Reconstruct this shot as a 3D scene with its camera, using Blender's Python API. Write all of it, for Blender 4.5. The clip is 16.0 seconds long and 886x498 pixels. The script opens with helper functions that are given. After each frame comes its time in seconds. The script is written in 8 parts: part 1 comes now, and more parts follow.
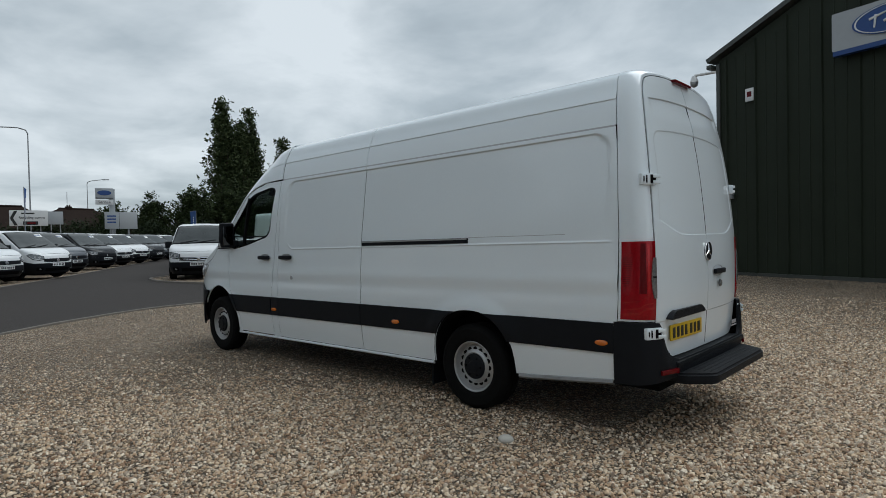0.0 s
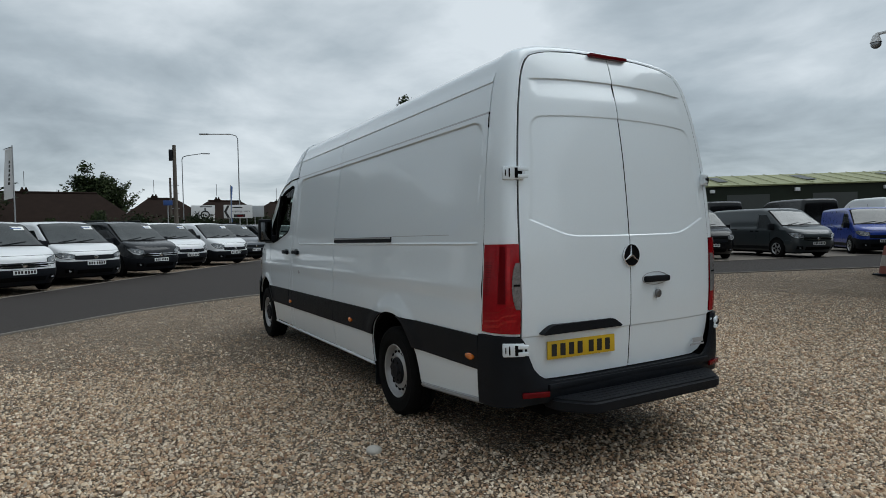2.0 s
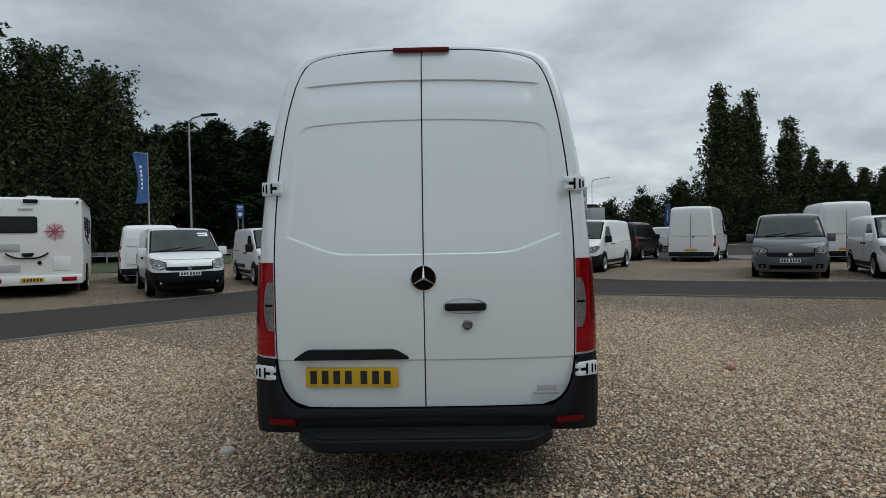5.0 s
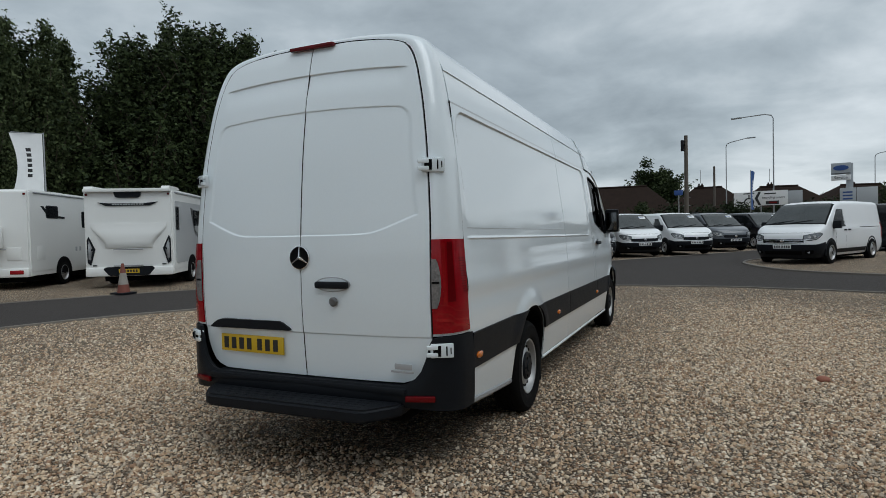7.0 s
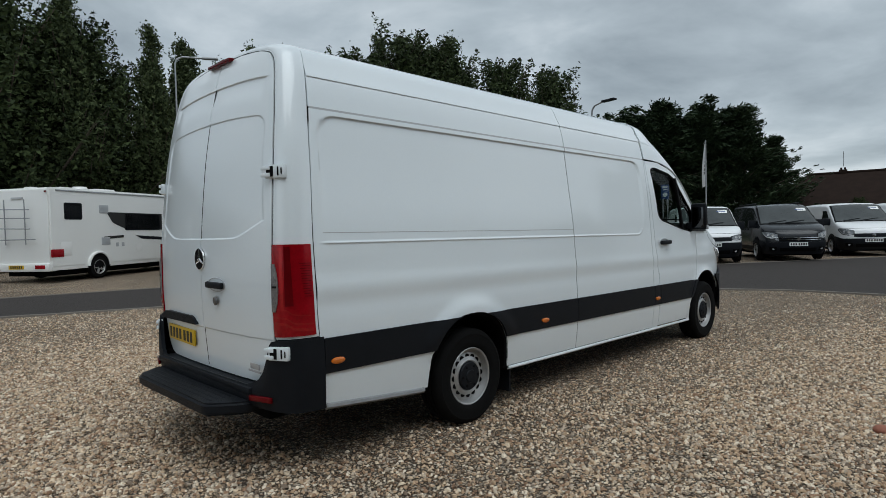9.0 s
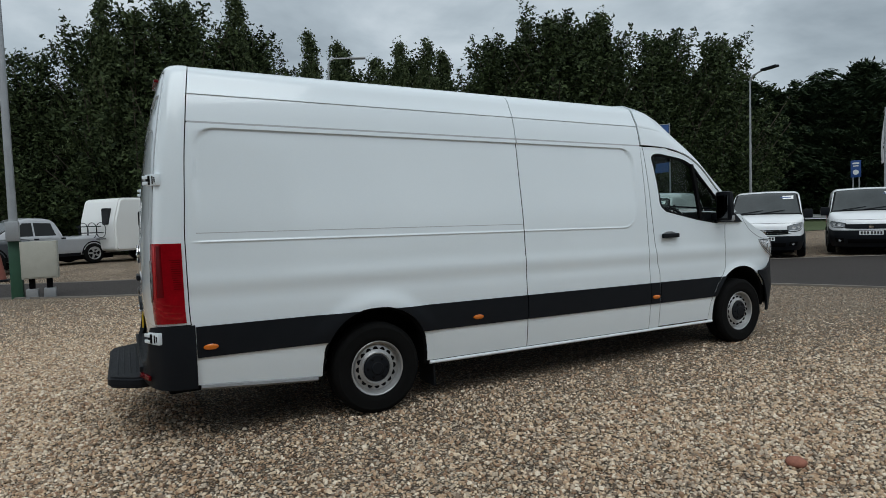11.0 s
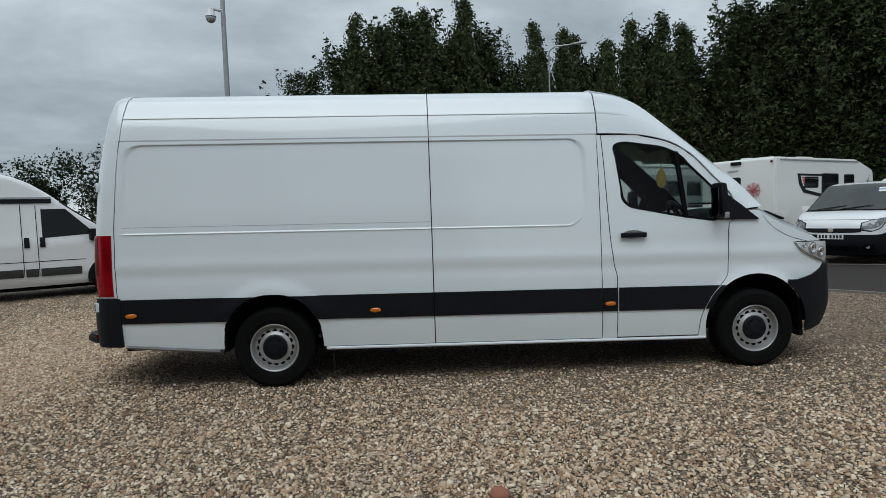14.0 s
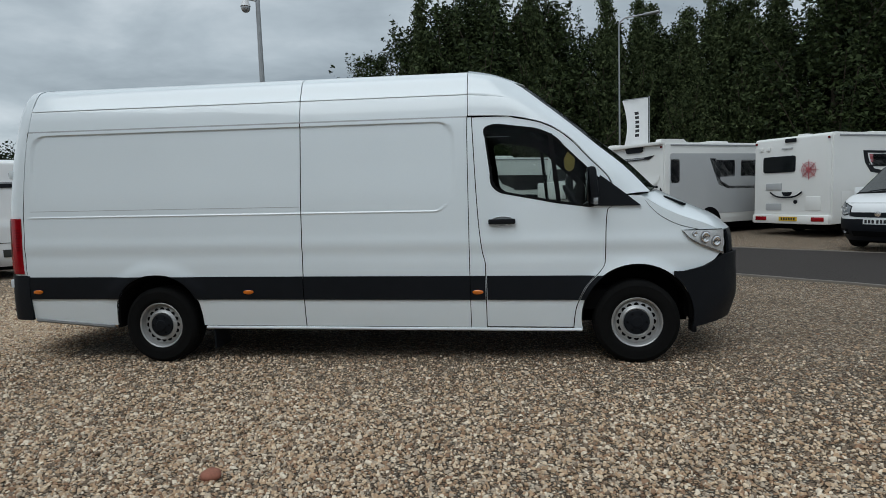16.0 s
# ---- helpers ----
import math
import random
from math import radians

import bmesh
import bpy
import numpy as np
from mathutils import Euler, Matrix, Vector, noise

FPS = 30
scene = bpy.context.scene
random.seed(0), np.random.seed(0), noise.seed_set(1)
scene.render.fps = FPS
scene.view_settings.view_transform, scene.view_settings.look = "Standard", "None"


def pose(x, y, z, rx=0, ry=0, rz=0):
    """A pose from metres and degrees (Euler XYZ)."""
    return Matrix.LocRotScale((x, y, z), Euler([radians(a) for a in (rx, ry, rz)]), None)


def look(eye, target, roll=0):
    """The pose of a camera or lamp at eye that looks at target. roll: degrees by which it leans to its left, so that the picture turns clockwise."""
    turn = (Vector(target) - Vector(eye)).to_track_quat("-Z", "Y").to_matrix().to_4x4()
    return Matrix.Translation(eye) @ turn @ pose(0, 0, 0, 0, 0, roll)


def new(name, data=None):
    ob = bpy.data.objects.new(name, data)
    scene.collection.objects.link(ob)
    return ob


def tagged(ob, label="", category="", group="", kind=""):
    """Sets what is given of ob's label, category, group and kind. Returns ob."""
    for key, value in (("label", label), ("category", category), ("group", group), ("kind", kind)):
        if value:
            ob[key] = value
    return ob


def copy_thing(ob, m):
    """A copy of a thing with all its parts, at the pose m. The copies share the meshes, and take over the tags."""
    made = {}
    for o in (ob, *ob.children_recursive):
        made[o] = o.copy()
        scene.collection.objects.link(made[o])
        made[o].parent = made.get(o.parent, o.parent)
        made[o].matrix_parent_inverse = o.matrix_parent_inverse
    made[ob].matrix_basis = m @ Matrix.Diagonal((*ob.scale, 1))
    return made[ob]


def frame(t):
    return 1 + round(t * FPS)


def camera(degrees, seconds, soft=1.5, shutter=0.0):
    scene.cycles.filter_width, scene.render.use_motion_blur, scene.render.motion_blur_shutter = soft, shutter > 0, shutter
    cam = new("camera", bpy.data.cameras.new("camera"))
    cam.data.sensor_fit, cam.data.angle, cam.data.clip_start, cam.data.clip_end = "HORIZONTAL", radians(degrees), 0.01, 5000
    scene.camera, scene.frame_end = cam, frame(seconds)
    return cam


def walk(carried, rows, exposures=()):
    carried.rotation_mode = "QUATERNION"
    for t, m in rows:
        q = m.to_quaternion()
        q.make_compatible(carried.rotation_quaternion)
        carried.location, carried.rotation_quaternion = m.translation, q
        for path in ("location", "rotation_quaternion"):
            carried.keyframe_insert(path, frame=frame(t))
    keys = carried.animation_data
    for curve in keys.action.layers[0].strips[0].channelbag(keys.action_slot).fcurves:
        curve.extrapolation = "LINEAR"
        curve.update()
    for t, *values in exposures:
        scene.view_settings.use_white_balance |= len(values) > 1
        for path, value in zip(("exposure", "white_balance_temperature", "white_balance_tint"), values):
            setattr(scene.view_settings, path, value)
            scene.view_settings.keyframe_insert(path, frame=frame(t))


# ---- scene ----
cam = camera(73.2, 16.0, soft=0.5)
PATH = [
    (0, (3.196, -4.794, 1.453), (1.844, -3.321, 1.409), -1.2),
    (0.5, (3.521, -4.341, 1.462), (2.073, -2.961, 1.427), -1.2),
    (1, (3.862, -3.914, 1.486), (2.316, -2.646, 1.452), -1.1),
    (1.5, (4.077, -3.454, 1.495), (2.432, -2.318, 1.451), -1.1),
    (2, (4.36, -2.968, 1.48), (2.619, -1.986, 1.416), -1.1),
    (2.5, (4.54, -2.458, 1.477), (2.714, -1.644, 1.404), -1.1),
    (3, (4.696, -1.919, 1.495), (2.805, -1.271, 1.428), -1.2),
    (3.5, (4.817, -1.434, 1.545), (2.879, -0.943, 1.49), -1.2),
    (4, (4.905, -0.912, 1.555), (2.934, -0.576, 1.512), -1.0),
    (6.5, (4.743, 1.746, 1.438), (2.844, 1.122, 1.381), -1.4),
    (7, (4.55, 2.269, 1.435), (2.723, 1.459, 1.374), -1.4),
    (7.5, (4.265, 2.754, 1.441), (2.525, 1.769, 1.376), -1.4),
    (8, (3.976, 3.207, 1.425), (2.342, 2.056, 1.355), -1.4),
    (8.5, (3.581, 3.574, 1.444), (2.061, 2.277, 1.372), -1.4),
    (9, (3.23, 3.976, 1.463), (1.825, 2.555, 1.391), -1.4),
    (11.5, (1.203, 5.46, 1.502), (0.401, 3.632, 1.379), -2.0),
    (12, (0.709, 5.647, 1.487), (0.061, 3.76, 1.347), -2.0),
    (12.5, (0.227, 5.837, 1.472), (-0.257, 3.902, 1.327), -2.0),
    (13, (-0.277, 5.985, 1.469), (-0.605, 4.016, 1.333), -2.0),
    (13.5, (-0.811, 6.085, 1.456), (-1.007, 4.098, 1.336), -2.0),
    (14, (-1.308, 6.217, 1.485), (-1.385, 4.222, 1.366), -1.9),
    (14.5, (-1.798, 6.207, 1.479), (-1.782, 4.212, 1.348), -1.9),
    (15, (-2.328, 6.233, 1.453), (-2.234, 4.241, 1.304), -1.9),
    (15.5, (-2.821, 6.2, 1.452), (-2.652, 4.215, 1.284), -1.9),
    (16, (-3.341, 6.111, 1.467), (-3.09, 4.135, 1.292), -1.9),
]
walk(cam, [(t, look(eye, target, roll)) for t, eye, target, roll in PATH], [(0.0, 0.05), (1.0, 0.0), (2.5, 0.03), (4.0, -0.05), (6.5, -0.05), (7.5, -0.01), (9.0, 0.05), (12.5, 0.09), (16.0, 0.05)])

# ---- world and light ----
world = bpy.data.worlds.new("overcast_sky")
scene.world = world
world.use_nodes = True
wn, wl = world.node_tree.nodes, world.node_tree.links
wn.clear()


def wnode(kind, **values):
    n = wn.new(kind)
    for k, v in values.items():
        n.inputs[k].default_value = v
    return n


SUN_ELEV, SUN_ROT = radians(58), radians(22)
w_out = wn.new("ShaderNodeOutputWorld")
w_bg = wnode("ShaderNodeBackground", Strength=1.0)
w_sky = wn.new("ShaderNodeTexSky")
w_sky.sky_type, w_sky.sun_disc, w_sky.sun_elevation, w_sky.sun_rotation = "NISHITA", False, SUN_ELEV, SUN_ROT
w_dim = wn.new("ShaderNodeVectorMath")
w_dim.operation = "SCALE"
w_dim.inputs["Scale"].default_value = 0.1
w_co = wn.new("ShaderNodeTexCoord")
w_sep = wn.new("ShaderNodeSeparateXYZ")
w_lift = wn.new("ShaderNodeMath")
w_lift.operation, w_lift.inputs[1].default_value = "ADD", 0.20
w_max = wn.new("ShaderNodeMath")
w_max.operation, w_max.inputs[1].default_value = "MAXIMUM", 0.05
w_dx, w_dy = wn.new("ShaderNodeMath"), wn.new("ShaderNodeMath")
w_dx.operation = w_dy.operation = "DIVIDE"
w_com = wn.new("ShaderNodeCombineXYZ")
w_n1 = wnode("ShaderNodeTexNoise", Scale=0.60, Detail=7.0, Roughness=0.50, Distortion=0.25)
w_n2 = wnode("ShaderNodeTexNoise", Scale=1.55, Detail=6.0, Roughness=0.55, Distortion=0.3)
w_mixn = wn.new("ShaderNodeMix")
w_mixn.inputs["Factor"].default_value = 0.38
w_ramp = wn.new("ShaderNodeValToRGB")
w_ramp.color_ramp.elements[0].position, w_ramp.color_ramp.elements[0].color = 0.36, (0.262, 0.312, 0.348, 1)
w_ramp.color_ramp.elements[1].position, w_ramp.color_ramp.elements[1].color = 0.60, (0.72, 0.79, 0.835, 1)
w_mid = w_ramp.color_ramp.elements.new(0.475)
w_mid.color = (0.432, 0.502, 0.548, 1)
w_mix = wn.new("ShaderNodeMix")
w_mix.data_type = "RGBA"
w_mix.inputs["Factor"].default_value = 0.9
wl.new(w_co.outputs["Generated"], w_sep.inputs[0])
wl.new(w_sep.outputs["Z"], w_lift.inputs[0])
wl.new(w_lift.outputs[0], w_max.inputs[0])
for n, axis in ((w_dx, "X"), (w_dy, "Y")):
    wl.new(w_sep.outputs[axis], n.inputs[0])
    wl.new(w_max.outputs[0], n.inputs[1])
wl.new(w_dx.outputs[0], w_com.inputs["X"])
wl.new(w_dy.outputs[0], w_com.inputs["Y"])
wl.new(w_com.outputs[0], w_n1.inputs["Vector"])
wl.new(w_com.outputs[0], w_n2.inputs["Vector"])
wl.new(w_n1.outputs["Fac"], w_mixn.inputs["A"])
wl.new(w_n2.outputs["Fac"], w_mixn.inputs["B"])
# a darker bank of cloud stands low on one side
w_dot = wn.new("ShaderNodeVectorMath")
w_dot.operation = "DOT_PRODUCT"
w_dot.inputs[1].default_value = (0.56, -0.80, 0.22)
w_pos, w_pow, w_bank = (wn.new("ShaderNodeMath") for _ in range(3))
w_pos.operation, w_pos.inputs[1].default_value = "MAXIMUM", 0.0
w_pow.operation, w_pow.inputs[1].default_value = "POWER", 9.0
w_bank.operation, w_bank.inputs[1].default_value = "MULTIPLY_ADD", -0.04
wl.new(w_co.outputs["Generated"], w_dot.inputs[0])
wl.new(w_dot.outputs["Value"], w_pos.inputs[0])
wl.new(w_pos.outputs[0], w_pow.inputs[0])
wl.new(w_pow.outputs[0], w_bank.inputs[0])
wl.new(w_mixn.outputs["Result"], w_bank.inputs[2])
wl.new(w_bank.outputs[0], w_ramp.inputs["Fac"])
wl.new(w_sky.outputs[0], w_dim.inputs[0])
wl.new(w_dim.outputs[0], w_mix.inputs["A"])
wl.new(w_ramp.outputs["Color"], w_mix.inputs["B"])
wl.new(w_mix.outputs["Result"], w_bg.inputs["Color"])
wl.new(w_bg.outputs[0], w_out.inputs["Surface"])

sun = new("sun", bpy.data.lights.new("sun", "SUN"))
sun.data.energy, sun.data.angle, sun.data.color = 1.5, radians(55), (0.91, 0.975, 1.0)
sun.matrix_world = look((0, 0, 30), (-7, -17, 0))
scene.view_settings.exposure = 0.0

# ---- materials ----


def nodes_of(name):
    m = bpy.data.materials.new(name)
    m.use_nodes = True
    return m, m.node_tree.nodes, m.node_tree.links, m.node_tree.nodes["Principled BSDF"]


def paint(name, colour, rough=0.5, metal=0.0, vary=0.06, scale=6.0, bump=0.0, bump_scale=60.0, coat=0.0, fine=80.0, spec=0.5):
    """A surface with tone that varies at two scales, uneven gloss and a fine relief."""
    m, n, l, p = nodes_of(name)
    co = n.new("ShaderNodeTexCoord")
    big, small = n.new("ShaderNodeTexNoise"), n.new("ShaderNodeTexNoise")
    big.inputs["Scale"].default_value, big.inputs["Detail"].default_value = scale, 4
    small.inputs["Scale"].default_value, small.inputs["Detail"].default_value = fine, 3
    l.new(co.outputs["Object"], big.inputs["Vector"])
    l.new(co.outputs["Object"], small.inputs["Vector"])
    avg = n.new("ShaderNodeMix")
    avg.inputs["Factor"].default_value = 0.4
    l.new(big.outputs["Fac"], avg.inputs["A"])
    l.new(small.outputs["Fac"], avg.inputs["B"])
    mix = n.new("ShaderNodeMix")
    mix.data_type = "RGBA"
    mix.inputs["A"].default_value = (*[max(c * (1 - 2.2 * vary), 0) for c in colour], 1)
    mix.inputs["B"].default_value = (*[min(c * (1 + 2.2 * vary), 1) for c in colour], 1)
    l.new(avg.outputs["Result"], mix.inputs["Factor"])
    l.new(mix.outputs["Result"], p.inputs["Base Color"])
    rr = n.new("ShaderNodeMapRange")
    rr.inputs["To Min"].default_value, rr.inputs["To Max"].default_value = max(rough - 0.08, 0.02), min(rough + 0.1, 1)
    l.new(avg.outputs["Result"], rr.inputs["Value"])
    l.new(rr.outputs["Result"], p.inputs["Roughness"])
    p.inputs["Metallic"].default_value = metal
    p.inputs["Specular IOR Level"].default_value = spec
    p.inputs["Coat Weight"].default_value = coat
    p.inputs["Coat Roughness"].default_value = 0.05
    if bump:
        b, t = n.new("ShaderNodeBump"), n.new("ShaderNodeTexNoise")
        t.inputs["Scale"].default_value, t.inputs["Detail"].default_value = bump_scale, 4
        b.inputs["Strength"].default_value, b.inputs["Distance"].default_value = bump, 0.01
        l.new(co.outputs["Object"], t.inputs["Vector"])
        l.new(t.outputs["Fac"], b.inputs["Height"])
        l.new(b.outputs["Normal"], p.inputs["Normal"])
    return m


def glass(name, tint, gloss=1.0):
    """A thin pane: it lets light straight through, tinted, and mirrors by Fresnel."""
    m, n, l, p = nodes_of(name)
    n.remove(p)
    out = n["Material Output"]
    tr, gl, lw, pw, fr, mx = (n.new("ShaderNode" + k) for k in ("BsdfTransparent", "BsdfGlossy", "LayerWeight", "Math", "Math", "MixShader"))
    tr.inputs["Color"].default_value = (*tint, 1)
    gl.inputs["Roughness"].default_value = 0.02
    gl.inputs["Color"].default_value = (gloss, gloss, gloss, 1)
    lw.inputs["Blend"].default_value = 0.5
    pw.operation, pw.inputs[1].default_value = "POWER", 5.0
    fr.operation, fr.inputs[1].default_value, fr.inputs[2].default_value = "MULTIPLY_ADD", 0.95, 0.04
    l.new(lw.outputs["Facing"], pw.inputs[0])
    l.new(pw.outputs[0], fr.inputs[0])
    l.new(fr.outputs[0], mx.inputs["Fac"])
    l.new(tr.outputs[0], mx.inputs[1])
    l.new(gl.outputs[0], mx.inputs[2])
    l.new(mx.outputs[0], out.inputs["Surface"])
    return m


WHITE = paint("white_van_paint", (0.755, 0.81, 0.842), 0.3, vary=0.02, scale=1.2, coat=1.0)
WHITE2 = paint("white_car_paint", (0.76, 0.77, 0.78), 0.3, vary=0.03, scale=1.5, coat=0.5)
GREY_P = paint("dark_grey_car_paint", (0.014, 0.016, 0.019), 0.2, vary=0.08, coat=0.25, spec=0.3)
STONE_P = paint("mid_grey_car_paint", (0.042, 0.047, 0.053), 0.3, vary=0.06, coat=0.4)
DEEP_P = paint("slate_green_car_paint", (0.03, 0.037, 0.04), 0.3, vary=0.06, coat=0.6)
SLATE_P = paint("slate_grey_car_paint", (0.085, 0.095, 0.11), 0.3, vary=0.06, coat=0.6)
BLACK_P = paint("black_car_paint", (0.006, 0.006, 0.007), 0.2, vary=0.1, coat=0.25, spec=0.3)
BLUE_P = paint("blue_car_paint", (0.012, 0.045, 0.30), 0.28, vary=0.06, coat=0.6)
SILVER_P = paint("silver_car_paint", (0.42, 0.43, 0.45), 0.3, metal=0.3, vary=0.05, coat=0.5)
PLASTIC = paint("dark_bumper_plastic", (0.0080, 0.0094, 0.0122), 0.5, vary=0.16, scale=9, bump=0.12, bump_scale=500, spec=0.14)
RUBBER = paint("tyre_rubber", (0.0055, 0.0055, 0.0055), 0.85, vary=0.3, scale=14, bump=0.2, bump_scale=160, spec=0.1)
STEEL = paint("silver_wheel_paint", (0.42, 0.42, 0.42), 0.38, metal=0.55, vary=0.1, scale=12)
CHROME = paint("chrome", (0.75, 0.75, 0.76), 0.12, metal=1.0, vary=0.02)
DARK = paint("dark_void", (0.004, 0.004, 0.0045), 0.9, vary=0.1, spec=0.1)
RED_L = paint("red_lamp_lens", (0.33, 0.002, 0.008), 0.22, metal=0.35, vary=0.3, scale=7, spec=0.3, coat=0.35)
RED_B = paint("bright_red_reflector", (0.50, 0.014, 0.018), 0.18, metal=0.55, vary=0.25, scale=30, coat=0.5)
RED_D = paint("dark_red_lens", (0.11, 0.002, 0.004), 0.15, vary=0.2, spec=0.2)
CLEAR_L = paint("clear_lamp_lens", (0.32, 0.33, 0.34), 0.1, metal=0.35, vary=0.25, scale=22, coat=1.0)
AMBER = paint("amber_marker_lens", (0.62, 0.15, 0.01), 0.2, vary=0.1, coat=0.8)
PLATE_Y = paint("yellow_number_plate", (0.60, 0.38, 0.014), 0.4, vary=0.05)
PLATE_W = paint("white_number_plate", (0.74, 0.75, 0.75), 0.4, vary=0.04)
INK = paint("black_print", (0.012, 0.012, 0.012), 0.5, vary=0.05)
PAPER = paint("white_card", (0.80, 0.80, 0.78), 0.6, vary=0.03)
GLASS = glass("side_window_glass", (0.74, 0.80, 0.78), 0.28)
GREYM = paint("dull_lock_metal", (0.16, 0.16, 0.16), 0.35, metal=0.7, vary=0.1)
SEAL = paint("black_rubber_seal", (0.004, 0.004, 0.0045), 0.7, vary=0.2, scale=12, spec=0.08)
SMOKE_L = paint("smoked_clear_lens", (0.20, 0.19, 0.19), 0.12, metal=0.3, vary=0.5, scale=55, spec=0.4, coat=0.5)
HEAD_L = paint("headlight_lens", (0.60, 0.62, 0.64), 0.12, metal=0.4, vary=0.3, scale=30, coat=1.0)
MIRROR = paint("mirror_glass", (0.09, 0.095, 0.10), 0.04, metal=1.0, vary=0.02)
SCREEN = paint("tinted_screen_glass", (0.010, 0.012, 0.013), 0.07, vary=0.25, scale=1.4, spec=0.22)
SCREEN_F = paint("windscreen_glass", (0.034, 0.039, 0.039), 0.08, vary=0.5, scale=1.8, spec=0.5, coat=0.2)
LAMP_D = paint("shaded_headlight_lens", (0.16, 0.17, 0.18), 0.1, metal=0.3, vary=0.5, scale=16, coat=1.0)
STEEL_D = paint("dark_steel_wheel", (0.06, 0.06, 0.06), 0.5, metal=0.3, vary=0.25, scale=10)
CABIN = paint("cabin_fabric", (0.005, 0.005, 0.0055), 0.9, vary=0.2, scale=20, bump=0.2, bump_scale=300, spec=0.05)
GALV = paint("galvanised_steel", (0.33, 0.34, 0.35), 0.45, metal=0.6, vary=0.14, scale=5)
CREAM = paint("motorhome_panel", (0.76, 0.76, 0.74), 0.32, vary=0.03, scale=1.0, coat=0.3)
PALE = paint("pale_grey_panel", (0.42, 0.43, 0.44), 0.35, vary=0.04, scale=1.2, coat=0.3)
STRIP_G = paint("weathered_strip_plastic", (0.045, 0.046, 0.042), 0.6, vary=0.15, scale=8, spec=0.2)
EMBLEM = paint("faded_red_print", (0.42, 0.085, 0.10), 0.5, vary=0.25, scale=18)
CONE_O = paint("cone_orange", (0.17, 0.045, 0.028), 0.5, vary=0.12, scale=12)
CONE_W = paint("cone_white_band", (0.27, 0.25, 0.22), 0.5, vary=0.2, scale=14)
CLAD = paint("dark_green_cladding", (0.0185, 0.0245, 0.0155), 0.55, vary=0.16, scale=0.9, bump=0.05, bump_scale=12, spec=0.2)
TRIM_G = paint("shed_trim_grey", (0.050, 0.055, 0.050), 0.45, vary=0.1)
OLIVE = paint("olive_roof_sheet", (0.24, 0.25, 0.12), 0.6, vary=0.12, scale=0.8)
TILE = paint("brown_roof_tile", (0.022, 0.014, 0.011), 0.9, vary=0.3, scale=2.0, bump=0.5, bump_scale=14, spec=0.1)
BRICKM = paint("house_brick", (0.20, 0.10, 0.07), 0.85, vary=0.2, scale=3.0, bump=0.3, bump_scale=30)
BARK = paint("bark", (0.07, 0.055, 0.04), 0.9, vary=0.3, scale=5, bump=0.6, bump_scale=18)
SIGN_W = paint("white_sign_sheet", (0.70, 0.70, 0.70), 0.45, vary=0.04)
SIGN_G = paint("grey_sign_board", (0.38, 0.40, 0.42), 0.5, vary=0.06)
SIGN_B = paint("blue_sign_sheet", (0.015, 0.06, 0.22), 0.4, vary=0.05)
FLAG_B = paint("blue_flag_cloth", (0.03, 0.085, 0.24), 0.8, vary=0.08, scale=5)
FLAG_W = paint("white_flag_cloth", (0.70, 0.70, 0.70), 0.8, vary=0.06, scale=5)
KERBM = paint("concrete_edging", (0.17, 0.15, 0.13), 0.85, vary=0.2, scale=7, bump=0.4, bump_scale=120)
WOODP = paint("weathered_pole", (0.10, 0.085, 0.07), 0.85, vary=0.2, scale=4)


def leaf_material(name, dark, light):
    m, n, l, p = nodes_of(name)
    geo, ramp = n.new("ShaderNodeNewGeometry"), n.new("ShaderNodeValToRGB")
    ramp.color_ramp.elements[0].color, ramp.color_ramp.elements[1].color = (*dark, 1), (*light, 1)
    l.new(geo.outputs["Random Per Island"], ramp.inputs["Fac"])
    l.new(ramp.outputs["Color"], p.inputs["Base Color"])
    p.inputs["Roughness"].default_value = 0.7
    p.inputs["Specular IOR Level"].default_value = 0.12
    p.inputs["Transmission Weight"].default_value = 0.0
    p.inputs["Subsurface Weight"].default_value = 0.0
    return m


LEAF_A = leaf_material("broad_leaf", (0.007, 0.013, 0.005), (0.058, 0.080, 0.031))
LEAF_P = leaf_material("poplar_leaf", (0.015, 0.025, 0.010), (0.088, 0.112, 0.049))
LEAF_C = leaf_material("conifer_needles", (0.012, 0.024, 0.013), (0.045, 0.066, 0.032))
# leaf colour lowered to hold the shade under the tree canopy
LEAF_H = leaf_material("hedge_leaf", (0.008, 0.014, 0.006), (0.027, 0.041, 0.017))


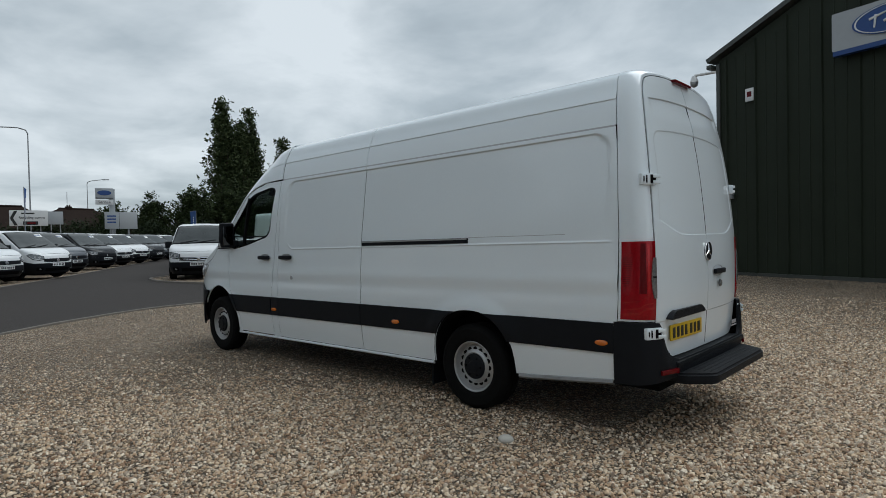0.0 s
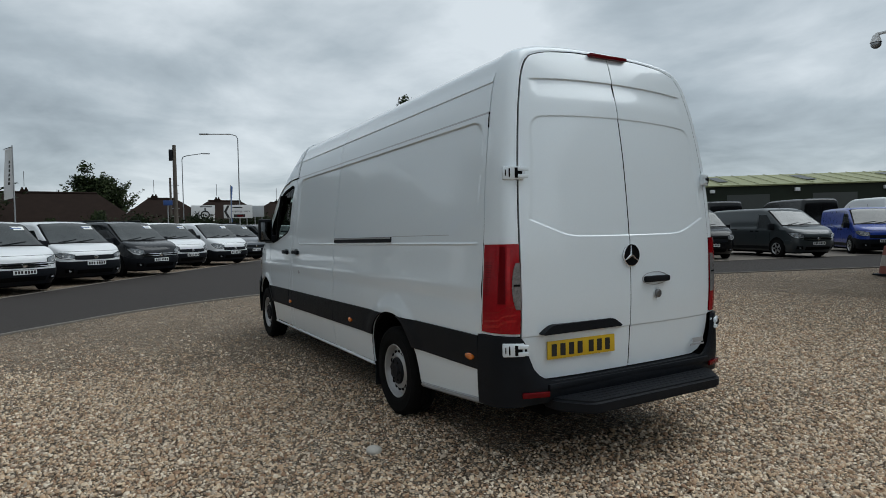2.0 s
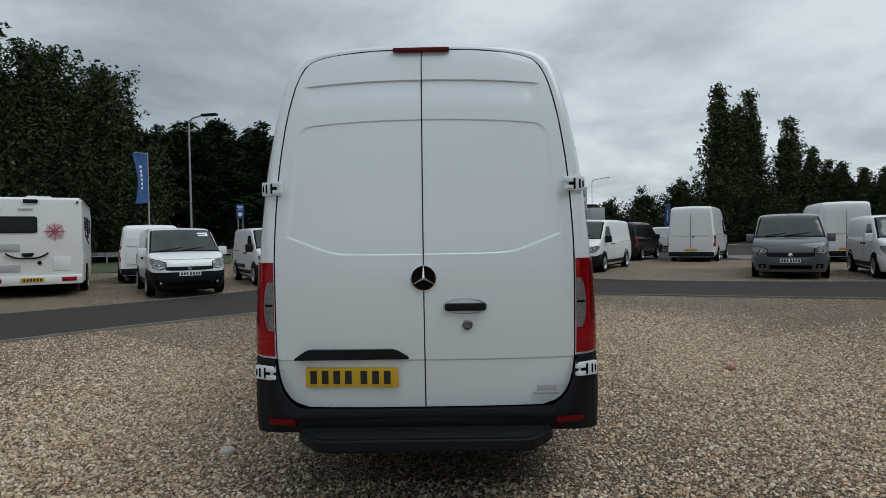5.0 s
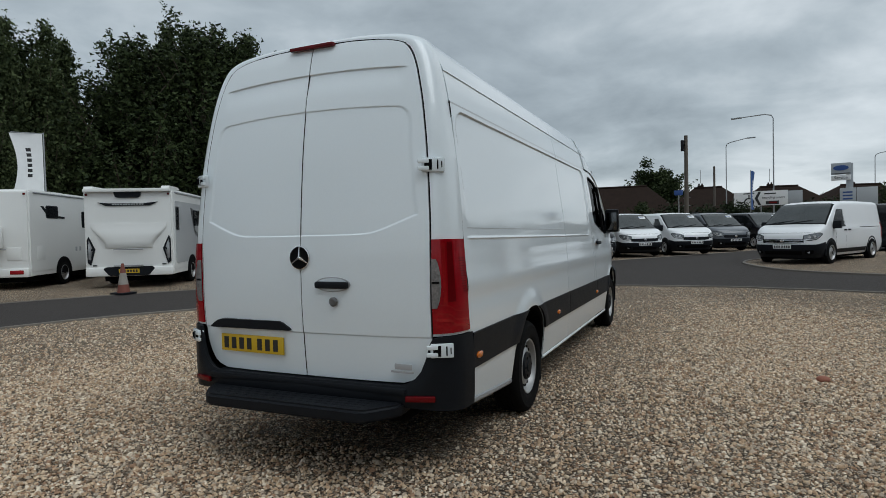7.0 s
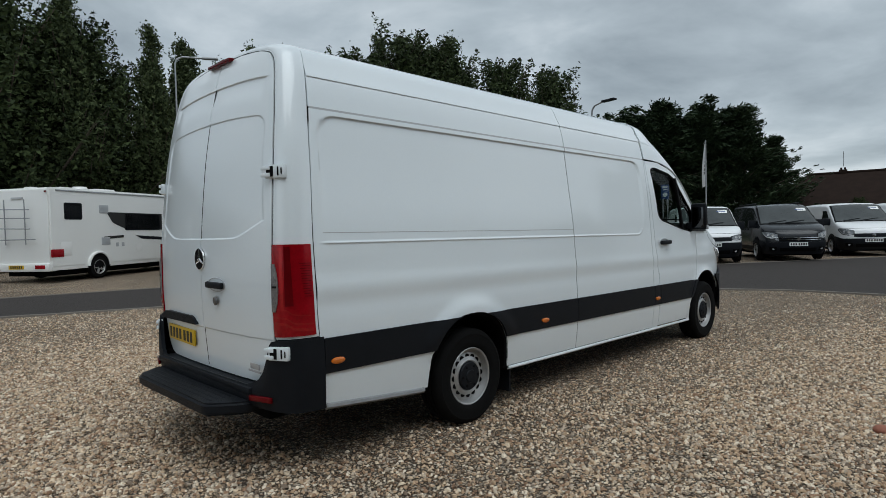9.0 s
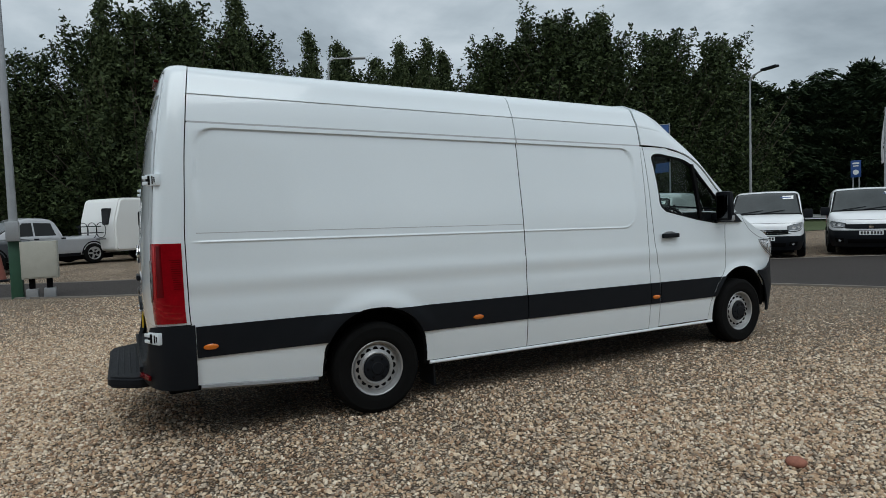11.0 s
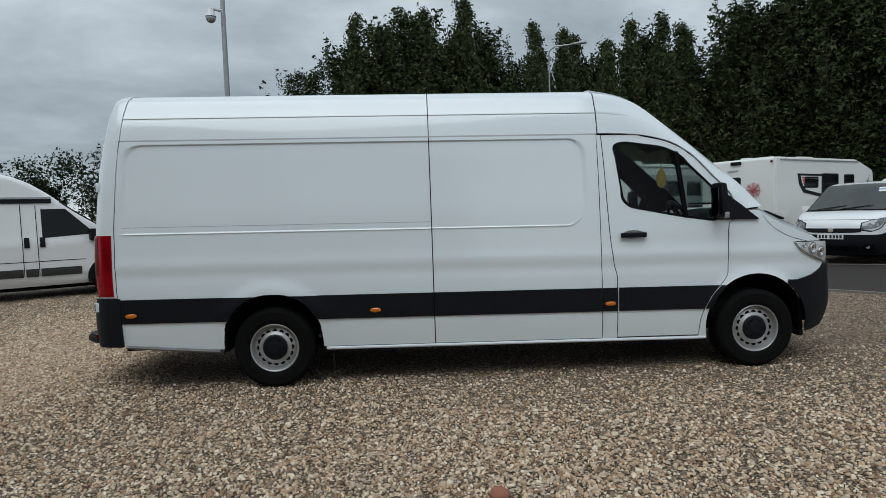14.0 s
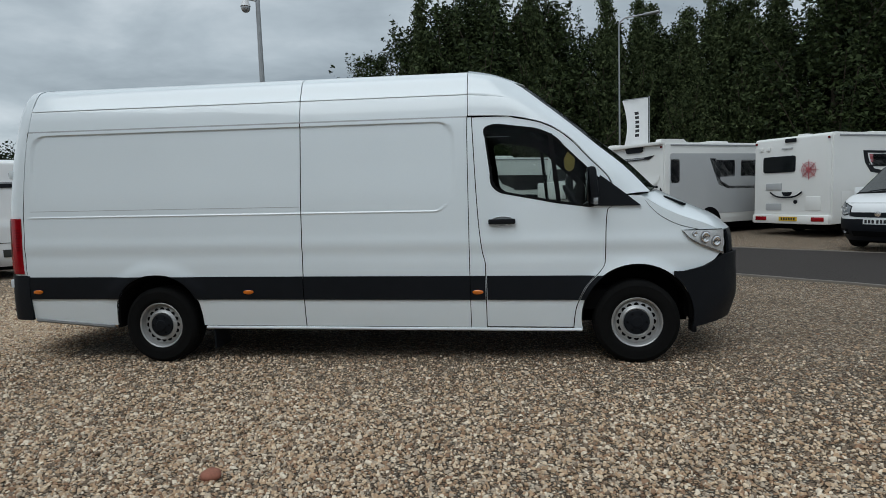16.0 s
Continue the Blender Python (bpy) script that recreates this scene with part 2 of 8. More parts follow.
def gravel_material():
    """Mixed tan, buff, grey and brown pebbles of 2 to 4 cm, with gaps painted dark for the shade between them."""
    m, n, l, p = nodes_of("gravel_bed")
    co = n.new("ShaderNodeTexCoord")
    warp = n.new("ShaderNodeTexNoise")
    warp.inputs["Scale"].default_value = 9
    add = n.new("ShaderNodeVectorMath")
    add.operation = "MULTIPLY_ADD"
    add.inputs[1].default_value = (0.03, 0.03, 0.03)
    l.new(co.outputs["Object"], warp.inputs["Vector"])
    l.new(warp.outputs["Color"], add.inputs[0])
    l.new(co.outputs["Object"], add.inputs[2])
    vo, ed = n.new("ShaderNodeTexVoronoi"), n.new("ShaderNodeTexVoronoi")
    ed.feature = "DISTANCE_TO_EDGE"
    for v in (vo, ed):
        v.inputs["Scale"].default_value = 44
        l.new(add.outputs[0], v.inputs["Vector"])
    sep = n.new("ShaderNodeSeparateColor")
    l.new(vo.outputs["Color"], sep.inputs[0])
    ramp = n.new("ShaderNodeValToRGB")
    stones(ramp)
    l.new(sep.outputs[0], ramp.inputs["Fac"])
    big = n.new("ShaderNodeTexNoise")
    big.inputs["Scale"].default_value, big.inputs["Detail"].default_value = 0.45, 5
    l.new(co.outputs["Object"], big.inputs["Vector"])
    tone = n.new("ShaderNodeMapRange")
    tone.inputs["From Min"].default_value, tone.inputs["From Max"].default_value = 0.3, 0.7
    tone.inputs["To Min"].default_value, tone.inputs["To Max"].default_value = 0.74, 1.10
    l.new(big.outputs["Fac"], tone.inputs["Value"])
    mid, mid_r = n.new("ShaderNodeTexNoise"), n.new("ShaderNodeMapRange")
    mid.inputs["Scale"].default_value, mid.inputs["Detail"].default_value, mid.inputs["Roughness"].default_value = 24, 8, 0.8
    l.new(co.outputs["Object"], mid.inputs["Vector"])
    mid_r.inputs["From Min"].default_value, mid_r.inputs["From Max"].default_value = 0.36, 0.64
    mid_r.inputs["To Min"].default_value, mid_r.inputs["To Max"].default_value = 0.45, 1.55
    l.new(mid.outputs["Fac"], mid_r.inputs["Value"])
    both = n.new("ShaderNodeMath")
    both.operation = "MULTIPLY"
    l.new(tone.outputs["Result"], both.inputs[0])
    l.new(mid_r.outputs["Result"], both.inputs[1])
    # cell edges darken the base colour, as shade between the stones would
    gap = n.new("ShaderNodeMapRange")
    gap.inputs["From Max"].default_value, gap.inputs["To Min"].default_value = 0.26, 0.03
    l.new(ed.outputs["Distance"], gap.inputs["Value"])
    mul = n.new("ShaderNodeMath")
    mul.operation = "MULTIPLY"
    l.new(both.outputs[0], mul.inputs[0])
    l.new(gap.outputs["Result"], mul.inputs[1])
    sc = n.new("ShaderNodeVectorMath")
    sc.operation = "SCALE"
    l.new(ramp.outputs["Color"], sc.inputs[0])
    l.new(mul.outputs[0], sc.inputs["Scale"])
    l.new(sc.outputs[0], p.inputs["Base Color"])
    p.inputs["Roughness"].default_value = 0.85
    p.inputs["Specular IOR Level"].default_value = 0.3
    b = n.new("ShaderNodeBump")
    b.inputs["Strength"].default_value, b.inputs["Distance"].default_value = 1.0, 0.034
    l.new(ed.outputs["Distance"], b.inputs["Height"])
    l.new(b.outputs["Normal"], p.inputs["Normal"])
    return m


def stones(ramp):
    e = ramp.color_ramp.elements
    ramp.color_ramp.interpolation = "CONSTANT"
    tones = [(0.47, 0.325, 0.205), (0.64, 0.47, 0.315), (0.22, 0.16, 0.115), (0.76, 0.60, 0.43), (0.46, 0.37, 0.28), (0.32, 0.19, 0.115), (0.55, 0.44, 0.33), (0.82, 0.70, 0.55), (0.52, 0.35, 0.22)]
    tones = [tuple((m + (c - m) * 0.95) * 1.02 for c, m in zip(t, (0.50, 0.39, 0.285))) for t in tones]
    e[0].color, e[1].color, e[1].position = (*tones[0], 1), (*tones[1], 1), 0.11
    for i, c in enumerate(tones[2:]):
        e.new(0.22 + 0.11 * i).color = (*c, 1)


def pebble_material():
    m, n, l, p = nodes_of("loose_pebbles")
    geo, ramp, co, t = n.new("ShaderNodeNewGeometry"), n.new("ShaderNodeValToRGB"), n.new("ShaderNodeTexCoord"), n.new("ShaderNodeTexNoise")
    stones(ramp)
    l.new(geo.outputs["Random Per Island"], ramp.inputs["Fac"])
    t.inputs["Scale"].default_value, t.inputs["Detail"].default_value = 70, 4
    l.new(co.outputs["Object"], t.inputs["Vector"])
    r = n.new("ShaderNodeMapRange")
    r.inputs["To Min"].default_value, r.inputs["To Max"].default_value = 0.56, 1.36
    l.new(t.outputs["Fac"], r.inputs["Value"])
    s = n.new("ShaderNodeVectorMath")
    s.operation = "SCALE"
    l.new(ramp.outputs["Color"], s.inputs[0])
    l.new(r.outputs["Result"], s.inputs["Scale"])
    l.new(s.outputs[0], p.inputs["Base Color"])
    p.inputs["Roughness"].default_value = 0.8
    p.inputs["Specular IOR Level"].default_value = 0.35
    return m


GRAVEL, PEBBLE = gravel_material(), pebble_material()
ASPHALT = paint("asphalt", (0.041, 0.035, 0.032), 0.9, spec=0.25, vary=0.14, scale=0.7, bump=0.5, bump_scale=160, fine=220)
CONCRETE = paint("worn_concrete", (0.17, 0.145, 0.12), 0.85, vary=0.12, scale=0.9, bump=0.2, bump_scale=60)
GRASS = paint("rough_grass", (0.055, 0.075, 0.025), 0.9, vary=0.3, scale=3, bump=0.8, bump_scale=50)

# ---- building helpers ----


def part(name, bm, material, parent=None, label="", smooth=True, angle=35):
    """Links a bmesh as one mesh object, under a thing or a part."""
    me = bpy.data.meshes.new(name)
    bmesh.ops.recalc_face_normals(bm, faces=bm.faces)
    for f in bm.faces:
        f.smooth = smooth
    bm.to_mesh(me)
    bm.free()
    if smooth:
        me.set_sharp_from_angle(angle=radians(angle))
    me.materials.append(material)
    ob = new(name, me)
    ob.parent = parent
    if label:
        ob["label"] = label
    return ob


def thing(name, m, label, category, group="", kind=""):
    ob = new(name)
    ob.matrix_world = m
    return tagged(ob, label, category, group, kind)


def box(bm, x0, x1, y0, y1, z0, z1, bevel=0.0, m=None):
    g = bmesh.ops.create_cube(bm, size=1.0)
    vs = g["verts"]
    bmesh.ops.scale(bm, vec=(x1 - x0, y1 - y0, z1 - z0), verts=vs)
    bmesh.ops.translate(bm, vec=((x0 + x1) / 2, (y0 + y1) / 2, (z0 + z1) / 2), verts=vs)
    if bevel:
        es = list({e for v in vs for e in v.link_edges})
        r = bmesh.ops.bevel(bm, geom=es, offset=bevel, segments=2, affect="EDGES", profile=0.6)
        vs = list({v for f in r["faces"] for v in f.verts} | {v for v in vs if v.is_valid})
    if m is not None:
        bmesh.ops.transform(bm, matrix=m, verts=vs)
    return bm


def boxed(*a, **k):
    return box(bmesh.new(), *a, **k)


def tube(bm, p0, p1, r0, r1=None, seg=12, cap=True):
    p0, p1 = Vector(p0), Vector(p1)
    d = p1 - p0
    m = Matrix.Translation((p0 + p1) / 2) @ d.to_track_quat("Z", "Y").to_matrix().to_4x4()
    bmesh.ops.create_cone(bm, cap_ends=cap, segments=seg, radius1=r0, radius2=r0 if r1 is None else r1, depth=d.length, matrix=m)
    return bm


def tubed(*a, **k):
    return tube(bmesh.new(), *a, **k)


def lathe(profile, seg=32, axis="Y", closed=False, caps=(True, True)):
    """Turns a profile of (radius, offset along the axis) round that axis."""
    bm = bmesh.new()
    rings = []
    for r, o in profile:
        ring = []
        for i in range(seg):
            a = 2 * math.pi * i / seg
            c, s = r * math.cos(a), r * math.sin(a)
            ring.append(bm.verts.new((c, o, s) if axis == "Y" else (c, s, o)))
        rings.append(ring)
    pairs = list(zip(rings, rings[1:])) + ([(rings[-1], rings[0])] if closed else [])
    for a, b in pairs:
        for i in range(seg):
            j = (i + 1) % seg
            bm.faces.new((a[i], a[j], b[j], b[i]))
    if not closed:
        for ring, shut, (r, _) in zip((rings[0], rings[-1]), caps, (profile[0], profile[-1])):
            if shut and r > 1e-4:
                bm.faces.new(ring)
    if profile[0][0] < 1e-4 or profile[-1][0] < 1e-4:
        bmesh.ops.remove_doubles(bm, verts=bm.verts, dist=1e-6)
    return bm


def sheet(rows, thick=0.0, flip=False):
    """A skin through rows of points, given a thickness inward (against its normals)."""
    p = np.array([[tuple(c) for c in r] for r in rows], float)
    nu, nv = p.shape[:2]
    bm = bmesh.new()
    vs = [[bm.verts.new(p[i, j]) for j in range(nv)] for i in range(nu)]
    for i in range(nu - 1):
        for j in range(nv - 1):
            try:
                bm.faces.new((vs[i][j], vs[i + 1][j], vs[i + 1][j + 1], vs[i][j + 1]))
            except ValueError:
                pass
    if thick:
        du = np.gradient(p, axis=0)
        dv = np.gradient(p, axis=1)
        nrm = np.cross(du, dv)
        nrm /= np.linalg.norm(nrm, axis=2, keepdims=True) + 1e-12
        q = p + nrm * (thick if flip else -thick)
        ws = [[bm.verts.new(q[i, j]) for j in range(nv)] for i in range(nu)]
        for i in range(nu - 1):
            for j in range(nv - 1):
                bm.faces.new((ws[i][j], ws[i][j + 1], ws[i + 1][j + 1], ws[i + 1][j]))
        rim = [(i, 0) for i in range(nu)] + [(nu - 1, j) for j in range(1, nv)] + [(i, nv - 1) for i in range(nu - 2, -1, -1)] + [(0, j) for j in range(nv - 2, 0, -1)]
        for (a, b), (c, d) in zip(rim, rim[1:] + rim[:1]):
            bm.faces.new((vs[a][b], vs[c][d], ws[c][d], ws[a][b]))
    return bm


def prism(points, y0, y1, axis="Y"):
    """A prism over an outline of (x, z), from y0 to y1 (or of (y, z) along X)."""
    bm = bmesh.new()
    f = (lambda a, o, b: (a, o, b)) if axis == "Y" else ((lambda a, o, b: (o, a, b)) if axis == "X" else (lambda a, o, b: (a, b, o)))
    lo, hi = [bm.verts.new(f(a, y0, b)) for a, b in points], [bm.verts.new(f(a, y1, b)) for a, b in points]
    n = len(points)
    bm.faces.new(lo)
    bm.faces.new(hi[::-1])
    for i in range(n):
        j = (i + 1) % n
        bm.faces.new((lo[i], hi[i], hi[j], lo[j]))
    bmesh.ops.recalc_face_normals(bm, faces=bm.faces)
    return bm


def rounded(points, r, seg=5):
    """An outline with its corners rounded."""
    out, n = [], len(points)
    for i in range(n):
        p, a, b = (Vector(points[k % n]) for k in (i, i - 1, i + 1))
        k = min(r, (a - p).length * 0.45, (b - p).length * 0.45)
        q0, q1 = p + (a - p).normalized() * k, p + (b - p).normalized() * k
        for s in range(seg + 1):
            u = s / seg
            out.append(tuple((1 - u) ** 2 * q0 + 2 * u * (1 - u) * p + u * u * q1))
    return out


def carved(bm, cutters):
    """The bmesh with the cutters taken away."""
    me = bpy.data.meshes.new("carve")
    bmesh.ops.recalc_face_normals(bm, faces=bm.faces)
    bm.to_mesh(me)
    bm.free()
    ob = new("carve", me)
    tools = []
    for c in cutters:
        cm = bpy.data.meshes.new("carve_tool")
        bmesh.ops.recalc_face_normals(c, faces=c.faces)
        c.to_mesh(cm)
        c.free()
        tools.append(new("carve_tool", cm))
        mod = ob.modifiers.new("cut", "BOOLEAN")
        mod.object, mod.operation, mod.solver = tools[-1], "DIFFERENCE", "EXACT"
    bpy.context.view_layer.update()
    done = bpy.data.meshes.new_from_object(ob.evaluated_get(bpy.context.evaluated_depsgraph_get()))
    out = bmesh.new()
    out.from_mesh(done)
    for o in (ob, *tools):
        d = o.data
        bpy.data.objects.remove(o)
        bpy.data.meshes.remove(d)
    bpy.data.meshes.remove(done)
    return out


def table(x, xs, ys):
    return float(np.interp(x, xs, ys))


def soft_table(xs, ys):
    """A smooth curve through a table (monotone cubic)."""
    xs, ys = np.array(xs, float), np.array(ys, float)
    h, d = np.diff(xs), np.diff(ys) / np.diff(xs)
    m = np.zeros(len(xs))
    m[0], m[-1] = d[0], d[-1]
    for i in range(1, len(xs) - 1):
        m[i] = 0 if d[i - 1] * d[i] <= 0 else 2 * d[i - 1] * d[i] / (d[i - 1] + d[i])

    def f(x):
        x = min(max(x, xs[0]), xs[-1])
        i = min(int(np.searchsorted(xs, x, side="right")) - 1, len(h) - 1)
        t = (x - xs[i]) / h[i]
        return float((2 * t**3 - 3 * t**2 + 1) * ys[i] + (t**3 - 2 * t**2 + t) * h[i] * m[i] + (3 * t**2 - 2 * t**3) * ys[i + 1] + (t**3 - t**2) * h[i] * m[i + 1])

    return f


def smooth01(u):
    u = min(max(u, 0.0), 1.0)
    return u * u * (3 - 2 * u)


def ground_z(x, y):
    """The yard rises gently away from the parked van."""
    return 0.15 * smooth01((math.hypot(x + 1.0, y - 0.5) - 6.0) / 14.0)

# ---- ground, road, edging ----


def smooth_line(points, n):
    """A smooth line through points, resampled evenly."""
    p = np.array(points, float)
    d = np.concatenate([[0], np.cumsum(np.linalg.norm(np.diff(p, axis=0), axis=1))])
    fx, fy = soft_table(d, p[:, 0]), soft_table(d, p[:, 1])
    return [(fx(s), fy(s)) for s in np.linspace(0, d[-1], n)]


NEAR = [(16, -14), (9.5, -12.2), (6.5, -11.4), (4.2, -10.5), (2.0, -9.4), (-0.4, -8.5), (-2.6, -7.75), (-5.0, -6.1), (-6.9, -4.25), (-8.4, -2.7), (-9.5, -1.0), (-10.1, 0.8), (-10.1, 2.2), (-9.75, 4.0), (-8.9, 6.4), (-7.9, 9.0), (-7.0, 11.2), (-5.9, 13.8), (-4.8, 16.2), (-3.5, 19)]
OUTER = [(17, -19.5), (8.3, -15.7), (5.8, -14.4), (3.8, -13.6), (2.0, -12.95), (-0.6, -12.45), (-3.4, -11.8), (-6.3, -10.2), (-8.6, -8.2), (-10.6, -6.5), (-12.6, -5.2), (-15.4, -3.3), (-18.5, -1.0), (-22.8, 1.9), (-36, 10), (-60, 26), (-60, 45), (-40, 60), (-20, 62), (-5, 60)]
ISLAND = [(-19.2, 4.6), (-18.5, 3.65), (-17.0, 3.35), (-15.7, 3.6), (-14.2, 4.35), (-13.2, 5.6), (-12.3, 7.4), (-11.6, 9.5), (-10.8, 12.0), (-10.0, 14.2), (-9.2, 16.4)]

xs = np.concatenate([-np.geomspace(30, 900, 14)[::-1], np.linspace(-28, 28, 113), np.geomspace(30, 900, 14)])
rows = [[(x, y, ground_z(x, y) + (0.006 * noise.noise((x * 0.9, y * 0.9, 3.0)) if abs(x) < 28 and abs(y) < 28 else 0)) for x in xs] for y in xs]
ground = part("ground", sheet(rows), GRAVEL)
tagged(ground, "buff and grey pebble gravel covering the yard", "gravel", kind="structure")

k = 120
dn = np.concatenate([[0], np.cumsum(np.linalg.norm(np.diff(np.array(NEAR, float), axis=0), axis=1))])
idx = np.interp(np.linspace(0, dn[-1], k), dn, np.arange(len(NEAR)))
tabs = [soft_table(np.arange(len(p)), [q[c] for q in p]) for p in (NEAR, OUTER) for c in (0, 1)]
near, outer = [(tabs[0](i), tabs[1](i)) for i in idx], [(tabs[2](i), tabs[3](i)) for i in idx]
rows = []
for (ax, ay), (bx, by) in zip(near, outer):
    us = np.linspace(0, 1, 26) ** 1.6
    rows.append([(x := ax + (bx - ax) * u, y := ay + (by - ay) * u, ground_z(x, y) + 0.014) for u in us])
road = part("road", sheet(rows), ASPHALT)
tagged(road, "dark grey tarmac service road curving round the yard", "road", kind="structure")
isl = smooth_line(ISLAND, 60)
back = [(-26 + (i / 59) * 6, 9.5 + (i / 59) * 12) for i in range(60)]
rows = [[(x := ax + (bx - ax) * u, y := ay + (by - ay) * u, ground_z(x, y) + 0.034) for u in np.linspace(0, 1, 14)] for (ax, ay), (bx, by) in zip(isl, back)]
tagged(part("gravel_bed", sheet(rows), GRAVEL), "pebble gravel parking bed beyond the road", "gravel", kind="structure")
rows = [[(x, y, ground_z(x, y) + 0.026) for x in np.linspace(-30 + (y - 14.5) * 0.1, -9.9 + (y - 14.5) * 0.25, 12)] for y in np.linspace(14.8, 40, 14)]
tagged(part("concrete_apron", sheet(rows), CONCRETE), "pale worn concrete parking apron", "concrete", kind="structure")


def kerb(line, width, high, name, label):
    rows = []
    for i, (x, y) in enumerate(line):
        a, b = line[max(i - 1, 0)], line[min(i + 1, len(line) - 1)]
        d = Vector((b[0] - a[0], b[1] - a[1])).normalized()
        nx, ny = -d.y * width / 2, d.x * width / 2
        z = ground_z(x, y)
        h = high + 0.006 * noise.noise((x * 1.5, y * 1.5, 0))
        rows.append([(x + nx * s, y + ny * s, z + v) for s, v in ((1, -0.02), (1, h - 0.006), (0.8, h), (-0.8, h), (-1, h - 0.006), (-1, -0.02))])
    ob = part(name, sheet(rows), KERBM)
    return tagged(ob, label, "kerb", kind="structure")


kerb(smooth_line(NEAR, 260), 0.06, 0.035, "kerb", "thin pale concrete edging between gravel and tarmac")
kerb(smooth_line(OUTER[:15], 200), 0.06, 0.03, "kerb", "thin pale concrete edging at the roadside")
kerb(isl, 0.09, 0.06, "kerb", "pale concrete edging round the gravel island")

# ---- the white van ----
RAKE = 0.0125  # unladen, it stands nose down


def rk(x, y, z):
    return (x, y, z + RAKE * x)


side_prof = soft_table([0.30, 0.45, 0.60, 0.81, 1.10, 1.37, 1.80, 2.18, 2.385, 2.50, 2.58], [0.955, 0.978, 0.992, 0.995, 0.986, 0.970, 0.933, 0.876, 0.832, 0.778, 0.705])
nose_plan = soft_table([-5.4, -5.2, -5.0, -4.7, -4.3, -3.6, 2.0], [0.62, 0.77, 0.885, 0.962, 0.992, 1.0, 1.0])


def box_gap(x, z, x0, x1, z0, z1, r):
    """How far a place lies inside a rounded rectangle."""
    dx, dz = abs(x - (x0 + x1) / 2) - (x1 - x0) / 2 + r, abs(z - (z0 + z1) / 2) - (z1 - z0) / 2 + r
    return r - math.hypot(max(dx, 0), max(dz, 0)) - min(max(dx, dz), 0)


def side_y(x, z):
    """Half the width of the body at a place on its flank, with the pressed panels and the flared arches."""
    y = side_prof(z) * nose_plan(x)
    g = box_gap(x, z, -2.80, 1.235, 1.40, 2.150, 0.15)
    y -= 0.014 * smooth01((g + 0.002) / 0.013) * smooth01((z - 1.43) / 0.42)
    if -2.76 < x < 1.27:
        lip = 1.374 + 0.10 * max(0.0, (-2.62 - x) / 0.14) ** 2
        y += 0.006 * math.exp(-(((z - lip) / 0.0065) ** 2)) * smooth01((x + 2.76) / 0.04) * smooth01((1.27 - x) / 0.05)
    y += 0.007 * math.exp(-(((z - 1.10) / 0.06) ** 2)) - 0.004 * math.exp(-(((z - 1.00) / 0.05) ** 2))
    y += 0.006 * smooth01((z - 1.90) / 0.28) * (1 if -2.93 < x else 0)
    for xc in (0.0, -4.325):
        r = math.hypot(x - xc, z - 0.36)
        y += 0.020 * smooth01((0.62 - r) / 0.13) * smooth01((z - 0.52) / 0.2)
    return y


def levels(z0, z1, n):
    """Heights between two ends, set closer where the pressings turn."""
    fine = [np.arange(1.352, 1.440, 0.004), np.arange(2.124, 2.162, 0.0045)]
    zs = np.unique(np.round(np.concatenate([np.linspace(z0, z1, n + 1)] + fine), 5))
    zs = zs[(zs >= z0) & (zs <= z1)]
    keep = [zs[0]] + [b for a, b in zip(zs, zs[1:]) if b - a > 0.002]
    keep[-1] = z1
    return [float(v) for v in keep]


def flank(sg, z0, z1, back, front, nx, nz, off=0.0, thick=0.014):
    """A skin on the flank between two edges x = back(z) and x = front(z)."""
    rows = []
    for z in levels(z0, z1, nz) if nz > 40 else [z0 + (z1 - z0) * j / nz for j in range(nz + 1)]:
        b, f = back(z), front(z)
        rows.append([rk(x := b + (f - b) * i / nx, sg * (side_y(x, z) + off), z) for i in range(nx + 1)])
    return sheet(rows, thick, flip=sg > 0)


def arch_at(xc, a):
    """The wheel opening: round in front, taller than wide behind."""
    if xc < -1:
        return xc + 0.462 * math.cos(a), 0.40 + 0.455 * math.sin(a)
    c, n = math.cos(a), math.sin(a)
    return math.copysign(abs(c) ** 0.86, c) * 0.432, 0.36 + math.copysign(abs(n) ** 0.86, n) * (0.47 if n > 0 else 0.3)


def arch_cut(xc, grow=0.0):
    pts = [arch_at(xc, 2 * math.pi * k / 64) for k in range(64)]
    zc = 0.40 if xc < -1 else 0.36
    return prism([(x + grow * math.cos(2 * math.pi * k / 64), z + grow * math.sin(2 * math.pi * k / 64)) for k, (x, z) in enumerate(pts)], -1.3, 1.3)


door_back = soft_table([0.30, 0.90, 1.02, 1.30, 2.17], [-3.06, -3.06, -3.035, -3.005, -2.965])
door_front = soft_table([0.30, 0.50, 0.70, 0.93, 1.20, 1.36, 1.43, 1.61, 1.80, 2.0, 2.11, 2.17], [-3.79, -3.81, -3.89, -4.06, -4.07, -4.085, -4.16, -4.11, -3.94, -3.745, -3.55, -3.28])
wing_front = soft_table([0.30, 0.80, 0.95, 1.06, 1.15, 1.23, 1.31, 1.40, 1.48], [-4.66, -4.78, -4.99, -5.06, -5.04, -4.90, -4.68, -4.49, -4.36])
WINDOW = [(-3.06, 2.085), (-3.16, 2.115), (-3.52, 2.062), (-3.655, 2.0), (-4.055, 1.60), (-3.985, 1.385), (-3.67, 1.43), (-3.19, 1.525), (-3.122, 1.585)]
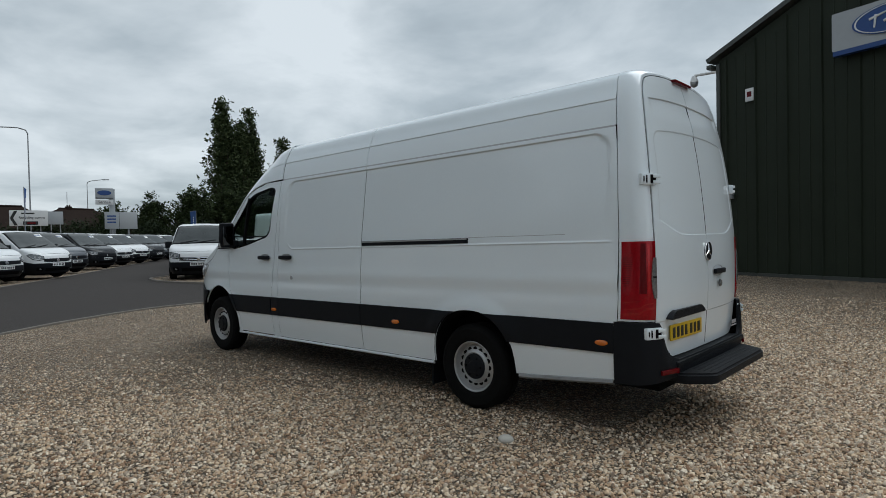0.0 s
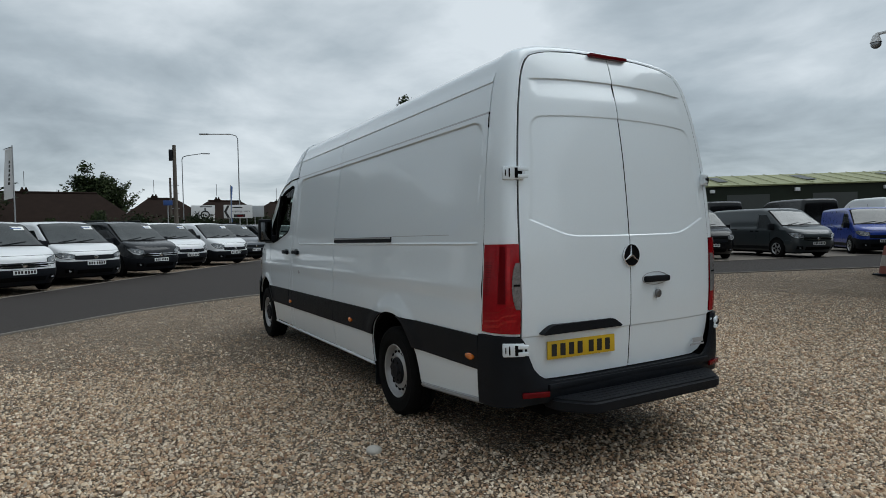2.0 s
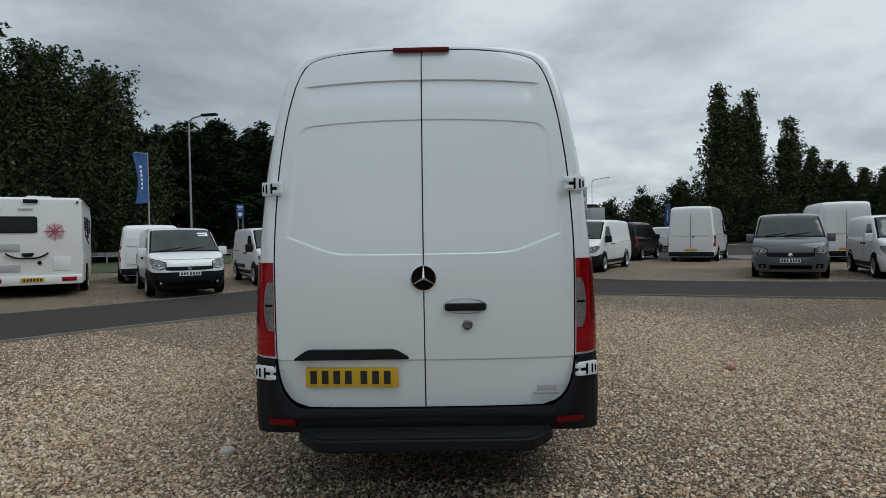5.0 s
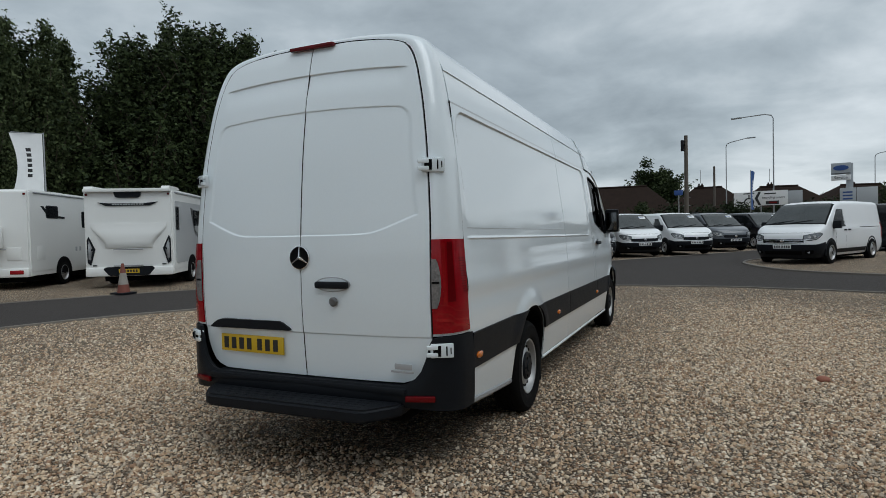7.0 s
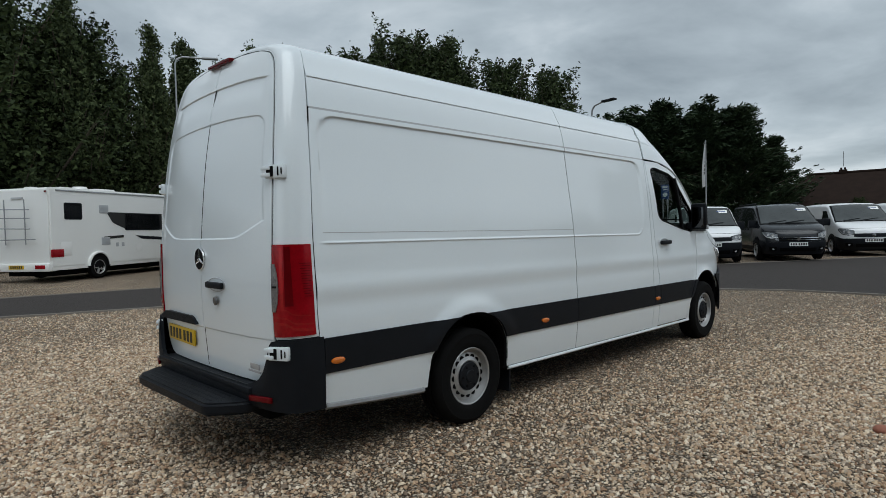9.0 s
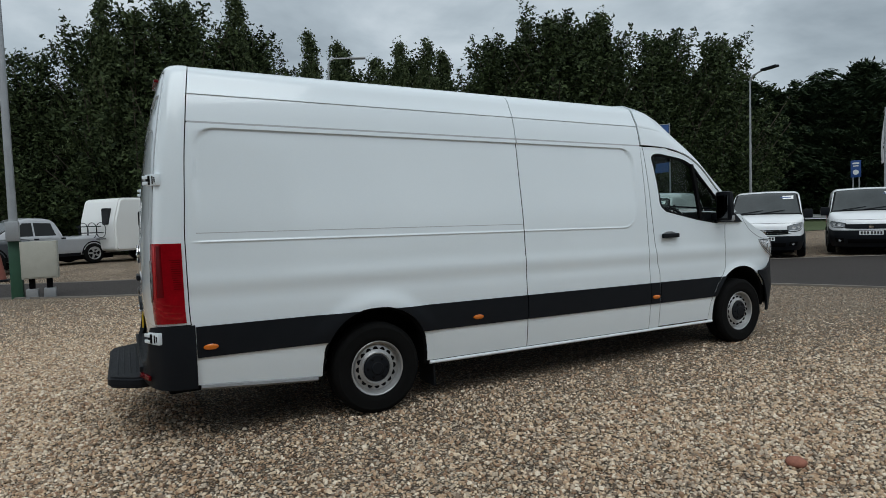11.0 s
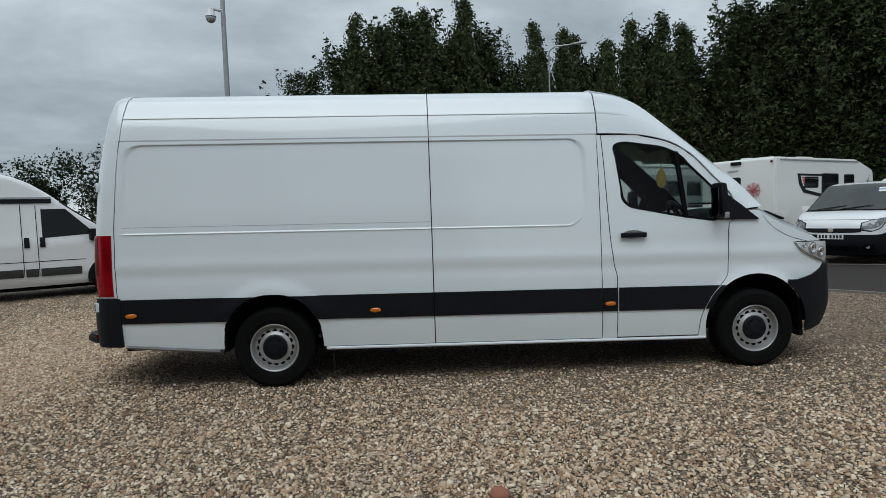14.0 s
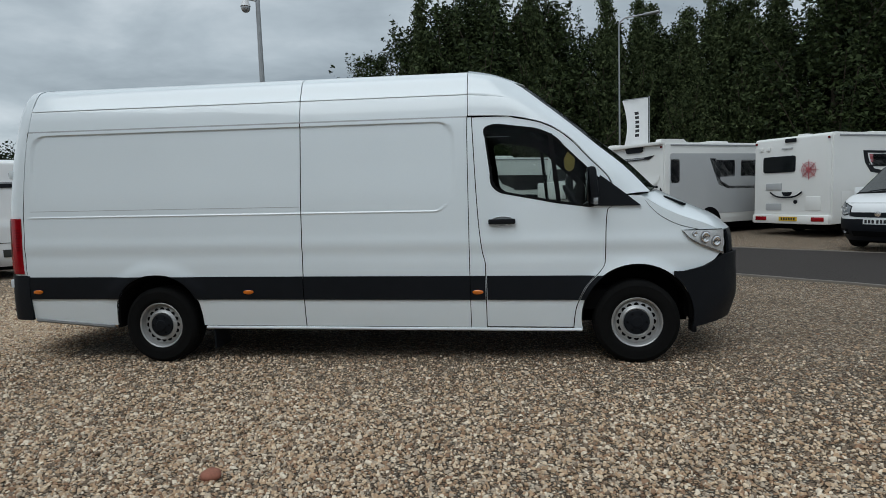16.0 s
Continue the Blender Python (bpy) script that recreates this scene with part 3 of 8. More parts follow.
# the seam between the flank and the rear frame
end_x = soft_table([0.30, 0.70, 0.83, 0.95, 1.38, 1.66, 1.94, 2.21, 2.43, 2.55, 2.66], [1.287, 1.290, 1.310, 1.316, 1.318, 1.305, 1.290, 1.266, 1.243, 1.226, 1.205])
sill_low = soft_table([-3.9, -0.46, 0.42, 0.8, 1.3], [0.352, 0.356, 0.352, 0.375, 0.415])

van = thing("panel_van", Matrix(), "long white high-roof panel van with dark side bands on gravel", "van")


def quarter(sg):
    rows = []
    for k, zl in enumerate(levels(0.352, 2.178, 70)):
        row = []
        for i in range(150):
            x = 1.285 - (1.285 + 1.413) * i / 149
            z0 = sill_low(x)
            z = zl + (z0 - 0.352) * max(0.0, (0.62 - zl) / 0.268)
            xx = x + smooth01((x - 0.9) / 0.385) * (end_x(z) - 1.285)
            row.append(rk(xx, sg * side_y(xx, z), z))
        rows.append(row)
    return carved(sheet(rows, 0.014, flip=sg > 0), [arch_cut(0.0)])


for sg in (1, -1):
    part("side_panel", quarter(sg), WHITE, van)
    mid = part("sliding_door" if sg < 0 else "side_panel", flank(sg, 0.356, 2.178, lambda z: -1.422, lambda z: -2.915, 100, 70), WHITE, van)
    part("door_post", flank(sg, 0.352, 2.178, lambda z: -2.922, lambda z: door_back(min(z, 2.17)) + 0.008, 4, 80), WHITE, van)
    win = [Vector(p) for p in WINDOW]
    hole = rounded([tuple(p) for p in win], 0.055)
    skin = carved(flank(sg, 0.363, 2.176, door_back, door_front, 46, 84), [prism([(x, z + RAKE * x) for x, z in hole], sg * 0.5, sg * 1.3)])
    door = part("cab_door", skin, WHITE, van)
    mid_p = sum(win, Vector((0, 0))) / len(win)
    inner = rounded([tuple(p + (mid_p - p).normalized() * 0.022) for p in win], 0.045)
    outer = rounded([tuple(p + (p - mid_p).normalized() * 0.006) for p in win], 0.058)
    rows = [[rk(x, sg * (side_y(x, z) - 0.004), z) for x, z in o] + [rk(o[0][0], sg * (side_y(*o[0]) - 0.004), o[0][1])] for o in (outer, inner)]
    rows = [[(x, y + sg * (0.006 if k == 0 else 0.0), z) for x, y, z in r] for k, r in enumerate(rows)]
    part("window_seal", sheet(rows, 0.012, flip=sg < 0), SEAL, door, "black rubber window seal")
    # pane: a fan grid over the outline, so that it follows the flank
    c = (mid_p.x, mid_p.y)
    rows = [[rk(x := c[0] + (p[0] - c[0]) * k, sg * (side_y(x, z := c[1] + (p[1] - c[1]) * k) - 0.014), z) for p in inner + inner[:1]] for k in (1.02, 0.75, 0.5, 0.25, 0.02)]
    pane = part("window_pane", sheet(rows), GLASS, door, "clear side window glass")
    pane.visible_shadow = False
    rows = []
    for k in range(13):
        v = k / 12
        z = 2.012 - 0.575 * v
        xm = -3.625 - 0.062 * v
        rows.append([rk(xm + dx, sg * (side_y(xm, z) - 0.006), z) for dx in (0.018, 0.009, -0.009, -0.018)])
    part("window_divider", sheet(rows, 0.03, flip=sg > 0), SEAL, door, "black window divider")
    tri = [(-3.93, 1.40), (-4.03, 1.655), (-4.36, 1.395)]
    rows = [[rk(x, sg * (side_y(x, z) + 0.024), z) for x, z in o] for o in ([tri[1], tri[1], tri[1]], [(-3.98, 1.53), (-4.07, 1.53), (-4.195, 1.53)], [tri[0], (-4.1, 1.397), tri[2]])]
    part("mirror_base", sheet(rows, 0.02, flip=sg < 0), PLASTIC, van, "black plastic mirror base")
    mir = boxed(-3.995, -3.925, 0.975 if sg > 0 else -1.16, 1.16 if sg > 0 else -0.975, 1.36, 1.675, bevel=0.034)
    for v in mir.verts:
        v.co.x += 0.10 * (v.co.z - 1.5)
    mirror = part("wing_mirror", mir, PLASTIC, van, "black wing mirror")
    part("mirror_glass", boxed(-3.914, -3.905, sg * 1.07 - 0.065, sg * 1.07 + 0.065, 1.39, 1.63, bevel=0.003), MIRROR, mirror)
    part("mirror_arm", boxed(-4.0, -3.93, sg * 0.95 - 0.04, sg * 0.95 + 0.04, 1.37, 1.45, bevel=0.015), PLASTIC, mirror)
    part("indicator_lens", boxed(-3.99, -3.95, sg * 1.135 - 0.03, sg * 1.135 + 0.03, 1.365, 1.42, bevel=0.01), CLEAR_L, mirror)
    # wing, with its arch
    wing = carved(flank(sg, 0.352, 1.48, lambda z: door_front(z) - 0.008, wing_front, 34, 60), [arch_cut(-4.325)])
    part("front_wing", wing, WHITE, van)
    # dark bands along the flank
    cuts = lambda: [arch_cut(0.0, -0.004), arch_cut(-4.325, -0.006)]
    for b, f, n in ((1.285, -1.413, 90), (-1.422, -2.915, 30), (-2.922, -3.05, 3), (-3.066, -3.86, 16), (-3.90, -4.3, 10)):
        band = flank(sg, 0.603, 0.812, (lambda z: b) if b != -3.90 else (lambda z: door_front(z) - 0.010), lambda z: f if f != -3.86 else door_front(z) + 0.006, n, 10, 0.013, 0.016)
        part("side_band", carved(band, cuts()) if b in (1.285, -3.90) else band, PLASTIC, van, "dark plastic rubbing band")
    for xc, zc, r in ((0.0, 0.36, 0.468), (-4.325, 0.40, 0.452)):
        rows = []
        for k in range(41):
            a = math.radians(-4 + 188 * k / 40) if xc == 0 else math.radians(-2 + 186 * k / 40)
            x, z = arch_at(xc, a)
            y = side_prof(min(max(z, 0.3), 2.5)) * nose_plan(x) + 0.008 * smooth01((z - 0.5) / 0.1)
            rows.append([(x, sg * y, z), (x + 0.012 * math.cos(a), sg * (y - 0.004), z + 0.012 * math.sin(a)), (xc + (x - xc) * 0.97, sg * (y - 0.02), zc + (z - zc) * 0.97), (xc + (x - xc) * 0.97, sg * (y - 0.3), zc + (z - zc) * 0.97)])
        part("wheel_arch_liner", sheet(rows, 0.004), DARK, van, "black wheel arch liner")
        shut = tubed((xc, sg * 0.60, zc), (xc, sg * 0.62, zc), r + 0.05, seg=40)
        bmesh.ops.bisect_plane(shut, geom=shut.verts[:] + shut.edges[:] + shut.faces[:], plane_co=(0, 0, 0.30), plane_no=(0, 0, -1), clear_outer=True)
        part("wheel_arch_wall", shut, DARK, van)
    # marker lamps, handles
    for x in (1.20, -0.90, -2.985):
        z = 0.672
        mk = lathe([(0.0, 0.0), (0.02, 0.0), (0.02, 0.010), (0.012, 0.016), (0.0, 0.016)], 20)
        for v in mk.verts:
            v.co.x *= 2.4
        bmesh.ops.transform(mk, matrix=Matrix.Translation(rk(x, sg * (side_y(x, z) + 0.012), z)) @ (Matrix() if sg > 0 else Matrix.Rotation(math.pi, 4, "Z")), verts=mk.verts)
        part("side_marker_lamp", mk, AMBER, van, "small oval amber marker lamp")
    xs = [-3.205] if sg > 0 else [-3.19, -2.735]
    for x in xs:
        z = 1.278
        y = side_y(x, z)
        cup = lathe([(0.0, -0.01), (0.10, -0.01), (0.10, 0.001), (0.094, 0.002), (0.08, -0.004), (0.0, -0.008)], 28)
        for v in cup.verts:
            v.co.z *= 0.40
        bmesh.ops.transform(cup, matrix=Matrix.Translation(rk(x - 0.005, sg * (y + 0.006), z + 0.004)) @ Matrix.Rotation(0 if sg > 0 else math.pi, 4, "Z"), verts=cup.verts)
        part("handle_recess", cup, SILVER_P, van, "dished handle recess")
        hb = boxed(x - 0.115, x + 0.115, min(sg * (y + 0.012), sg * (y + 0.045)), max(sg * (y + 0.012), sg * (y + 0.045)), z - 0.022 + RAKE * x, z + 0.022 + RAKE * x, bevel=0.012)
        part("door_handle", hb, PLASTIC, door if x < -3 else mid, "black door handle")
    # strips sunk in the open gaps, coloured black to stand for their shade
    for xg, za, zb in ((-1.4175, 0.36, 2.18), (-2.9185, 0.36, 2.18)):
        part("panel_gap", flank(sg, za, zb, lambda z: xg + 0.006, lambda z: xg - 0.006, 1, 60, -0.0035, 0.004), SEAL, van, "dark panel gap")
    part("panel_gap", flank(sg, 0.40, 2.165, lambda z: door_back(z) + 0.010, lambda z: door_back(z) - 0.002, 1, 60, -0.0035, 0.004), SEAL, van, "dark door gap")
    part("panel_gap", flank(sg, 0.40, 2.165, lambda z: door_front(z) + 0.002, lambda z: door_front(z) - 0.010, 1, 60, -0.0035, 0.004), SEAL, van, "dark door gap")
    part("roof_rail_gutter", flank(sg, 2.1785, 2.1915, lambda z: 1.262, lambda z: -2.92, 60, 1, -0.003, 0.006), PALE, van, "grey roof gutter line")
    part("waist_seam", flank(sg, 1.431, 1.436, lambda z: 1.25 if sg > 0 else 0.9, lambda z: -1.405 if sg > 0 else -0.03, 60, 1, 0.0005, 0.004), PALE, van, "thin grey body seam")
    rows = [[rk(x, sg * (side_y(x, 0.352) + o), z) for x in np.linspace(-0.455, -3.87, 40)] for z, o in ((0.351, -0.004), (0.346, 0.006), (0.336, 0.009), (0.326, 0.004), (0.320, -0.012))]
    part("sill", sheet(rows, 0.012, flip=sg < 0), WHITE, van, "rolled white sill")
    rows = [[rk(x, sg * (side_y(x, sill_low(x)) + o), sill_low(x) + dz) for x in np.linspace(0.47, 1.27, 16)] for dz, o in ((-0.001, -0.006), (-0.006, 0.004), (-0.014, 0.006), (-0.022, -0.002), (-0.026, -0.016))]
    part("sill", sheet(rows, 0.010, flip=sg < 0), GALV, van, "grey lower edge of the rear quarter")

# sliding door rail on the kerb side, lock
rail = part("door_rail", flank(-1, 1.388, 1.432, lambda z: -0.03, lambda z: -1.40, 30, 3, 0.008, 0.02), PLASTIC, van, "dark sliding door rail")
part("rail_lip", flank(-1, 1.418, 1.430, lambda z: -0.04, lambda z: -1.39, 30, 1, 0.014, 0.008), STEEL, rail)
lock = lathe([(0.0, -0.004), (0.022, -0.004), (0.022, 0.004), (0.0, 0.004)], 18)
bmesh.ops.translate(lock, vec=rk(-2.63, -side_y(-2.63, 1.05) - 0.004, 1.05), verts=lock.verts)
part("door_lock", lock, SILVER_P, van, "round door lock")

# roof: two skins over the load space, a crowned cap towards the screen
HALF = [(0.876, 2.192), (0.866, 2.24), (0.856, 2.29), (0.842, 2.34), (0.8345, 2.366), (0.830, 2.377), (0.8285, 2.3795), (0.8345, 2.3835), (0.8335, 2.388), (0.828, 2.398), (0.812, 2.43), (0.79, 2.47), (0.778, 2.503), (0.760, 2.536), (0.736, 2.564), (0.665, 2.602), (0.54, 2.624), (0.36, 2.640), (0.18, 2.648), (0.0, 2.650)]
ROOF = HALF + [(-y, z) for y, z in HALF[-2::-1]]


def roof_skin(x0, x1, n):
    rows = []
    for i in range(n + 1):
        rows.append([rk(x0(z) + (x1 - x0(z)) * i / n, y, z) for y, z in ROOF])
    return sheet(rows, 0.014, flip=False)


part("roof_panel", roof_skin(lambda z: end_x(z), -1.413, 24), WHITE, van)
part("roof_panel", roof_skin(lambda z: -1.421, -2.925, 14), WHITE, van)
# the cap over the cab: one flowing skin from the door frame up to the screen
KN = [0, 1, 2, 3, 4, 5, 6, 7]
low_x = soft_table(KN, [-2.932, -3.12, -3.28, -3.55, -3.751, -3.946, -4.116, -4.163])
low_z = soft_table(KN, [2.192, 2.187, 2.178, 2.118, 2.003, 1.803, 1.613, 1.48])
top_x = soft_table(KN, [-2.932, -3.15, -3.335, -3.58, -3.80, -4.03, -4.25, -4.455])
top_z = soft_table(KN, [2.585, 2.545, 2.470, 2.285, 2.105, 1.905, 1.72, 1.505])
top_y = soft_table(KN, [0.675, 0.685, 0.70, 0.725, 0.752, 0.78, 0.807, 0.832])
HALF_Y = [y for y, z in HALF]
HALF_Z = [z for y, z in HALF]
rise = [k for k, z in enumerate(HALF_Z) if z < 2.58]
for sg in (1, -1):
    rows = []
    base = [(HALF_Y[k], HALF_Z[k]) for k in rise] + [(0.675, 2.585)]
    (ya, za), (yb, zb) = base[0], base[-1]
    vs_ = [(z - za) / (zb - za) for y, z in base]
    bow0 = [y - (ya + (yb - ya) * v) for (y, z), v in zip(base, vs_)]
    for k in range(57):
        q = 7 * k / 56
        lo, hi = (low_x(q), side_y(low_x(q), min(low_z(q), 2.178)), low_z(q)), (top_x(q), top_y(q), top_z(q))
        lo = (lo[0], lo[1] + (ya - lo[1]) * max(0.0, 1 - q), lo[2])
        fade = (1 - smooth01(q / 4.5))
        row = []
        for v, b in zip(vs_, bow0):
            soft = 0.055 * math.sin(math.pi * v)
            b = (b * (1 - smooth01((q - 0.5) / 1.6)) + soft * smooth01((q - 0.5) / 1.6)) * (0.35 + 0.65 * fade)
            row.append(rk(lo[0] + (hi[0] - lo[0]) * v - 0.3 * b * (1 - fade), sg * (lo[1] + (hi[1] - lo[1]) * v + b), lo[2] + (hi[2] - lo[2]) * v + 0.25 * b * (1 - fade)))
        rows.append(row)
    part("windscreen_pillar", sheet(rows, 0.012, flip=sg > 0), WHITE, van)
    lining = [[(x + 0.01, y - sg * 0.03, z - 0.012) for x, y, z in r + [tuple(Vector(r[-1]) + (Vector(r[-1]) - Vector(r[-3])) * 0.5 - Vector((0, sg * 0.02, 0)))]] for r in rows]
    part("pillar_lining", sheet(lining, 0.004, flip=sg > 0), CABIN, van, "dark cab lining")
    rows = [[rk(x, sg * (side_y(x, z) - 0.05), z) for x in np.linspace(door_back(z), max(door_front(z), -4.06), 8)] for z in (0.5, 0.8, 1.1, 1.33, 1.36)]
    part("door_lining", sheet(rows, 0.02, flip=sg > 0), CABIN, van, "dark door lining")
    trim_hole = rounded([tuple(p + (p - mid_p).normalized() * -0.012) for p in win], 0.05)
    frame_trim = carved(flank(sg, 1.30, 2.165, lambda z: door_back(z) - 0.01, lambda z: door_front(z) + 0.012, 30, 30, -0.034, 0.006), [prism([(x, z + RAKE * x) for x, z in trim_hole], sg * 0.5, sg * 1.3)])
    part("door_frame_lining", frame_trim, CABIN, van, "dark door frame lining")
    rows = [[rk(x, sg * (side_y(x, z) - 0.03), z) for x in (-2.93, -3.0, -3.02)] for z in np.linspace(0.6, 2.17, 8)]
    part("post_lining", sheet(rows, 0.006, flip=sg > 0), CABIN, van, "dark post lining")
rows = []
for i in range(17):
    u = i / 16
    xe, ye, ze = top_x(2 * u), top_y(2 * u), top_z(2 * u)
    xm, zm = -2.932 - 0.508 * u, 2.65 - 0.12 * u**1.7
    row = []
    for w in np.linspace(-1, 1, 25):
        g0 = (2.65 - table(abs(w) * 0.675, HALF_Y[::-1], HALF_Z[::-1])) / 0.065
        g = g0 * (1 - u) + w * w * u
        row.append(rk(xm + (xe - xm) * w * w, ye * w, zm + (ze - zm) * min(g, 1.0)))
    rows.append(row)
part("roof_cap", sheet(rows, 0.014, flip=False), WHITE, van)
part("roof_lining", sheet([[(x + 0.01, y, z - 0.03) for x, y, z in r] for r in rows], 0.004), CABIN, van, "dark roof lining")

# windscreen and bonnet
rows = []
for i in range(17):
    v = i / 16
    zc, xc = top_z(q := 2 + 5 * v) + 0.06 - 0.01 * v, top_x(q) - 0.105 - 0.07 * v
    q = 2 + 5 * v
    zs, xs_, ys = top_z(q), top_x(q), top_y(q)
    rows.append([rk(xc + (xs_ - xc) * u * u, ys * u, zc + (zs - zc) * u * u) for u in np.linspace(-1, 1, 17)])
screen = part("windscreen", sheet(rows, 0.005), GLASS, van, "curved clear windscreen")
screen.visible_shadow = False
part("wiper", tubed(rk(-4.58, 0.55, 1.545), rk(-4.50, -0.15, 1.60), 0.010), PLASTIC, van)
part("wiper", tubed(rk(-4.62, -0.1, 1.555), rk(-4.50, -0.72, 1.56), 0.010), PLASTIC, van)
bon = [soft_table([0, 0.35, 0.7, 1], q) for q in ([-4.66, -4.93, -5.17, -5.30], [1.53, 1.405, 1.29, 1.175], [-4.37, -4.67, -4.91, -5.05], [1.485, 1.315, 1.235, 1.172])]
rows = []
for i in range(25):
    v = i / 24
    xc, zc = bon[0](v), bon[1](v)
    xs_, zs = bon[2](v), bon[3](v)
    ys = table(v, [0, 0.5, 1], [0.865, 0.83, 0.76])
    rows.append([rk(xc + (xs_ - xc) * abs(u) ** 2.4, ys * u, zc + (zs - zc) * abs(u) ** 2.4) for u in np.linspace(-1, 1, 21)])
part("bonnet", sheet(rows, 0.014, flip=True), WHITE, van)
bonnet_z = soft_table([-4.86, -4.83, -4.68, -4.53, -4.45, -4.36], [1.182, 1.188, 1.225, 1.300, 1.370, 1.490])
for sg in (1, -1):
    rows = [[rk(x, sg * (side_y(x, bonnet_z(x) + dz) + 0.0012), bonnet_z(x) + dz) for x in np.linspace(-4.40, -4.83, 24)] for dz in (-0.0022, 0.0022)]
    part("bonnet_gap", sheet(rows, 0.005, flip=sg > 0), SEAL, van, "dark bonnet gap")
vent = boxed(-0.10, 0.10, -0.07, 0.07, -0.012, 0.006, bevel=0.004)
bmesh.ops.transform(vent, matrix=Matrix.Translation(rk(-4.72, 0.55, 1.428)) @ Matrix.Rotation(radians(-23), 4, "Y"), verts=vent.verts)
part("bonnet_vent", vent, PLASTIC, van)
NOSE = [(-4.62, 1.004), (-4.70, 1.003), (-4.80, 0.98), (-4.90, 0.945), (-5.08, 0.845), (-5.21, 0.70), (-5.31, 0.48), (-5.36, 0.24), (-5.375, 0.0)]
NOSE = NOSE + [(x, -y) for x, y in NOSE[-2::-1]]
rows = []
for j in range(9):
    v = j / 8
    row = []
    for x, y in NOSE:
        top = table(x, [-5.4, -5.2, -5.06, -4.9, -4.70], [0.96, 0.975, 0.965, 0.885, 0.845])
        low = table(x, [-5.35, -5.1, -4.70], [0.43, 0.40, 0.365])
        z = low + (top - low) * v
        out = 1 + 0.008 * math.sin(math.pi * min(v * 1.3, 1)) - 0.12 * max(0, 0.3 - v)
        row.append(rk((x + 4.3) * out * (0.97 if x < -4.95 else 1.0 - 0.03 * max(0.0, (-4.75 - x) / 0.2)) - 4.3, y * (1 if abs(y) > 0.9 else out), z))
    rows.append(row)
nose_cut = [arch_cut(-4.325)]
part("front_bumper", carved(sheet(rows, 0.02, flip=True), nose_cut), PLASTIC, van, "dark plastic front bumper")
rows = [[rk((x + 4.3) * k * 0.972 - 4.3, y * 0.93, z) for x, y in NOSE[5:-5]] for z, k in ((0.97, 0.975), (1.06, 0.975), (1.13, 0.962), (1.165, 0.952))]
part("grille", sheet(rows, 0.02, flip=True), PLASTIC, van, "black front grille")
part("mud_deflector", boxed(-4.84, -4.80, 0.74, 0.86, 0.24, 0.36, bevel=0.008), PLASTIC, van)
for sg in (1, -1):
    rows = []
    for k in range(9):
        v = k / 8
        xa, za = -4.69 - 0.36 * v, 1.188 - 0.01 * v
        xb, zb = -4.70 - 0.35 * v, 1.165 - 0.19 * v**0.6
        rows.append([rk(xa + (xb - xa) * u, sg * (side_y(xa, za + (zb - za) * u) + 0.008), za + (zb - za) * u) for u in (0, 0.25, 0.5, 0.75, 1)] )
    hl = part("headlight", sheet(rows, 0.03, flip=sg > 0), HEAD_L, van, "clear wraparound headlight")
    for k, (x, z, r) in enumerate(((-4.89, 1.118, 0.046), (-4.985, 1.085, 0.042), (-4.80, 1.148, 0.022))):
        bowl = lathe([(0.0, -0.01), (r, -0.01), (r, 0.006), (r * 0.8, 0.009), (r * 0.5, 0.004), (0.0, 0.003)], 16)
        bmesh.ops.transform(bowl, matrix=Matrix.Translation(rk(x, sg * (side_y(x, z) + 0.006), z)) @ Matrix.Rotation((0 if sg > 0 else math.pi) + sg * radians(25), 4, "Z"), verts=bowl.verts)
        part("lamp_bowl", bowl, CHROME, hl)
        shade = lathe([(r * 1.02, -0.01), (r * 1.22, -0.01), (r * 1.22, 0.003), (r * 1.02, 0.003)], 18, closed=True)
        bmesh.ops.transform(shade, matrix=Matrix.Translation(rk(x, sg * (side_y(x, z) + 0.006), z)) @ Matrix.Rotation((0 if sg > 0 else math.pi) + sg * radians(25), 4, "Z"), verts=shade.verts)
        part("lamp_shade", shade, CLEAR_L, hl, "grey lamp housing ring")
    rows = []
    for k in range(9):
        v = k / 8
        xa, zb = -4.70 - 0.35 * v, 1.165 - 0.19 * v**0.6
        rows.append([rk(xa, sg * (side_y(xa, zb) + 0.011), zb + dz) for dz in (0.004, 0.010, 0.016)])
    part("running_light", sheet(rows, 0.006, flip=sg > 0), CHROME, hl, "bright running light strip")
    rows = [[rk(x, sg * (side_y(x, 1.18) + 0.0095), z) for z in (1.187, 1.183, 1.180)] for x in np.linspace(-4.71, -5.04, 8)]
    part("lamp_brow", sheet(rows, 0.004, flip=sg > 0), SEAL, hl, "dark upper edge")

# rear frame round the doors, doors, lamps, bumper, step
door_x = soft_table([0.50, 0.80, 1.03, 1.29, 1.80, 2.20, 2.50, 2.62], [1.545, 1.568, 1.578, 1.575, 1.535, 1.475, 1.405, 1.365])


def rear_x(y, z):
    return door_x(z) - 0.055 * (abs(y) / 0.85) ** 3.2


PAIRS = [((0.992, 0.42), (0.845, 0.42)), ((0.995, 0.62), (0.845, 0.62)), ((0.995, 0.83), (0.848, 0.82)), ((0.971, 1.37), (0.852, 1.37)), ((0.934, 1.80), (0.832, 1.80)), ((0.880, 2.15), (0.794, 2.13)), ((0.832, 2.37), (0.752, 2.335)), ((0.781, 2.505), (0.716, 2.448)), ((0.728, 2.578), (0.655, 2.533)), ((0.57, 2.627), (0.52, 2.574)), ((0.30, 2.648), (0.28, 2.600)), ((0.0, 2.652), (0.0, 2.608))]
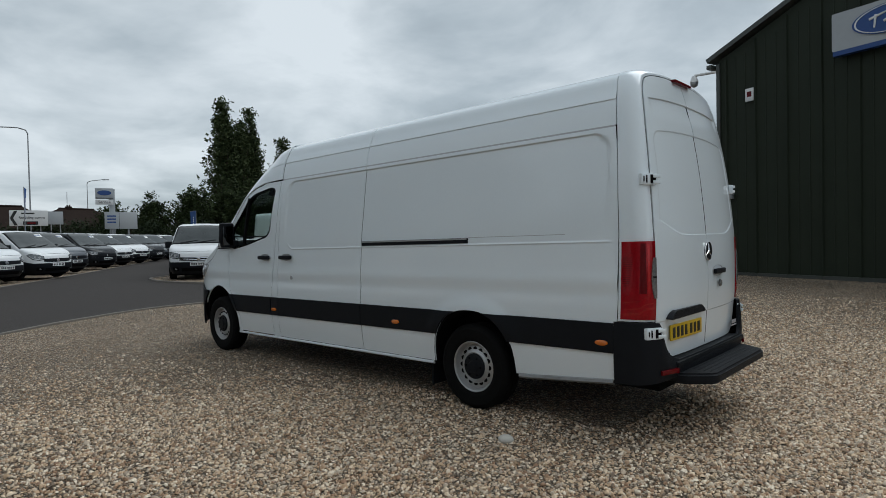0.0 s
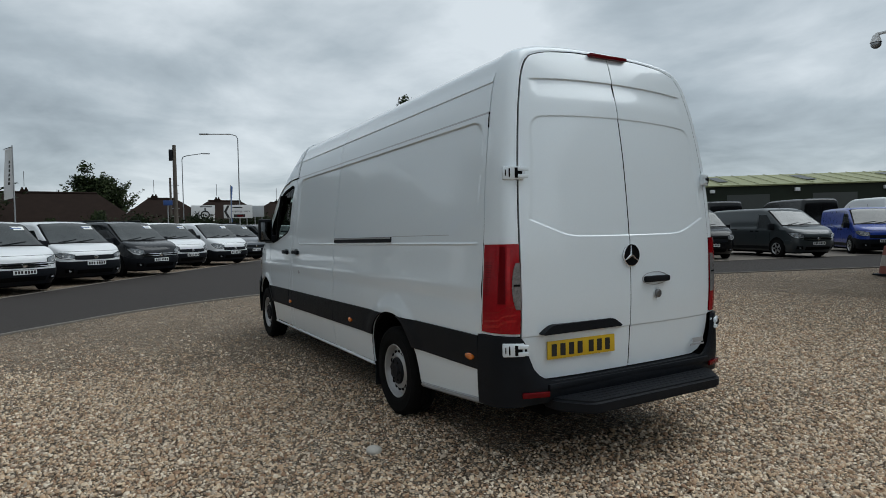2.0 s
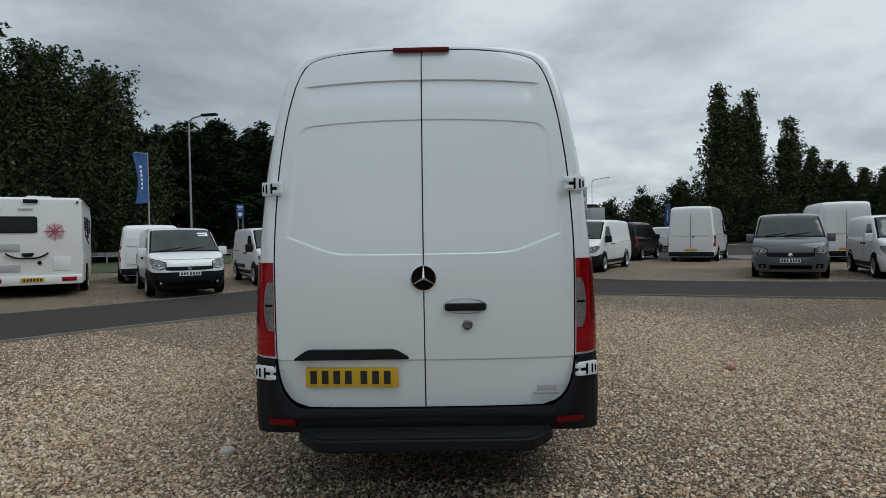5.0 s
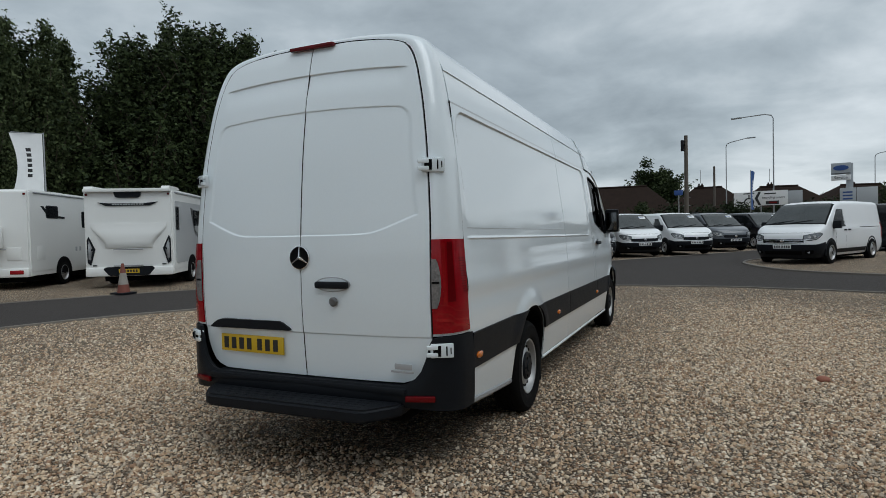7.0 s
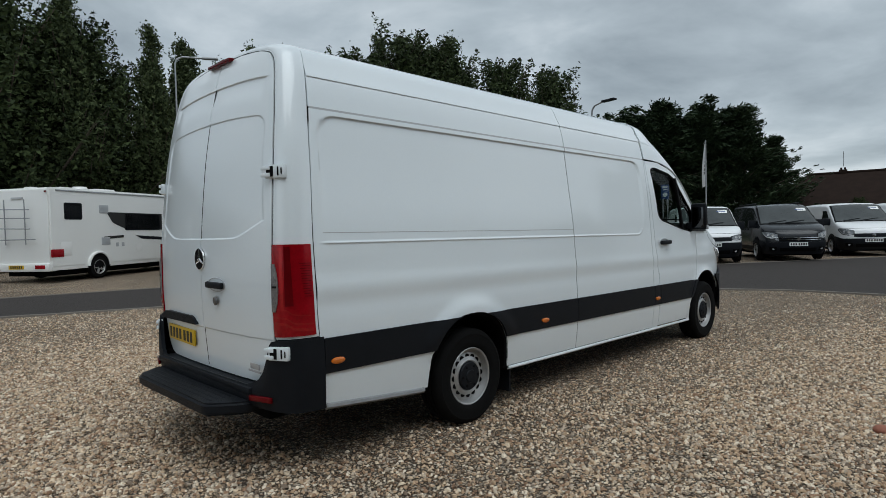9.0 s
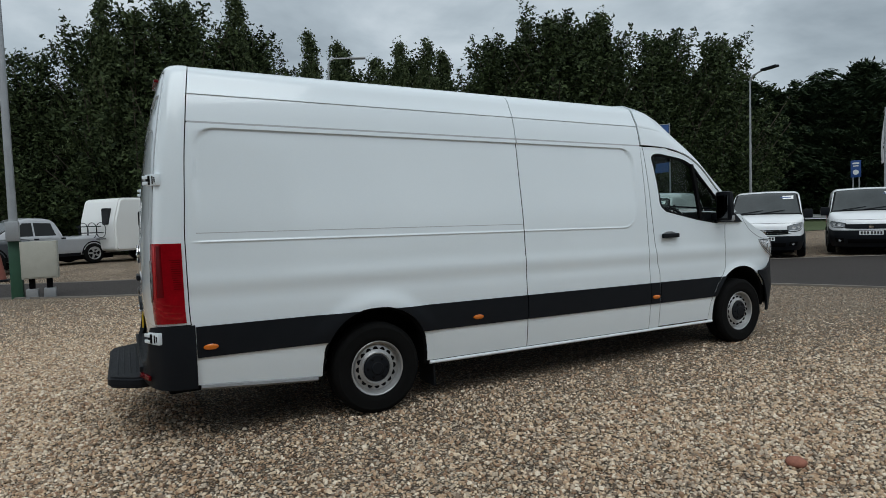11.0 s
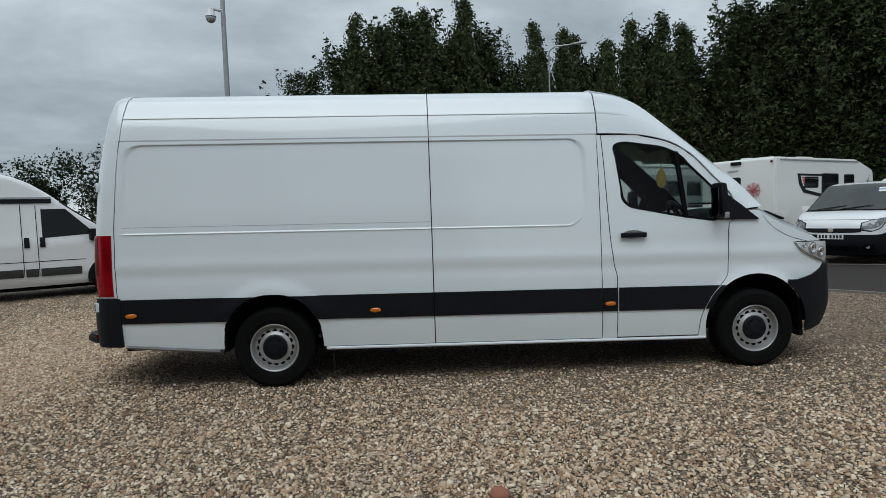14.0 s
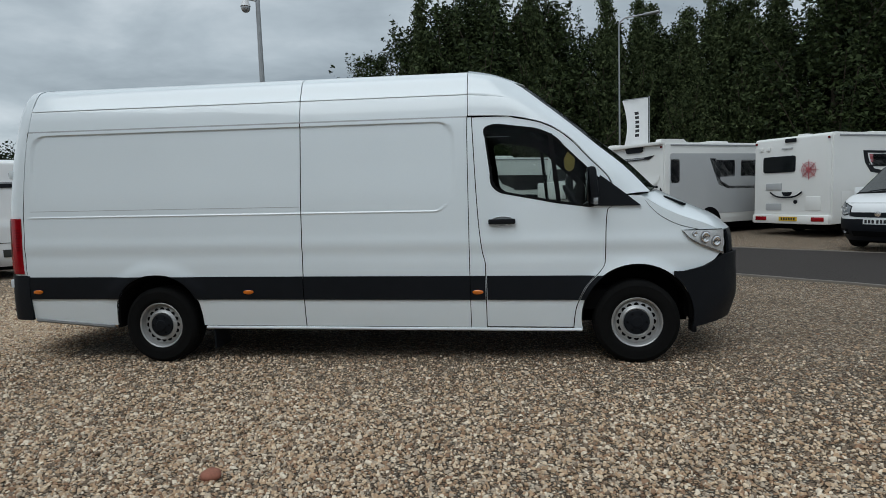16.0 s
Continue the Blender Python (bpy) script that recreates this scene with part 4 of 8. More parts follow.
seq = np.cumsum([0] + [math.dist(a[0], b[0]) for a, b in zip(PAIRS, PAIRS[1:])])
ring_c = [soft_table(seq, [p[i][k] for p in PAIRS]) for i in (0, 1) for k in (0, 1)]


def ring(s, th, sg, off=0.0):
    """The rear frame: s runs from the bottom up to the middle of the roof, th from the flank (0) to the door (90 degrees)."""
    y0, z0, y1, z1 = (f(s) for f in ring_c)
    x0, x1 = end_x(z0) + 0.007, rear_x(y1, z1)
    c, sn = math.cos(th) ** 0.8, math.sin(th) ** 0.8
    return rk(x0 + (x1 - x0) * sn + off * sn, sg * (y1 + (y0 - y1) * c + off * c), z1 + (z0 - z1) * c)


def s_at(z):
    return float(np.interp(z, [ring_c[1](s) for s in np.linspace(0, seq[3], 60)], np.linspace(0, seq[3], 60)))


TH = np.linspace(0, math.pi / 2, 13)
for sg in (1, -1):
    low, top = s_at(0.83), seq[-1]
    rows = [[ring(s, th, sg) for th in TH] for s in np.linspace(low, top, 70)]
    part("rear_frame", sheet(rows, 0.014, flip=sg < 0), WHITE, van)
    # tail lamp
    rows = [[ring(s, th, sg, 0.010) for th in np.linspace(0.06, math.pi / 2 - 0.02, 13)] for s in np.linspace(s_at(0.845), s_at(1.385), 24)]
    lamp = part("tail_light", sheet(rows, 0.02, flip=sg < 0), RED_L, van, "tall red wraparound tail light")
    rows = [[ring(s, th, sg, 0.016) for th in np.linspace(1.40 - 0.16 * math.sin(math.pi * k / 12) ** 0.7, math.pi / 2 - 0.02, 5)] for k, s in enumerate(np.linspace(s_at(0.99), s_at(1.26), 13))]
    part("reversing_lamp", sheet(rows, 0.01, flip=sg < 0), SMOKE_L, lamp, "clear reversing lamp")
    for z in (1.125,):
        rows = [[ring(s, th, sg, 0.0175) for th in np.linspace(1.30, math.pi / 2 - 0.03, 4)] for s in (s_at(z), s_at(z + 0.012))]
        part("lamp_division", sheet(rows, 0.003, flip=sg < 0), SEAL, lamp)
    # inside the lens: a dark column, ribs beside it, bright chevron reflectors below and a dark top corner
    rows = [[ring(s_at(z), th, sg, 0.0115) for th in np.linspace(0.66 + 0.05 * u, 0.98 - 0.04 * u, 5)] for u, z in ((u, 1.02 + 0.335 * u) for u in np.linspace(0, 1, 10))]
    part("lamp_column", sheet(rows, 0.004, flip=sg < 0), RED_D, lamp, "dark red lamp column")
    for k in range(14):
        z = 1.07 + 0.0145 * k
        rows = [[ring(s, th, sg, 0.0118) for th in np.linspace(0.10, 0.30 + 0.008 * k, 4)] for s in (s_at(z), s_at(z + 0.004))]
        part("lamp_rib", sheet(rows, 0.004, flip=sg < 0), RED_D, lamp)
    for z0, z1, w0 in ((0.868, 0.884, 0.0), (0.905, 0.915, 0.02), (0.955, 0.962, 0.03)):
        rows = [[ring(s_at(z + dz * table(th, [0.1, 0.7, 0.9, 1.5], [0.0, 0.012, 0.040, 0.052])), th, sg, 0.0125) for th in np.linspace(0.12 + w0, 1.42 - w0, 12) for dz in (1,)] for z in (z0, z1)]
        part("lamp_reflector", sheet(rows, 0.003, flip=sg < 0), RED_B, lamp, "bright red reflector strip")
    rows = [[ring(s_at(z), th, sg, 0.0115) for th in np.linspace(1.02, 1.16, 3)] for z in np.linspace(1.0, 1.35, 6)]
    part("lamp_reflector", sheet(rows, 0.003, flip=sg < 0), RED_B, lamp, "bright red reflector strip")
    rows = [[(p := ring(s, math.pi / 2, sg), (p[0] - 0.004, p[1] + sg * dy * c_, p[2] + dy * (1 - c_)))[1] for dy in (-0.0032, 0.002)] for s in np.linspace(seq[1] * 0.9, seq[-1], 90) for c_ in (1.0 if s < seq[7] else max(0.0, 1 - (s - seq[7]) / (seq[9] - seq[7])),)]
    part("door_seal", sheet(rows, 0.004, flip=sg < 0), SEAL, van, "black door seal")
    rows = [[(end_x(z) + dx + RAKE * 0, sg * (side_y(1.2, z) - 0.004), z + RAKE * 1.25) for dx in (0.001, 0.006)] for z in np.linspace(0.84, 2.19, 60)]
    part("panel_gap", sheet(rows, 0.004, flip=sg > 0), SEAL, van, "dark panel gap")
    # rear door leaf
    outer = soft_table([0.545, 0.56, 0.60, 0.68, 0.80, 1.37, 1.80, 2.13, 2.335, 2.445, 2.53, 2.572, 2.595], [0.66, 0.72, 0.775, 0.818, 0.838, 0.842, 0.822, 0.784, 0.742, 0.706, 0.645, 0.51, 0.27])
    rows = []
    zs = np.unique(np.round(np.concatenate([np.linspace(0.545, 2.50, 90), np.linspace(2.51, 2.595, 12), np.arange(1.375, 1.55, 0.0042), np.arange(2.11, 2.19, 0.005), np.arange(2.38, 2.425, 0.004), np.arange(0.80, 0.825, 0.004)]), 4))
    for z in zs:
        z = float(z)
        row = []
        for i in range(76):
            y = 0.0035 + (outer(z) - 0.001) * i / 75
            sl = y - 0.50
            slant = 0.40 * (0.5 * (sl + math.sqrt(sl * sl + 0.004)) - 0.0005)
            g = box_gap(y, z, -0.5, 0.715 + 0.07 * smooth01((2.2 - z) / 1.0), 1.2, 2.172 - 0.03 * (y / 0.7) ** 2, 0.085)
            g = min(g, z - 1.402 - slant)
            x = rear_x(y, z) + 0.004 - 0.0055 * smooth01((g + 0.001) / 0.006)
            x += 0.0004 * math.exp(-(((z - 1.397 - slant) / 0.004) ** 2)) * smooth01((0.79 - y) / 0.04)
            zc = 2.412 - 0.02 * (y / 0.6) ** 2
            x -= 0.010 * smooth01((zc - z) / 0.008) * smooth01((z - zc + 0.16) / 0.14) * smooth01((0.70 - y) / 0.08)
            x -= 0.005 * smooth01((0.815 - z) / 0.006)
            row.append(rk(x, sg * y, z))
        rows.append(row)
    leaf = part("rear_door", sheet(rows, 0.02, flip=sg > 0), WHITE, van)
    if sg < 0:
        trim = prism(rounded([(-0.745, 0.822), (-0.66, 0.878), (-0.16, 0.878), (-0.075, 0.822)], 0.03), 1.545, 1.592, "X")
        for v in trim.verts:
            v.co.z += RAKE * 1.56
        part("grip_strip", trim, PLASTIC, leaf, "black grip strip over the plate")
        tilt_p = Matrix.Translation((1.558, -0.4125, 0.72 + RAKE * 1.56)) @ Matrix.Rotation(radians(-2.8), 4, "Z")
        pb = boxed(0.0, 0.012, -0.2625, 0.2625, -0.055, 0.055, bevel=0.003)
        bmesh.ops.transform(pb, matrix=tilt_p, verts=pb.verts)
        pl = part("number_plate", pb, PLATE_Y, leaf, "yellow rear number plate")
        for k in range(7):
            y0 = -0.236 + 0.066 * k + (0.022 if k > 3 else 0)
            pb = boxed(0.011, 0.0145, y0, y0 + 0.038, -0.037, 0.037)
            bmesh.ops.transform(pb, matrix=tilt_p, verts=pb.verts)
            part("plate_bar", pb, INK, pl, smooth=False)
    else:
        hd = part("door_handle", boxed(1.582, 1.612, 0.115, 0.345, 1.108, 1.150, bevel=0.014), PLASTIC, leaf, "black rear door handle")
        cup = lathe([(0.0, -0.02), (0.125, -0.02), (0.125, 0.001), (0.118, 0.002), (0.10, -0.006), (0.0, -0.012)], 32)
        for v in cup.verts:
            v.co.z *= 0.36
        bmesh.ops.transform(cup, matrix=Matrix.Translation((rear_x(0.23, 1.13) + 0.0045, 0.228, 1.112 + RAKE * 1.57)) @ Matrix.Rotation(-math.pi / 2, 4, "Z"), verts=cup.verts)
        part("handle_recess", cup, SILVER_P, leaf, "dished silver handle recess")
        kl = lathe([(0.0, 0.0), (0.028, 0.0), (0.028, 0.008), (0.018, 0.014), (0.0, 0.012)], 20)
        bmesh.ops.transform(kl, matrix=Matrix.Translation((1.592, 0.24, 1.03)) @ Matrix.Rotation(-math.pi / 2, 4, "Z"), verts=kl.verts)
        part("door_lock", kl, GREYM, leaf, "round door lock")
        part("badge_mark", boxed(1.561, 1.566, 0.60, 0.745, 0.63, 0.642, bevel=0.001), SILVER_P, leaf, "small chrome badge")
        part("badge_mark", boxed(1.561, 1.566, 0.625, 0.735, 0.650, 0.682, bevel=0.001), SILVER_P, leaf, "small chrome badge")
    # hinges
    for z in (1.79, 0.752):
        y1 = 0.832 if z > 1 else 0.848
        px, py, pz = ring(s_at(z) if z < 1.3 else float(np.interp(z, [ring_c[1](s) for s in np.linspace(0, seq[5], 90)], np.linspace(0, seq[5], 90))), math.radians(79 if z > 1 else 74), sg, 0.004 if z > 1 else 0.026)
        turn = Matrix.Translation((px, py, pz)) @ Matrix.Rotation(sg * math.radians(27), 4, "Z")
        hb = boxed(-0.018, 0.018, -0.066, 0.066, -0.040, 0.040, bevel=0.010)
        bmesh.ops.transform(hb, matrix=turn, verts=hb.verts)
        hinge = part("door_hinge", hb, WHITE, van, "white door hinge")
        for ya, yb, zh in ((-0.050, -0.006, 0.030), (0.022, 0.030, 0.026), (0.046, 0.052, 0.018)):
            slot = boxed(0.008, 0.0235, min(sg * ya, sg * yb), max(sg * ya, sg * yb), -zh, zh, bevel=0.002)
            bmesh.ops.transform(slot, matrix=turn, verts=slot.verts)
            part("hinge_slot", slot, DARK, hinge)
        for dz in (-0.02, 0.02):
            arm = boxed(0.008, 0.028, -sg * 0.055 - 0.032, -sg * 0.055 + 0.032, dz - 0.012, dz + 0.012, bevel=0.006)
            bmesh.ops.transform(arm, matrix=turn, verts=arm.verts)
            part("hinge_arm", arm, WHITE, hinge)

part("door_seal", sheet([[rk(rear_x(0.0, z) - 0.004, y, z) for y in (-0.003, 0.003)] for z in np.linspace(0.56, 2.59, 60)], 0.004), SEAL, van, "black gap between the rear doors")
disc = lathe([(0.0, 0.0), (0.070, 0.0), (0.070, 0.009), (0.0, 0.011)], 36)
bmesh.ops.transform(disc, matrix=Matrix.Translation((1.579, 0.0, 1.292)) @ Matrix.Rotation(-math.pi / 2, 4, "Z"), verts=disc.verts)
badge = part("badge", disc, SEAL, van, "round black and chrome badge")
rim = lathe([(0.0665, 0.004), (0.072, 0.004), (0.0715, 0.013), (0.0675, 0.014)], 36, closed=True)
bmesh.ops.transform(rim, matrix=Matrix.Translation((1.579, 0.0, 1.292)) @ Matrix.Rotation(-math.pi / 2, 4, "Z"), verts=rim.verts)
part("badge_ring", rim, CHROME, badge)
spokes = bmesh.new()
for k in range(3):
    a = math.pi / 2 + 2 * math.pi * k / 3
    tube(spokes, (1.588, 0, 1.292), (1.588, 0.066 * math.cos(a), 1.292 + 0.066 * math.sin(a)), 0.013, 0.003, 6)
part("badge_spokes", spokes, CHROME, badge)
part("brake_light", boxed(1.365, 1.412, -0.165, 0.165, 2.600, 2.624, bevel=0.010), RED_D, van, "red high-level brake light")

BUMP = [(1.29, 1.003), (1.40, 0.996), (1.46, 0.98), (1.51, 0.945), (1.540, 0.90), (1.556, 0.868), (1.563, 0.85), (1.570, 0.83), (1.578, 0.80), (1.587, 0.765), (1.597, 0.72), (1.608, 0.66), (1.615, 0.40), (1.62, 0.0)]
BUMP = BUMP + [(x, -y) for x, y in BUMP[-2::-1]]
rows = []
for v in np.linspace(0, 1, 9):
    row = []
    for x, y in BUMP:
        top = table(abs(y), [0.0, 0.66, 0.74, 0.79, 0.825, 0.845, 0.87, 1.01], [0.545, 0.545, 0.568, 0.61, 0.685, 0.78, 0.818, 0.825])
        low = table(abs(y), [0.0, 0.7, 1.0], [0.425, 0.425, 0.40])
        z = low + (top - low) * v
        k = 1 + 0.008 * math.sin(math.pi * v)
        row.append(rk(x * k if abs(y) < 0.9 else x, y * k, z))
    rows.append(row)
rear_bumper = part("rear_bumper", sheet(rows, 0.03), PLASTIC, van, "dark plastic rear bumper")
part("bumper_top", boxed(1.50, 1.63, -0.72, 0.72, 0.515, 0.555, bevel=0.012), PLASTIC, rear_bumper)
for sg in (1, -1):
    rf = boxed(-0.008, 0.010, -0.085, 0.085, -0.016, 0.016, bevel=0.005)
    bmesh.ops.transform(rf, matrix=Matrix.Translation((1.597, sg * 0.80, 0.50)) @ Matrix.Rotation(sg * radians(17), 4, "Z"), verts=rf.verts)
    part("reflector", rf, RED_D, rear_bumper, "red bumper reflector")
step_pts = rounded([(1.50, -0.70), (1.50, 0.70), (1.66, 0.70), (1.83, 0.56), (1.83, -0.56), (1.66, -0.70)], 0.05)
st = prism(step_pts, 0.40, 0.475, "Z")
bmesh.ops.bevel(st, geom=[e for e in st.edges if abs(e.verts[0].co.z - e.verts[1].co.z) < 1e-5], offset=0.016, segments=3, affect="EDGES")
step = part("rear_step", st, PLASTIC, van, "black plastic rear step")
for k in range(5):
    part("step_rib", boxed(1.60 + 0.04 * k, 1.612 + 0.04 * k, -0.52, 0.52, 0.472, 0.4765, bevel=0.001), PLASTIC, step)
for y in (-0.45, 0.45):
    part("step_bracket", boxed(1.2, 1.6, y - 0.03, y + 0.03, 0.36, 0.42, bevel=0.006), DARK, step)

# load-space core, floor, axles: what closes the body; near-black backings paint shade into the seams
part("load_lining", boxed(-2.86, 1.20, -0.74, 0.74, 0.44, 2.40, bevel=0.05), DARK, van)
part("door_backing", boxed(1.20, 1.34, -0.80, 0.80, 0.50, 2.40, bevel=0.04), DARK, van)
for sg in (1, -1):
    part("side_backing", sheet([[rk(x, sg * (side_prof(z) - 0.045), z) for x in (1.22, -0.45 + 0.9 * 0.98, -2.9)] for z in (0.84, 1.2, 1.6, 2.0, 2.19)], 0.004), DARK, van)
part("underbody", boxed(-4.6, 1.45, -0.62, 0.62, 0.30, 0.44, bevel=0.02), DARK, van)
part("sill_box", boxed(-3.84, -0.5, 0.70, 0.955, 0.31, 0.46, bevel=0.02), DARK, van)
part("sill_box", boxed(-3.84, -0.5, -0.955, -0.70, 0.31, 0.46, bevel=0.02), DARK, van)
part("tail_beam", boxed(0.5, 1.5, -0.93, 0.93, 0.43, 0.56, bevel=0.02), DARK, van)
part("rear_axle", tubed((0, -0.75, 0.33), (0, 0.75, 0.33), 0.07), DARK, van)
part("leaf_spring", boxed(-0.62, 0.66, 0.60, 0.68, 0.37, 0.41, bevel=0.006), GALV, van)
part("leaf_spring", boxed(-0.62, 0.66, -0.68, -0.60, 0.37, 0.41, bevel=0.006), GALV, van)

# cab
part("cab_floor", boxed(-4.5, -2.9, -0.9, 0.9, 0.45, 0.62, bevel=0.02), DARK, van)
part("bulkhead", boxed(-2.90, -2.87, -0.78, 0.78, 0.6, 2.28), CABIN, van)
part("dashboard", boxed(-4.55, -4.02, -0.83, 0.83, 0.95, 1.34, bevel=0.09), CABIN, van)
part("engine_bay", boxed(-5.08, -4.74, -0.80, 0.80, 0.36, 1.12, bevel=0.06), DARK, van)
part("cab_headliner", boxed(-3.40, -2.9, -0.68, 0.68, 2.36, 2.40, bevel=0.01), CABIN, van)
for y, w in ((0.48, 0.27), (-0.36, 0.45)):
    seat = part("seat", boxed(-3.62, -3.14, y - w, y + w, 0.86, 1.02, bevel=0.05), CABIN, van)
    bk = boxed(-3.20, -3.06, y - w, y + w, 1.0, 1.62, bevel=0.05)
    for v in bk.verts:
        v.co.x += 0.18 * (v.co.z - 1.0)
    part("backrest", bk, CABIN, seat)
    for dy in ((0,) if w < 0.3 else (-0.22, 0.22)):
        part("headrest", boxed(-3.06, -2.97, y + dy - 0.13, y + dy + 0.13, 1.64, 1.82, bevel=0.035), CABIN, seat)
wheel_ring = lathe([(0.185 + 0.016 * math.cos(a), 0.016 * math.sin(a)) for a in np.linspace(0, 2 * math.pi, 9)[:-1]], 32, axis="Z", closed=True)
tilt = Matrix.Translation((-3.86, 0.46, 1.36)) @ Matrix.Rotation(radians(-62), 4, "Y")
bmesh.ops.transform(wheel_ring, matrix=tilt, verts=wheel_ring.verts)
for y in (0.46, -0.46):
    visor = boxed(-0.16, 0.0, -0.20, 0.20, -0.012, 0.012, bevel=0.008)
    bmesh.ops.transform(visor, matrix=Matrix.Translation(rk(-3.50, y, 2.17)) @ Matrix.Rotation(radians(-40), 4, "Y"), verts=visor.verts)
    part("sun_visor", visor, CABIN, van, "folded dark sun visor")
fresh = prism(rounded([(-0.045, 1.70), (0.0, 1.67), (0.045, 1.70), (0.055, 1.80), (0.0, 1.90), (-0.055, 1.80)], 0.02, 3), -0.003, 0.003)
bmesh.ops.translate(fresh, vec=(-3.86, 0.03, 0.0), verts=fresh.verts)
fresh_o = part("air_freshener", fresh, paint("dull_yellow_card", (0.30, 0.22, 0.05), 0.7, vary=0.2, scale=20), van, "dull yellow leaf-shaped air freshener")
part("string", tubed((-3.86, 0.03, 1.89), (-3.83, 0.03, 2.10), 0.004, seg=6), SEAL, fresh_o)
part("rear_view_mirror", boxed(-3.86, -3.81, -0.13, 0.13, 2.08, 2.16, bevel=0.02), SEAL, van, "black rear-view mirror")
steering = part("steering_wheel", wheel_ring, PLASTIC, van, "black steering wheel")
hub = boxed(-0.17, 0.17, -0.025, 0.025, -0.02, 0.02, bevel=0.008)
bmesh.ops.transform(hub, matrix=tilt, verts=hub.verts)
part("wheel_spoke", hub, PLASTIC, steering)


def van_wheel(x, sg):
    """A steel wheel: grooved tyre, silver rim with a ring of holes, black centre cap."""
    m = Matrix.Translation((x, sg * 0.872, 0.352)) @ (Matrix() if sg > 0 else Matrix.Rotation(math.pi, 4, "Z"))
    R = 0.355
    tyre = lathe([(0.205, -0.10), (0.26, -0.112), (0.315, -0.112), (0.342, -0.098), (R, -0.075), (R, -0.045), (R - 0.008, -0.043), (R - 0.008, -0.036), (R, -0.034), (R, -0.006), (R - 0.008, -0.004), (R - 0.008, 0.004), (R, 0.006), (R, 0.034), (R - 0.008, 0.036), (R - 0.008, 0.043), (R, 0.045), (R, 0.075), (0.342, 0.098), (0.315, 0.112), (0.30, 0.109), (0.262, 0.114), (0.225, 0.106), (0.208, 0.092)], 72, closed=True)
    w = part("wheel", tyre, RUBBER, van, "steel wheel with a black tyre")
    w.matrix_world = m
    rim = lathe([(0.208, 0.06), (0.214, 0.096), (0.209, 0.100), (0.200, 0.095), (0.196, 0.055), (0.188, 0.045), (0.182, 0.045), (0.172, 0.058), (0.148, 0.064), (0.134, 0.070), (0.118, 0.080), (0.108, 0.076), (0.106, 0.02)], 64, caps=(False, True))
    rim.faces.ensure_lookup_table()
    ro = part("rim", rim, STEEL, w, "silver steel rim")
    for k in range(16):
        a = 2 * math.pi * k / 16
        hm = Matrix.Rotation(a, 4, "Y") @ Matrix.Translation((0.158, 0, 0)) @ Matrix.Rotation(radians(14), 4, "Z")
        h = lathe([(0.0, 0.052), (0.0215, 0.052), (0.0215, 0.0675), (0.0, 0.0675)], 12)
        bmesh.ops.transform(h, matrix=hm, verts=h.verts)
        part("rim_hole", h, DARK, ro)
    cap = part("hub_cap", lathe([(0.0, 0.05), (0.106, 0.05), (0.106, 0.085), (0.098, 0.094), (0.05, 0.098), (0.045, 0.105), (0.0, 0.105)], 36), PLASTIC, w, "black plastic hub cap")
    for k in range(6):
        a = 2 * math.pi * k / 6
        nut = lathe([(0.0, 0.09), (0.011, 0.09), (0.009, 0.100), (0.0, 0.100)], 8)
        bmesh.ops.translate(nut, vec=(0.078 * math.cos(a), 0, 0.078 * math.sin(a)), verts=nut.verts)
        part("wheel_nut", nut, DARK, cap)


for x in (0.0, -4.325):
    for sg in (1, -1):
        van_wheel(x, sg)
part("mud_flap", boxed(-0.52, -0.50, 0.66, 0.93, 0.12, 0.45, bevel=0.006), PLASTIC, van)
part("mud_flap", boxed(-0.52, -0.50, -0.93, -0.66, 0.12, 0.45, bevel=0.006), PLASTIC, van)

# ---- parked vehicles ----
CAR = {}


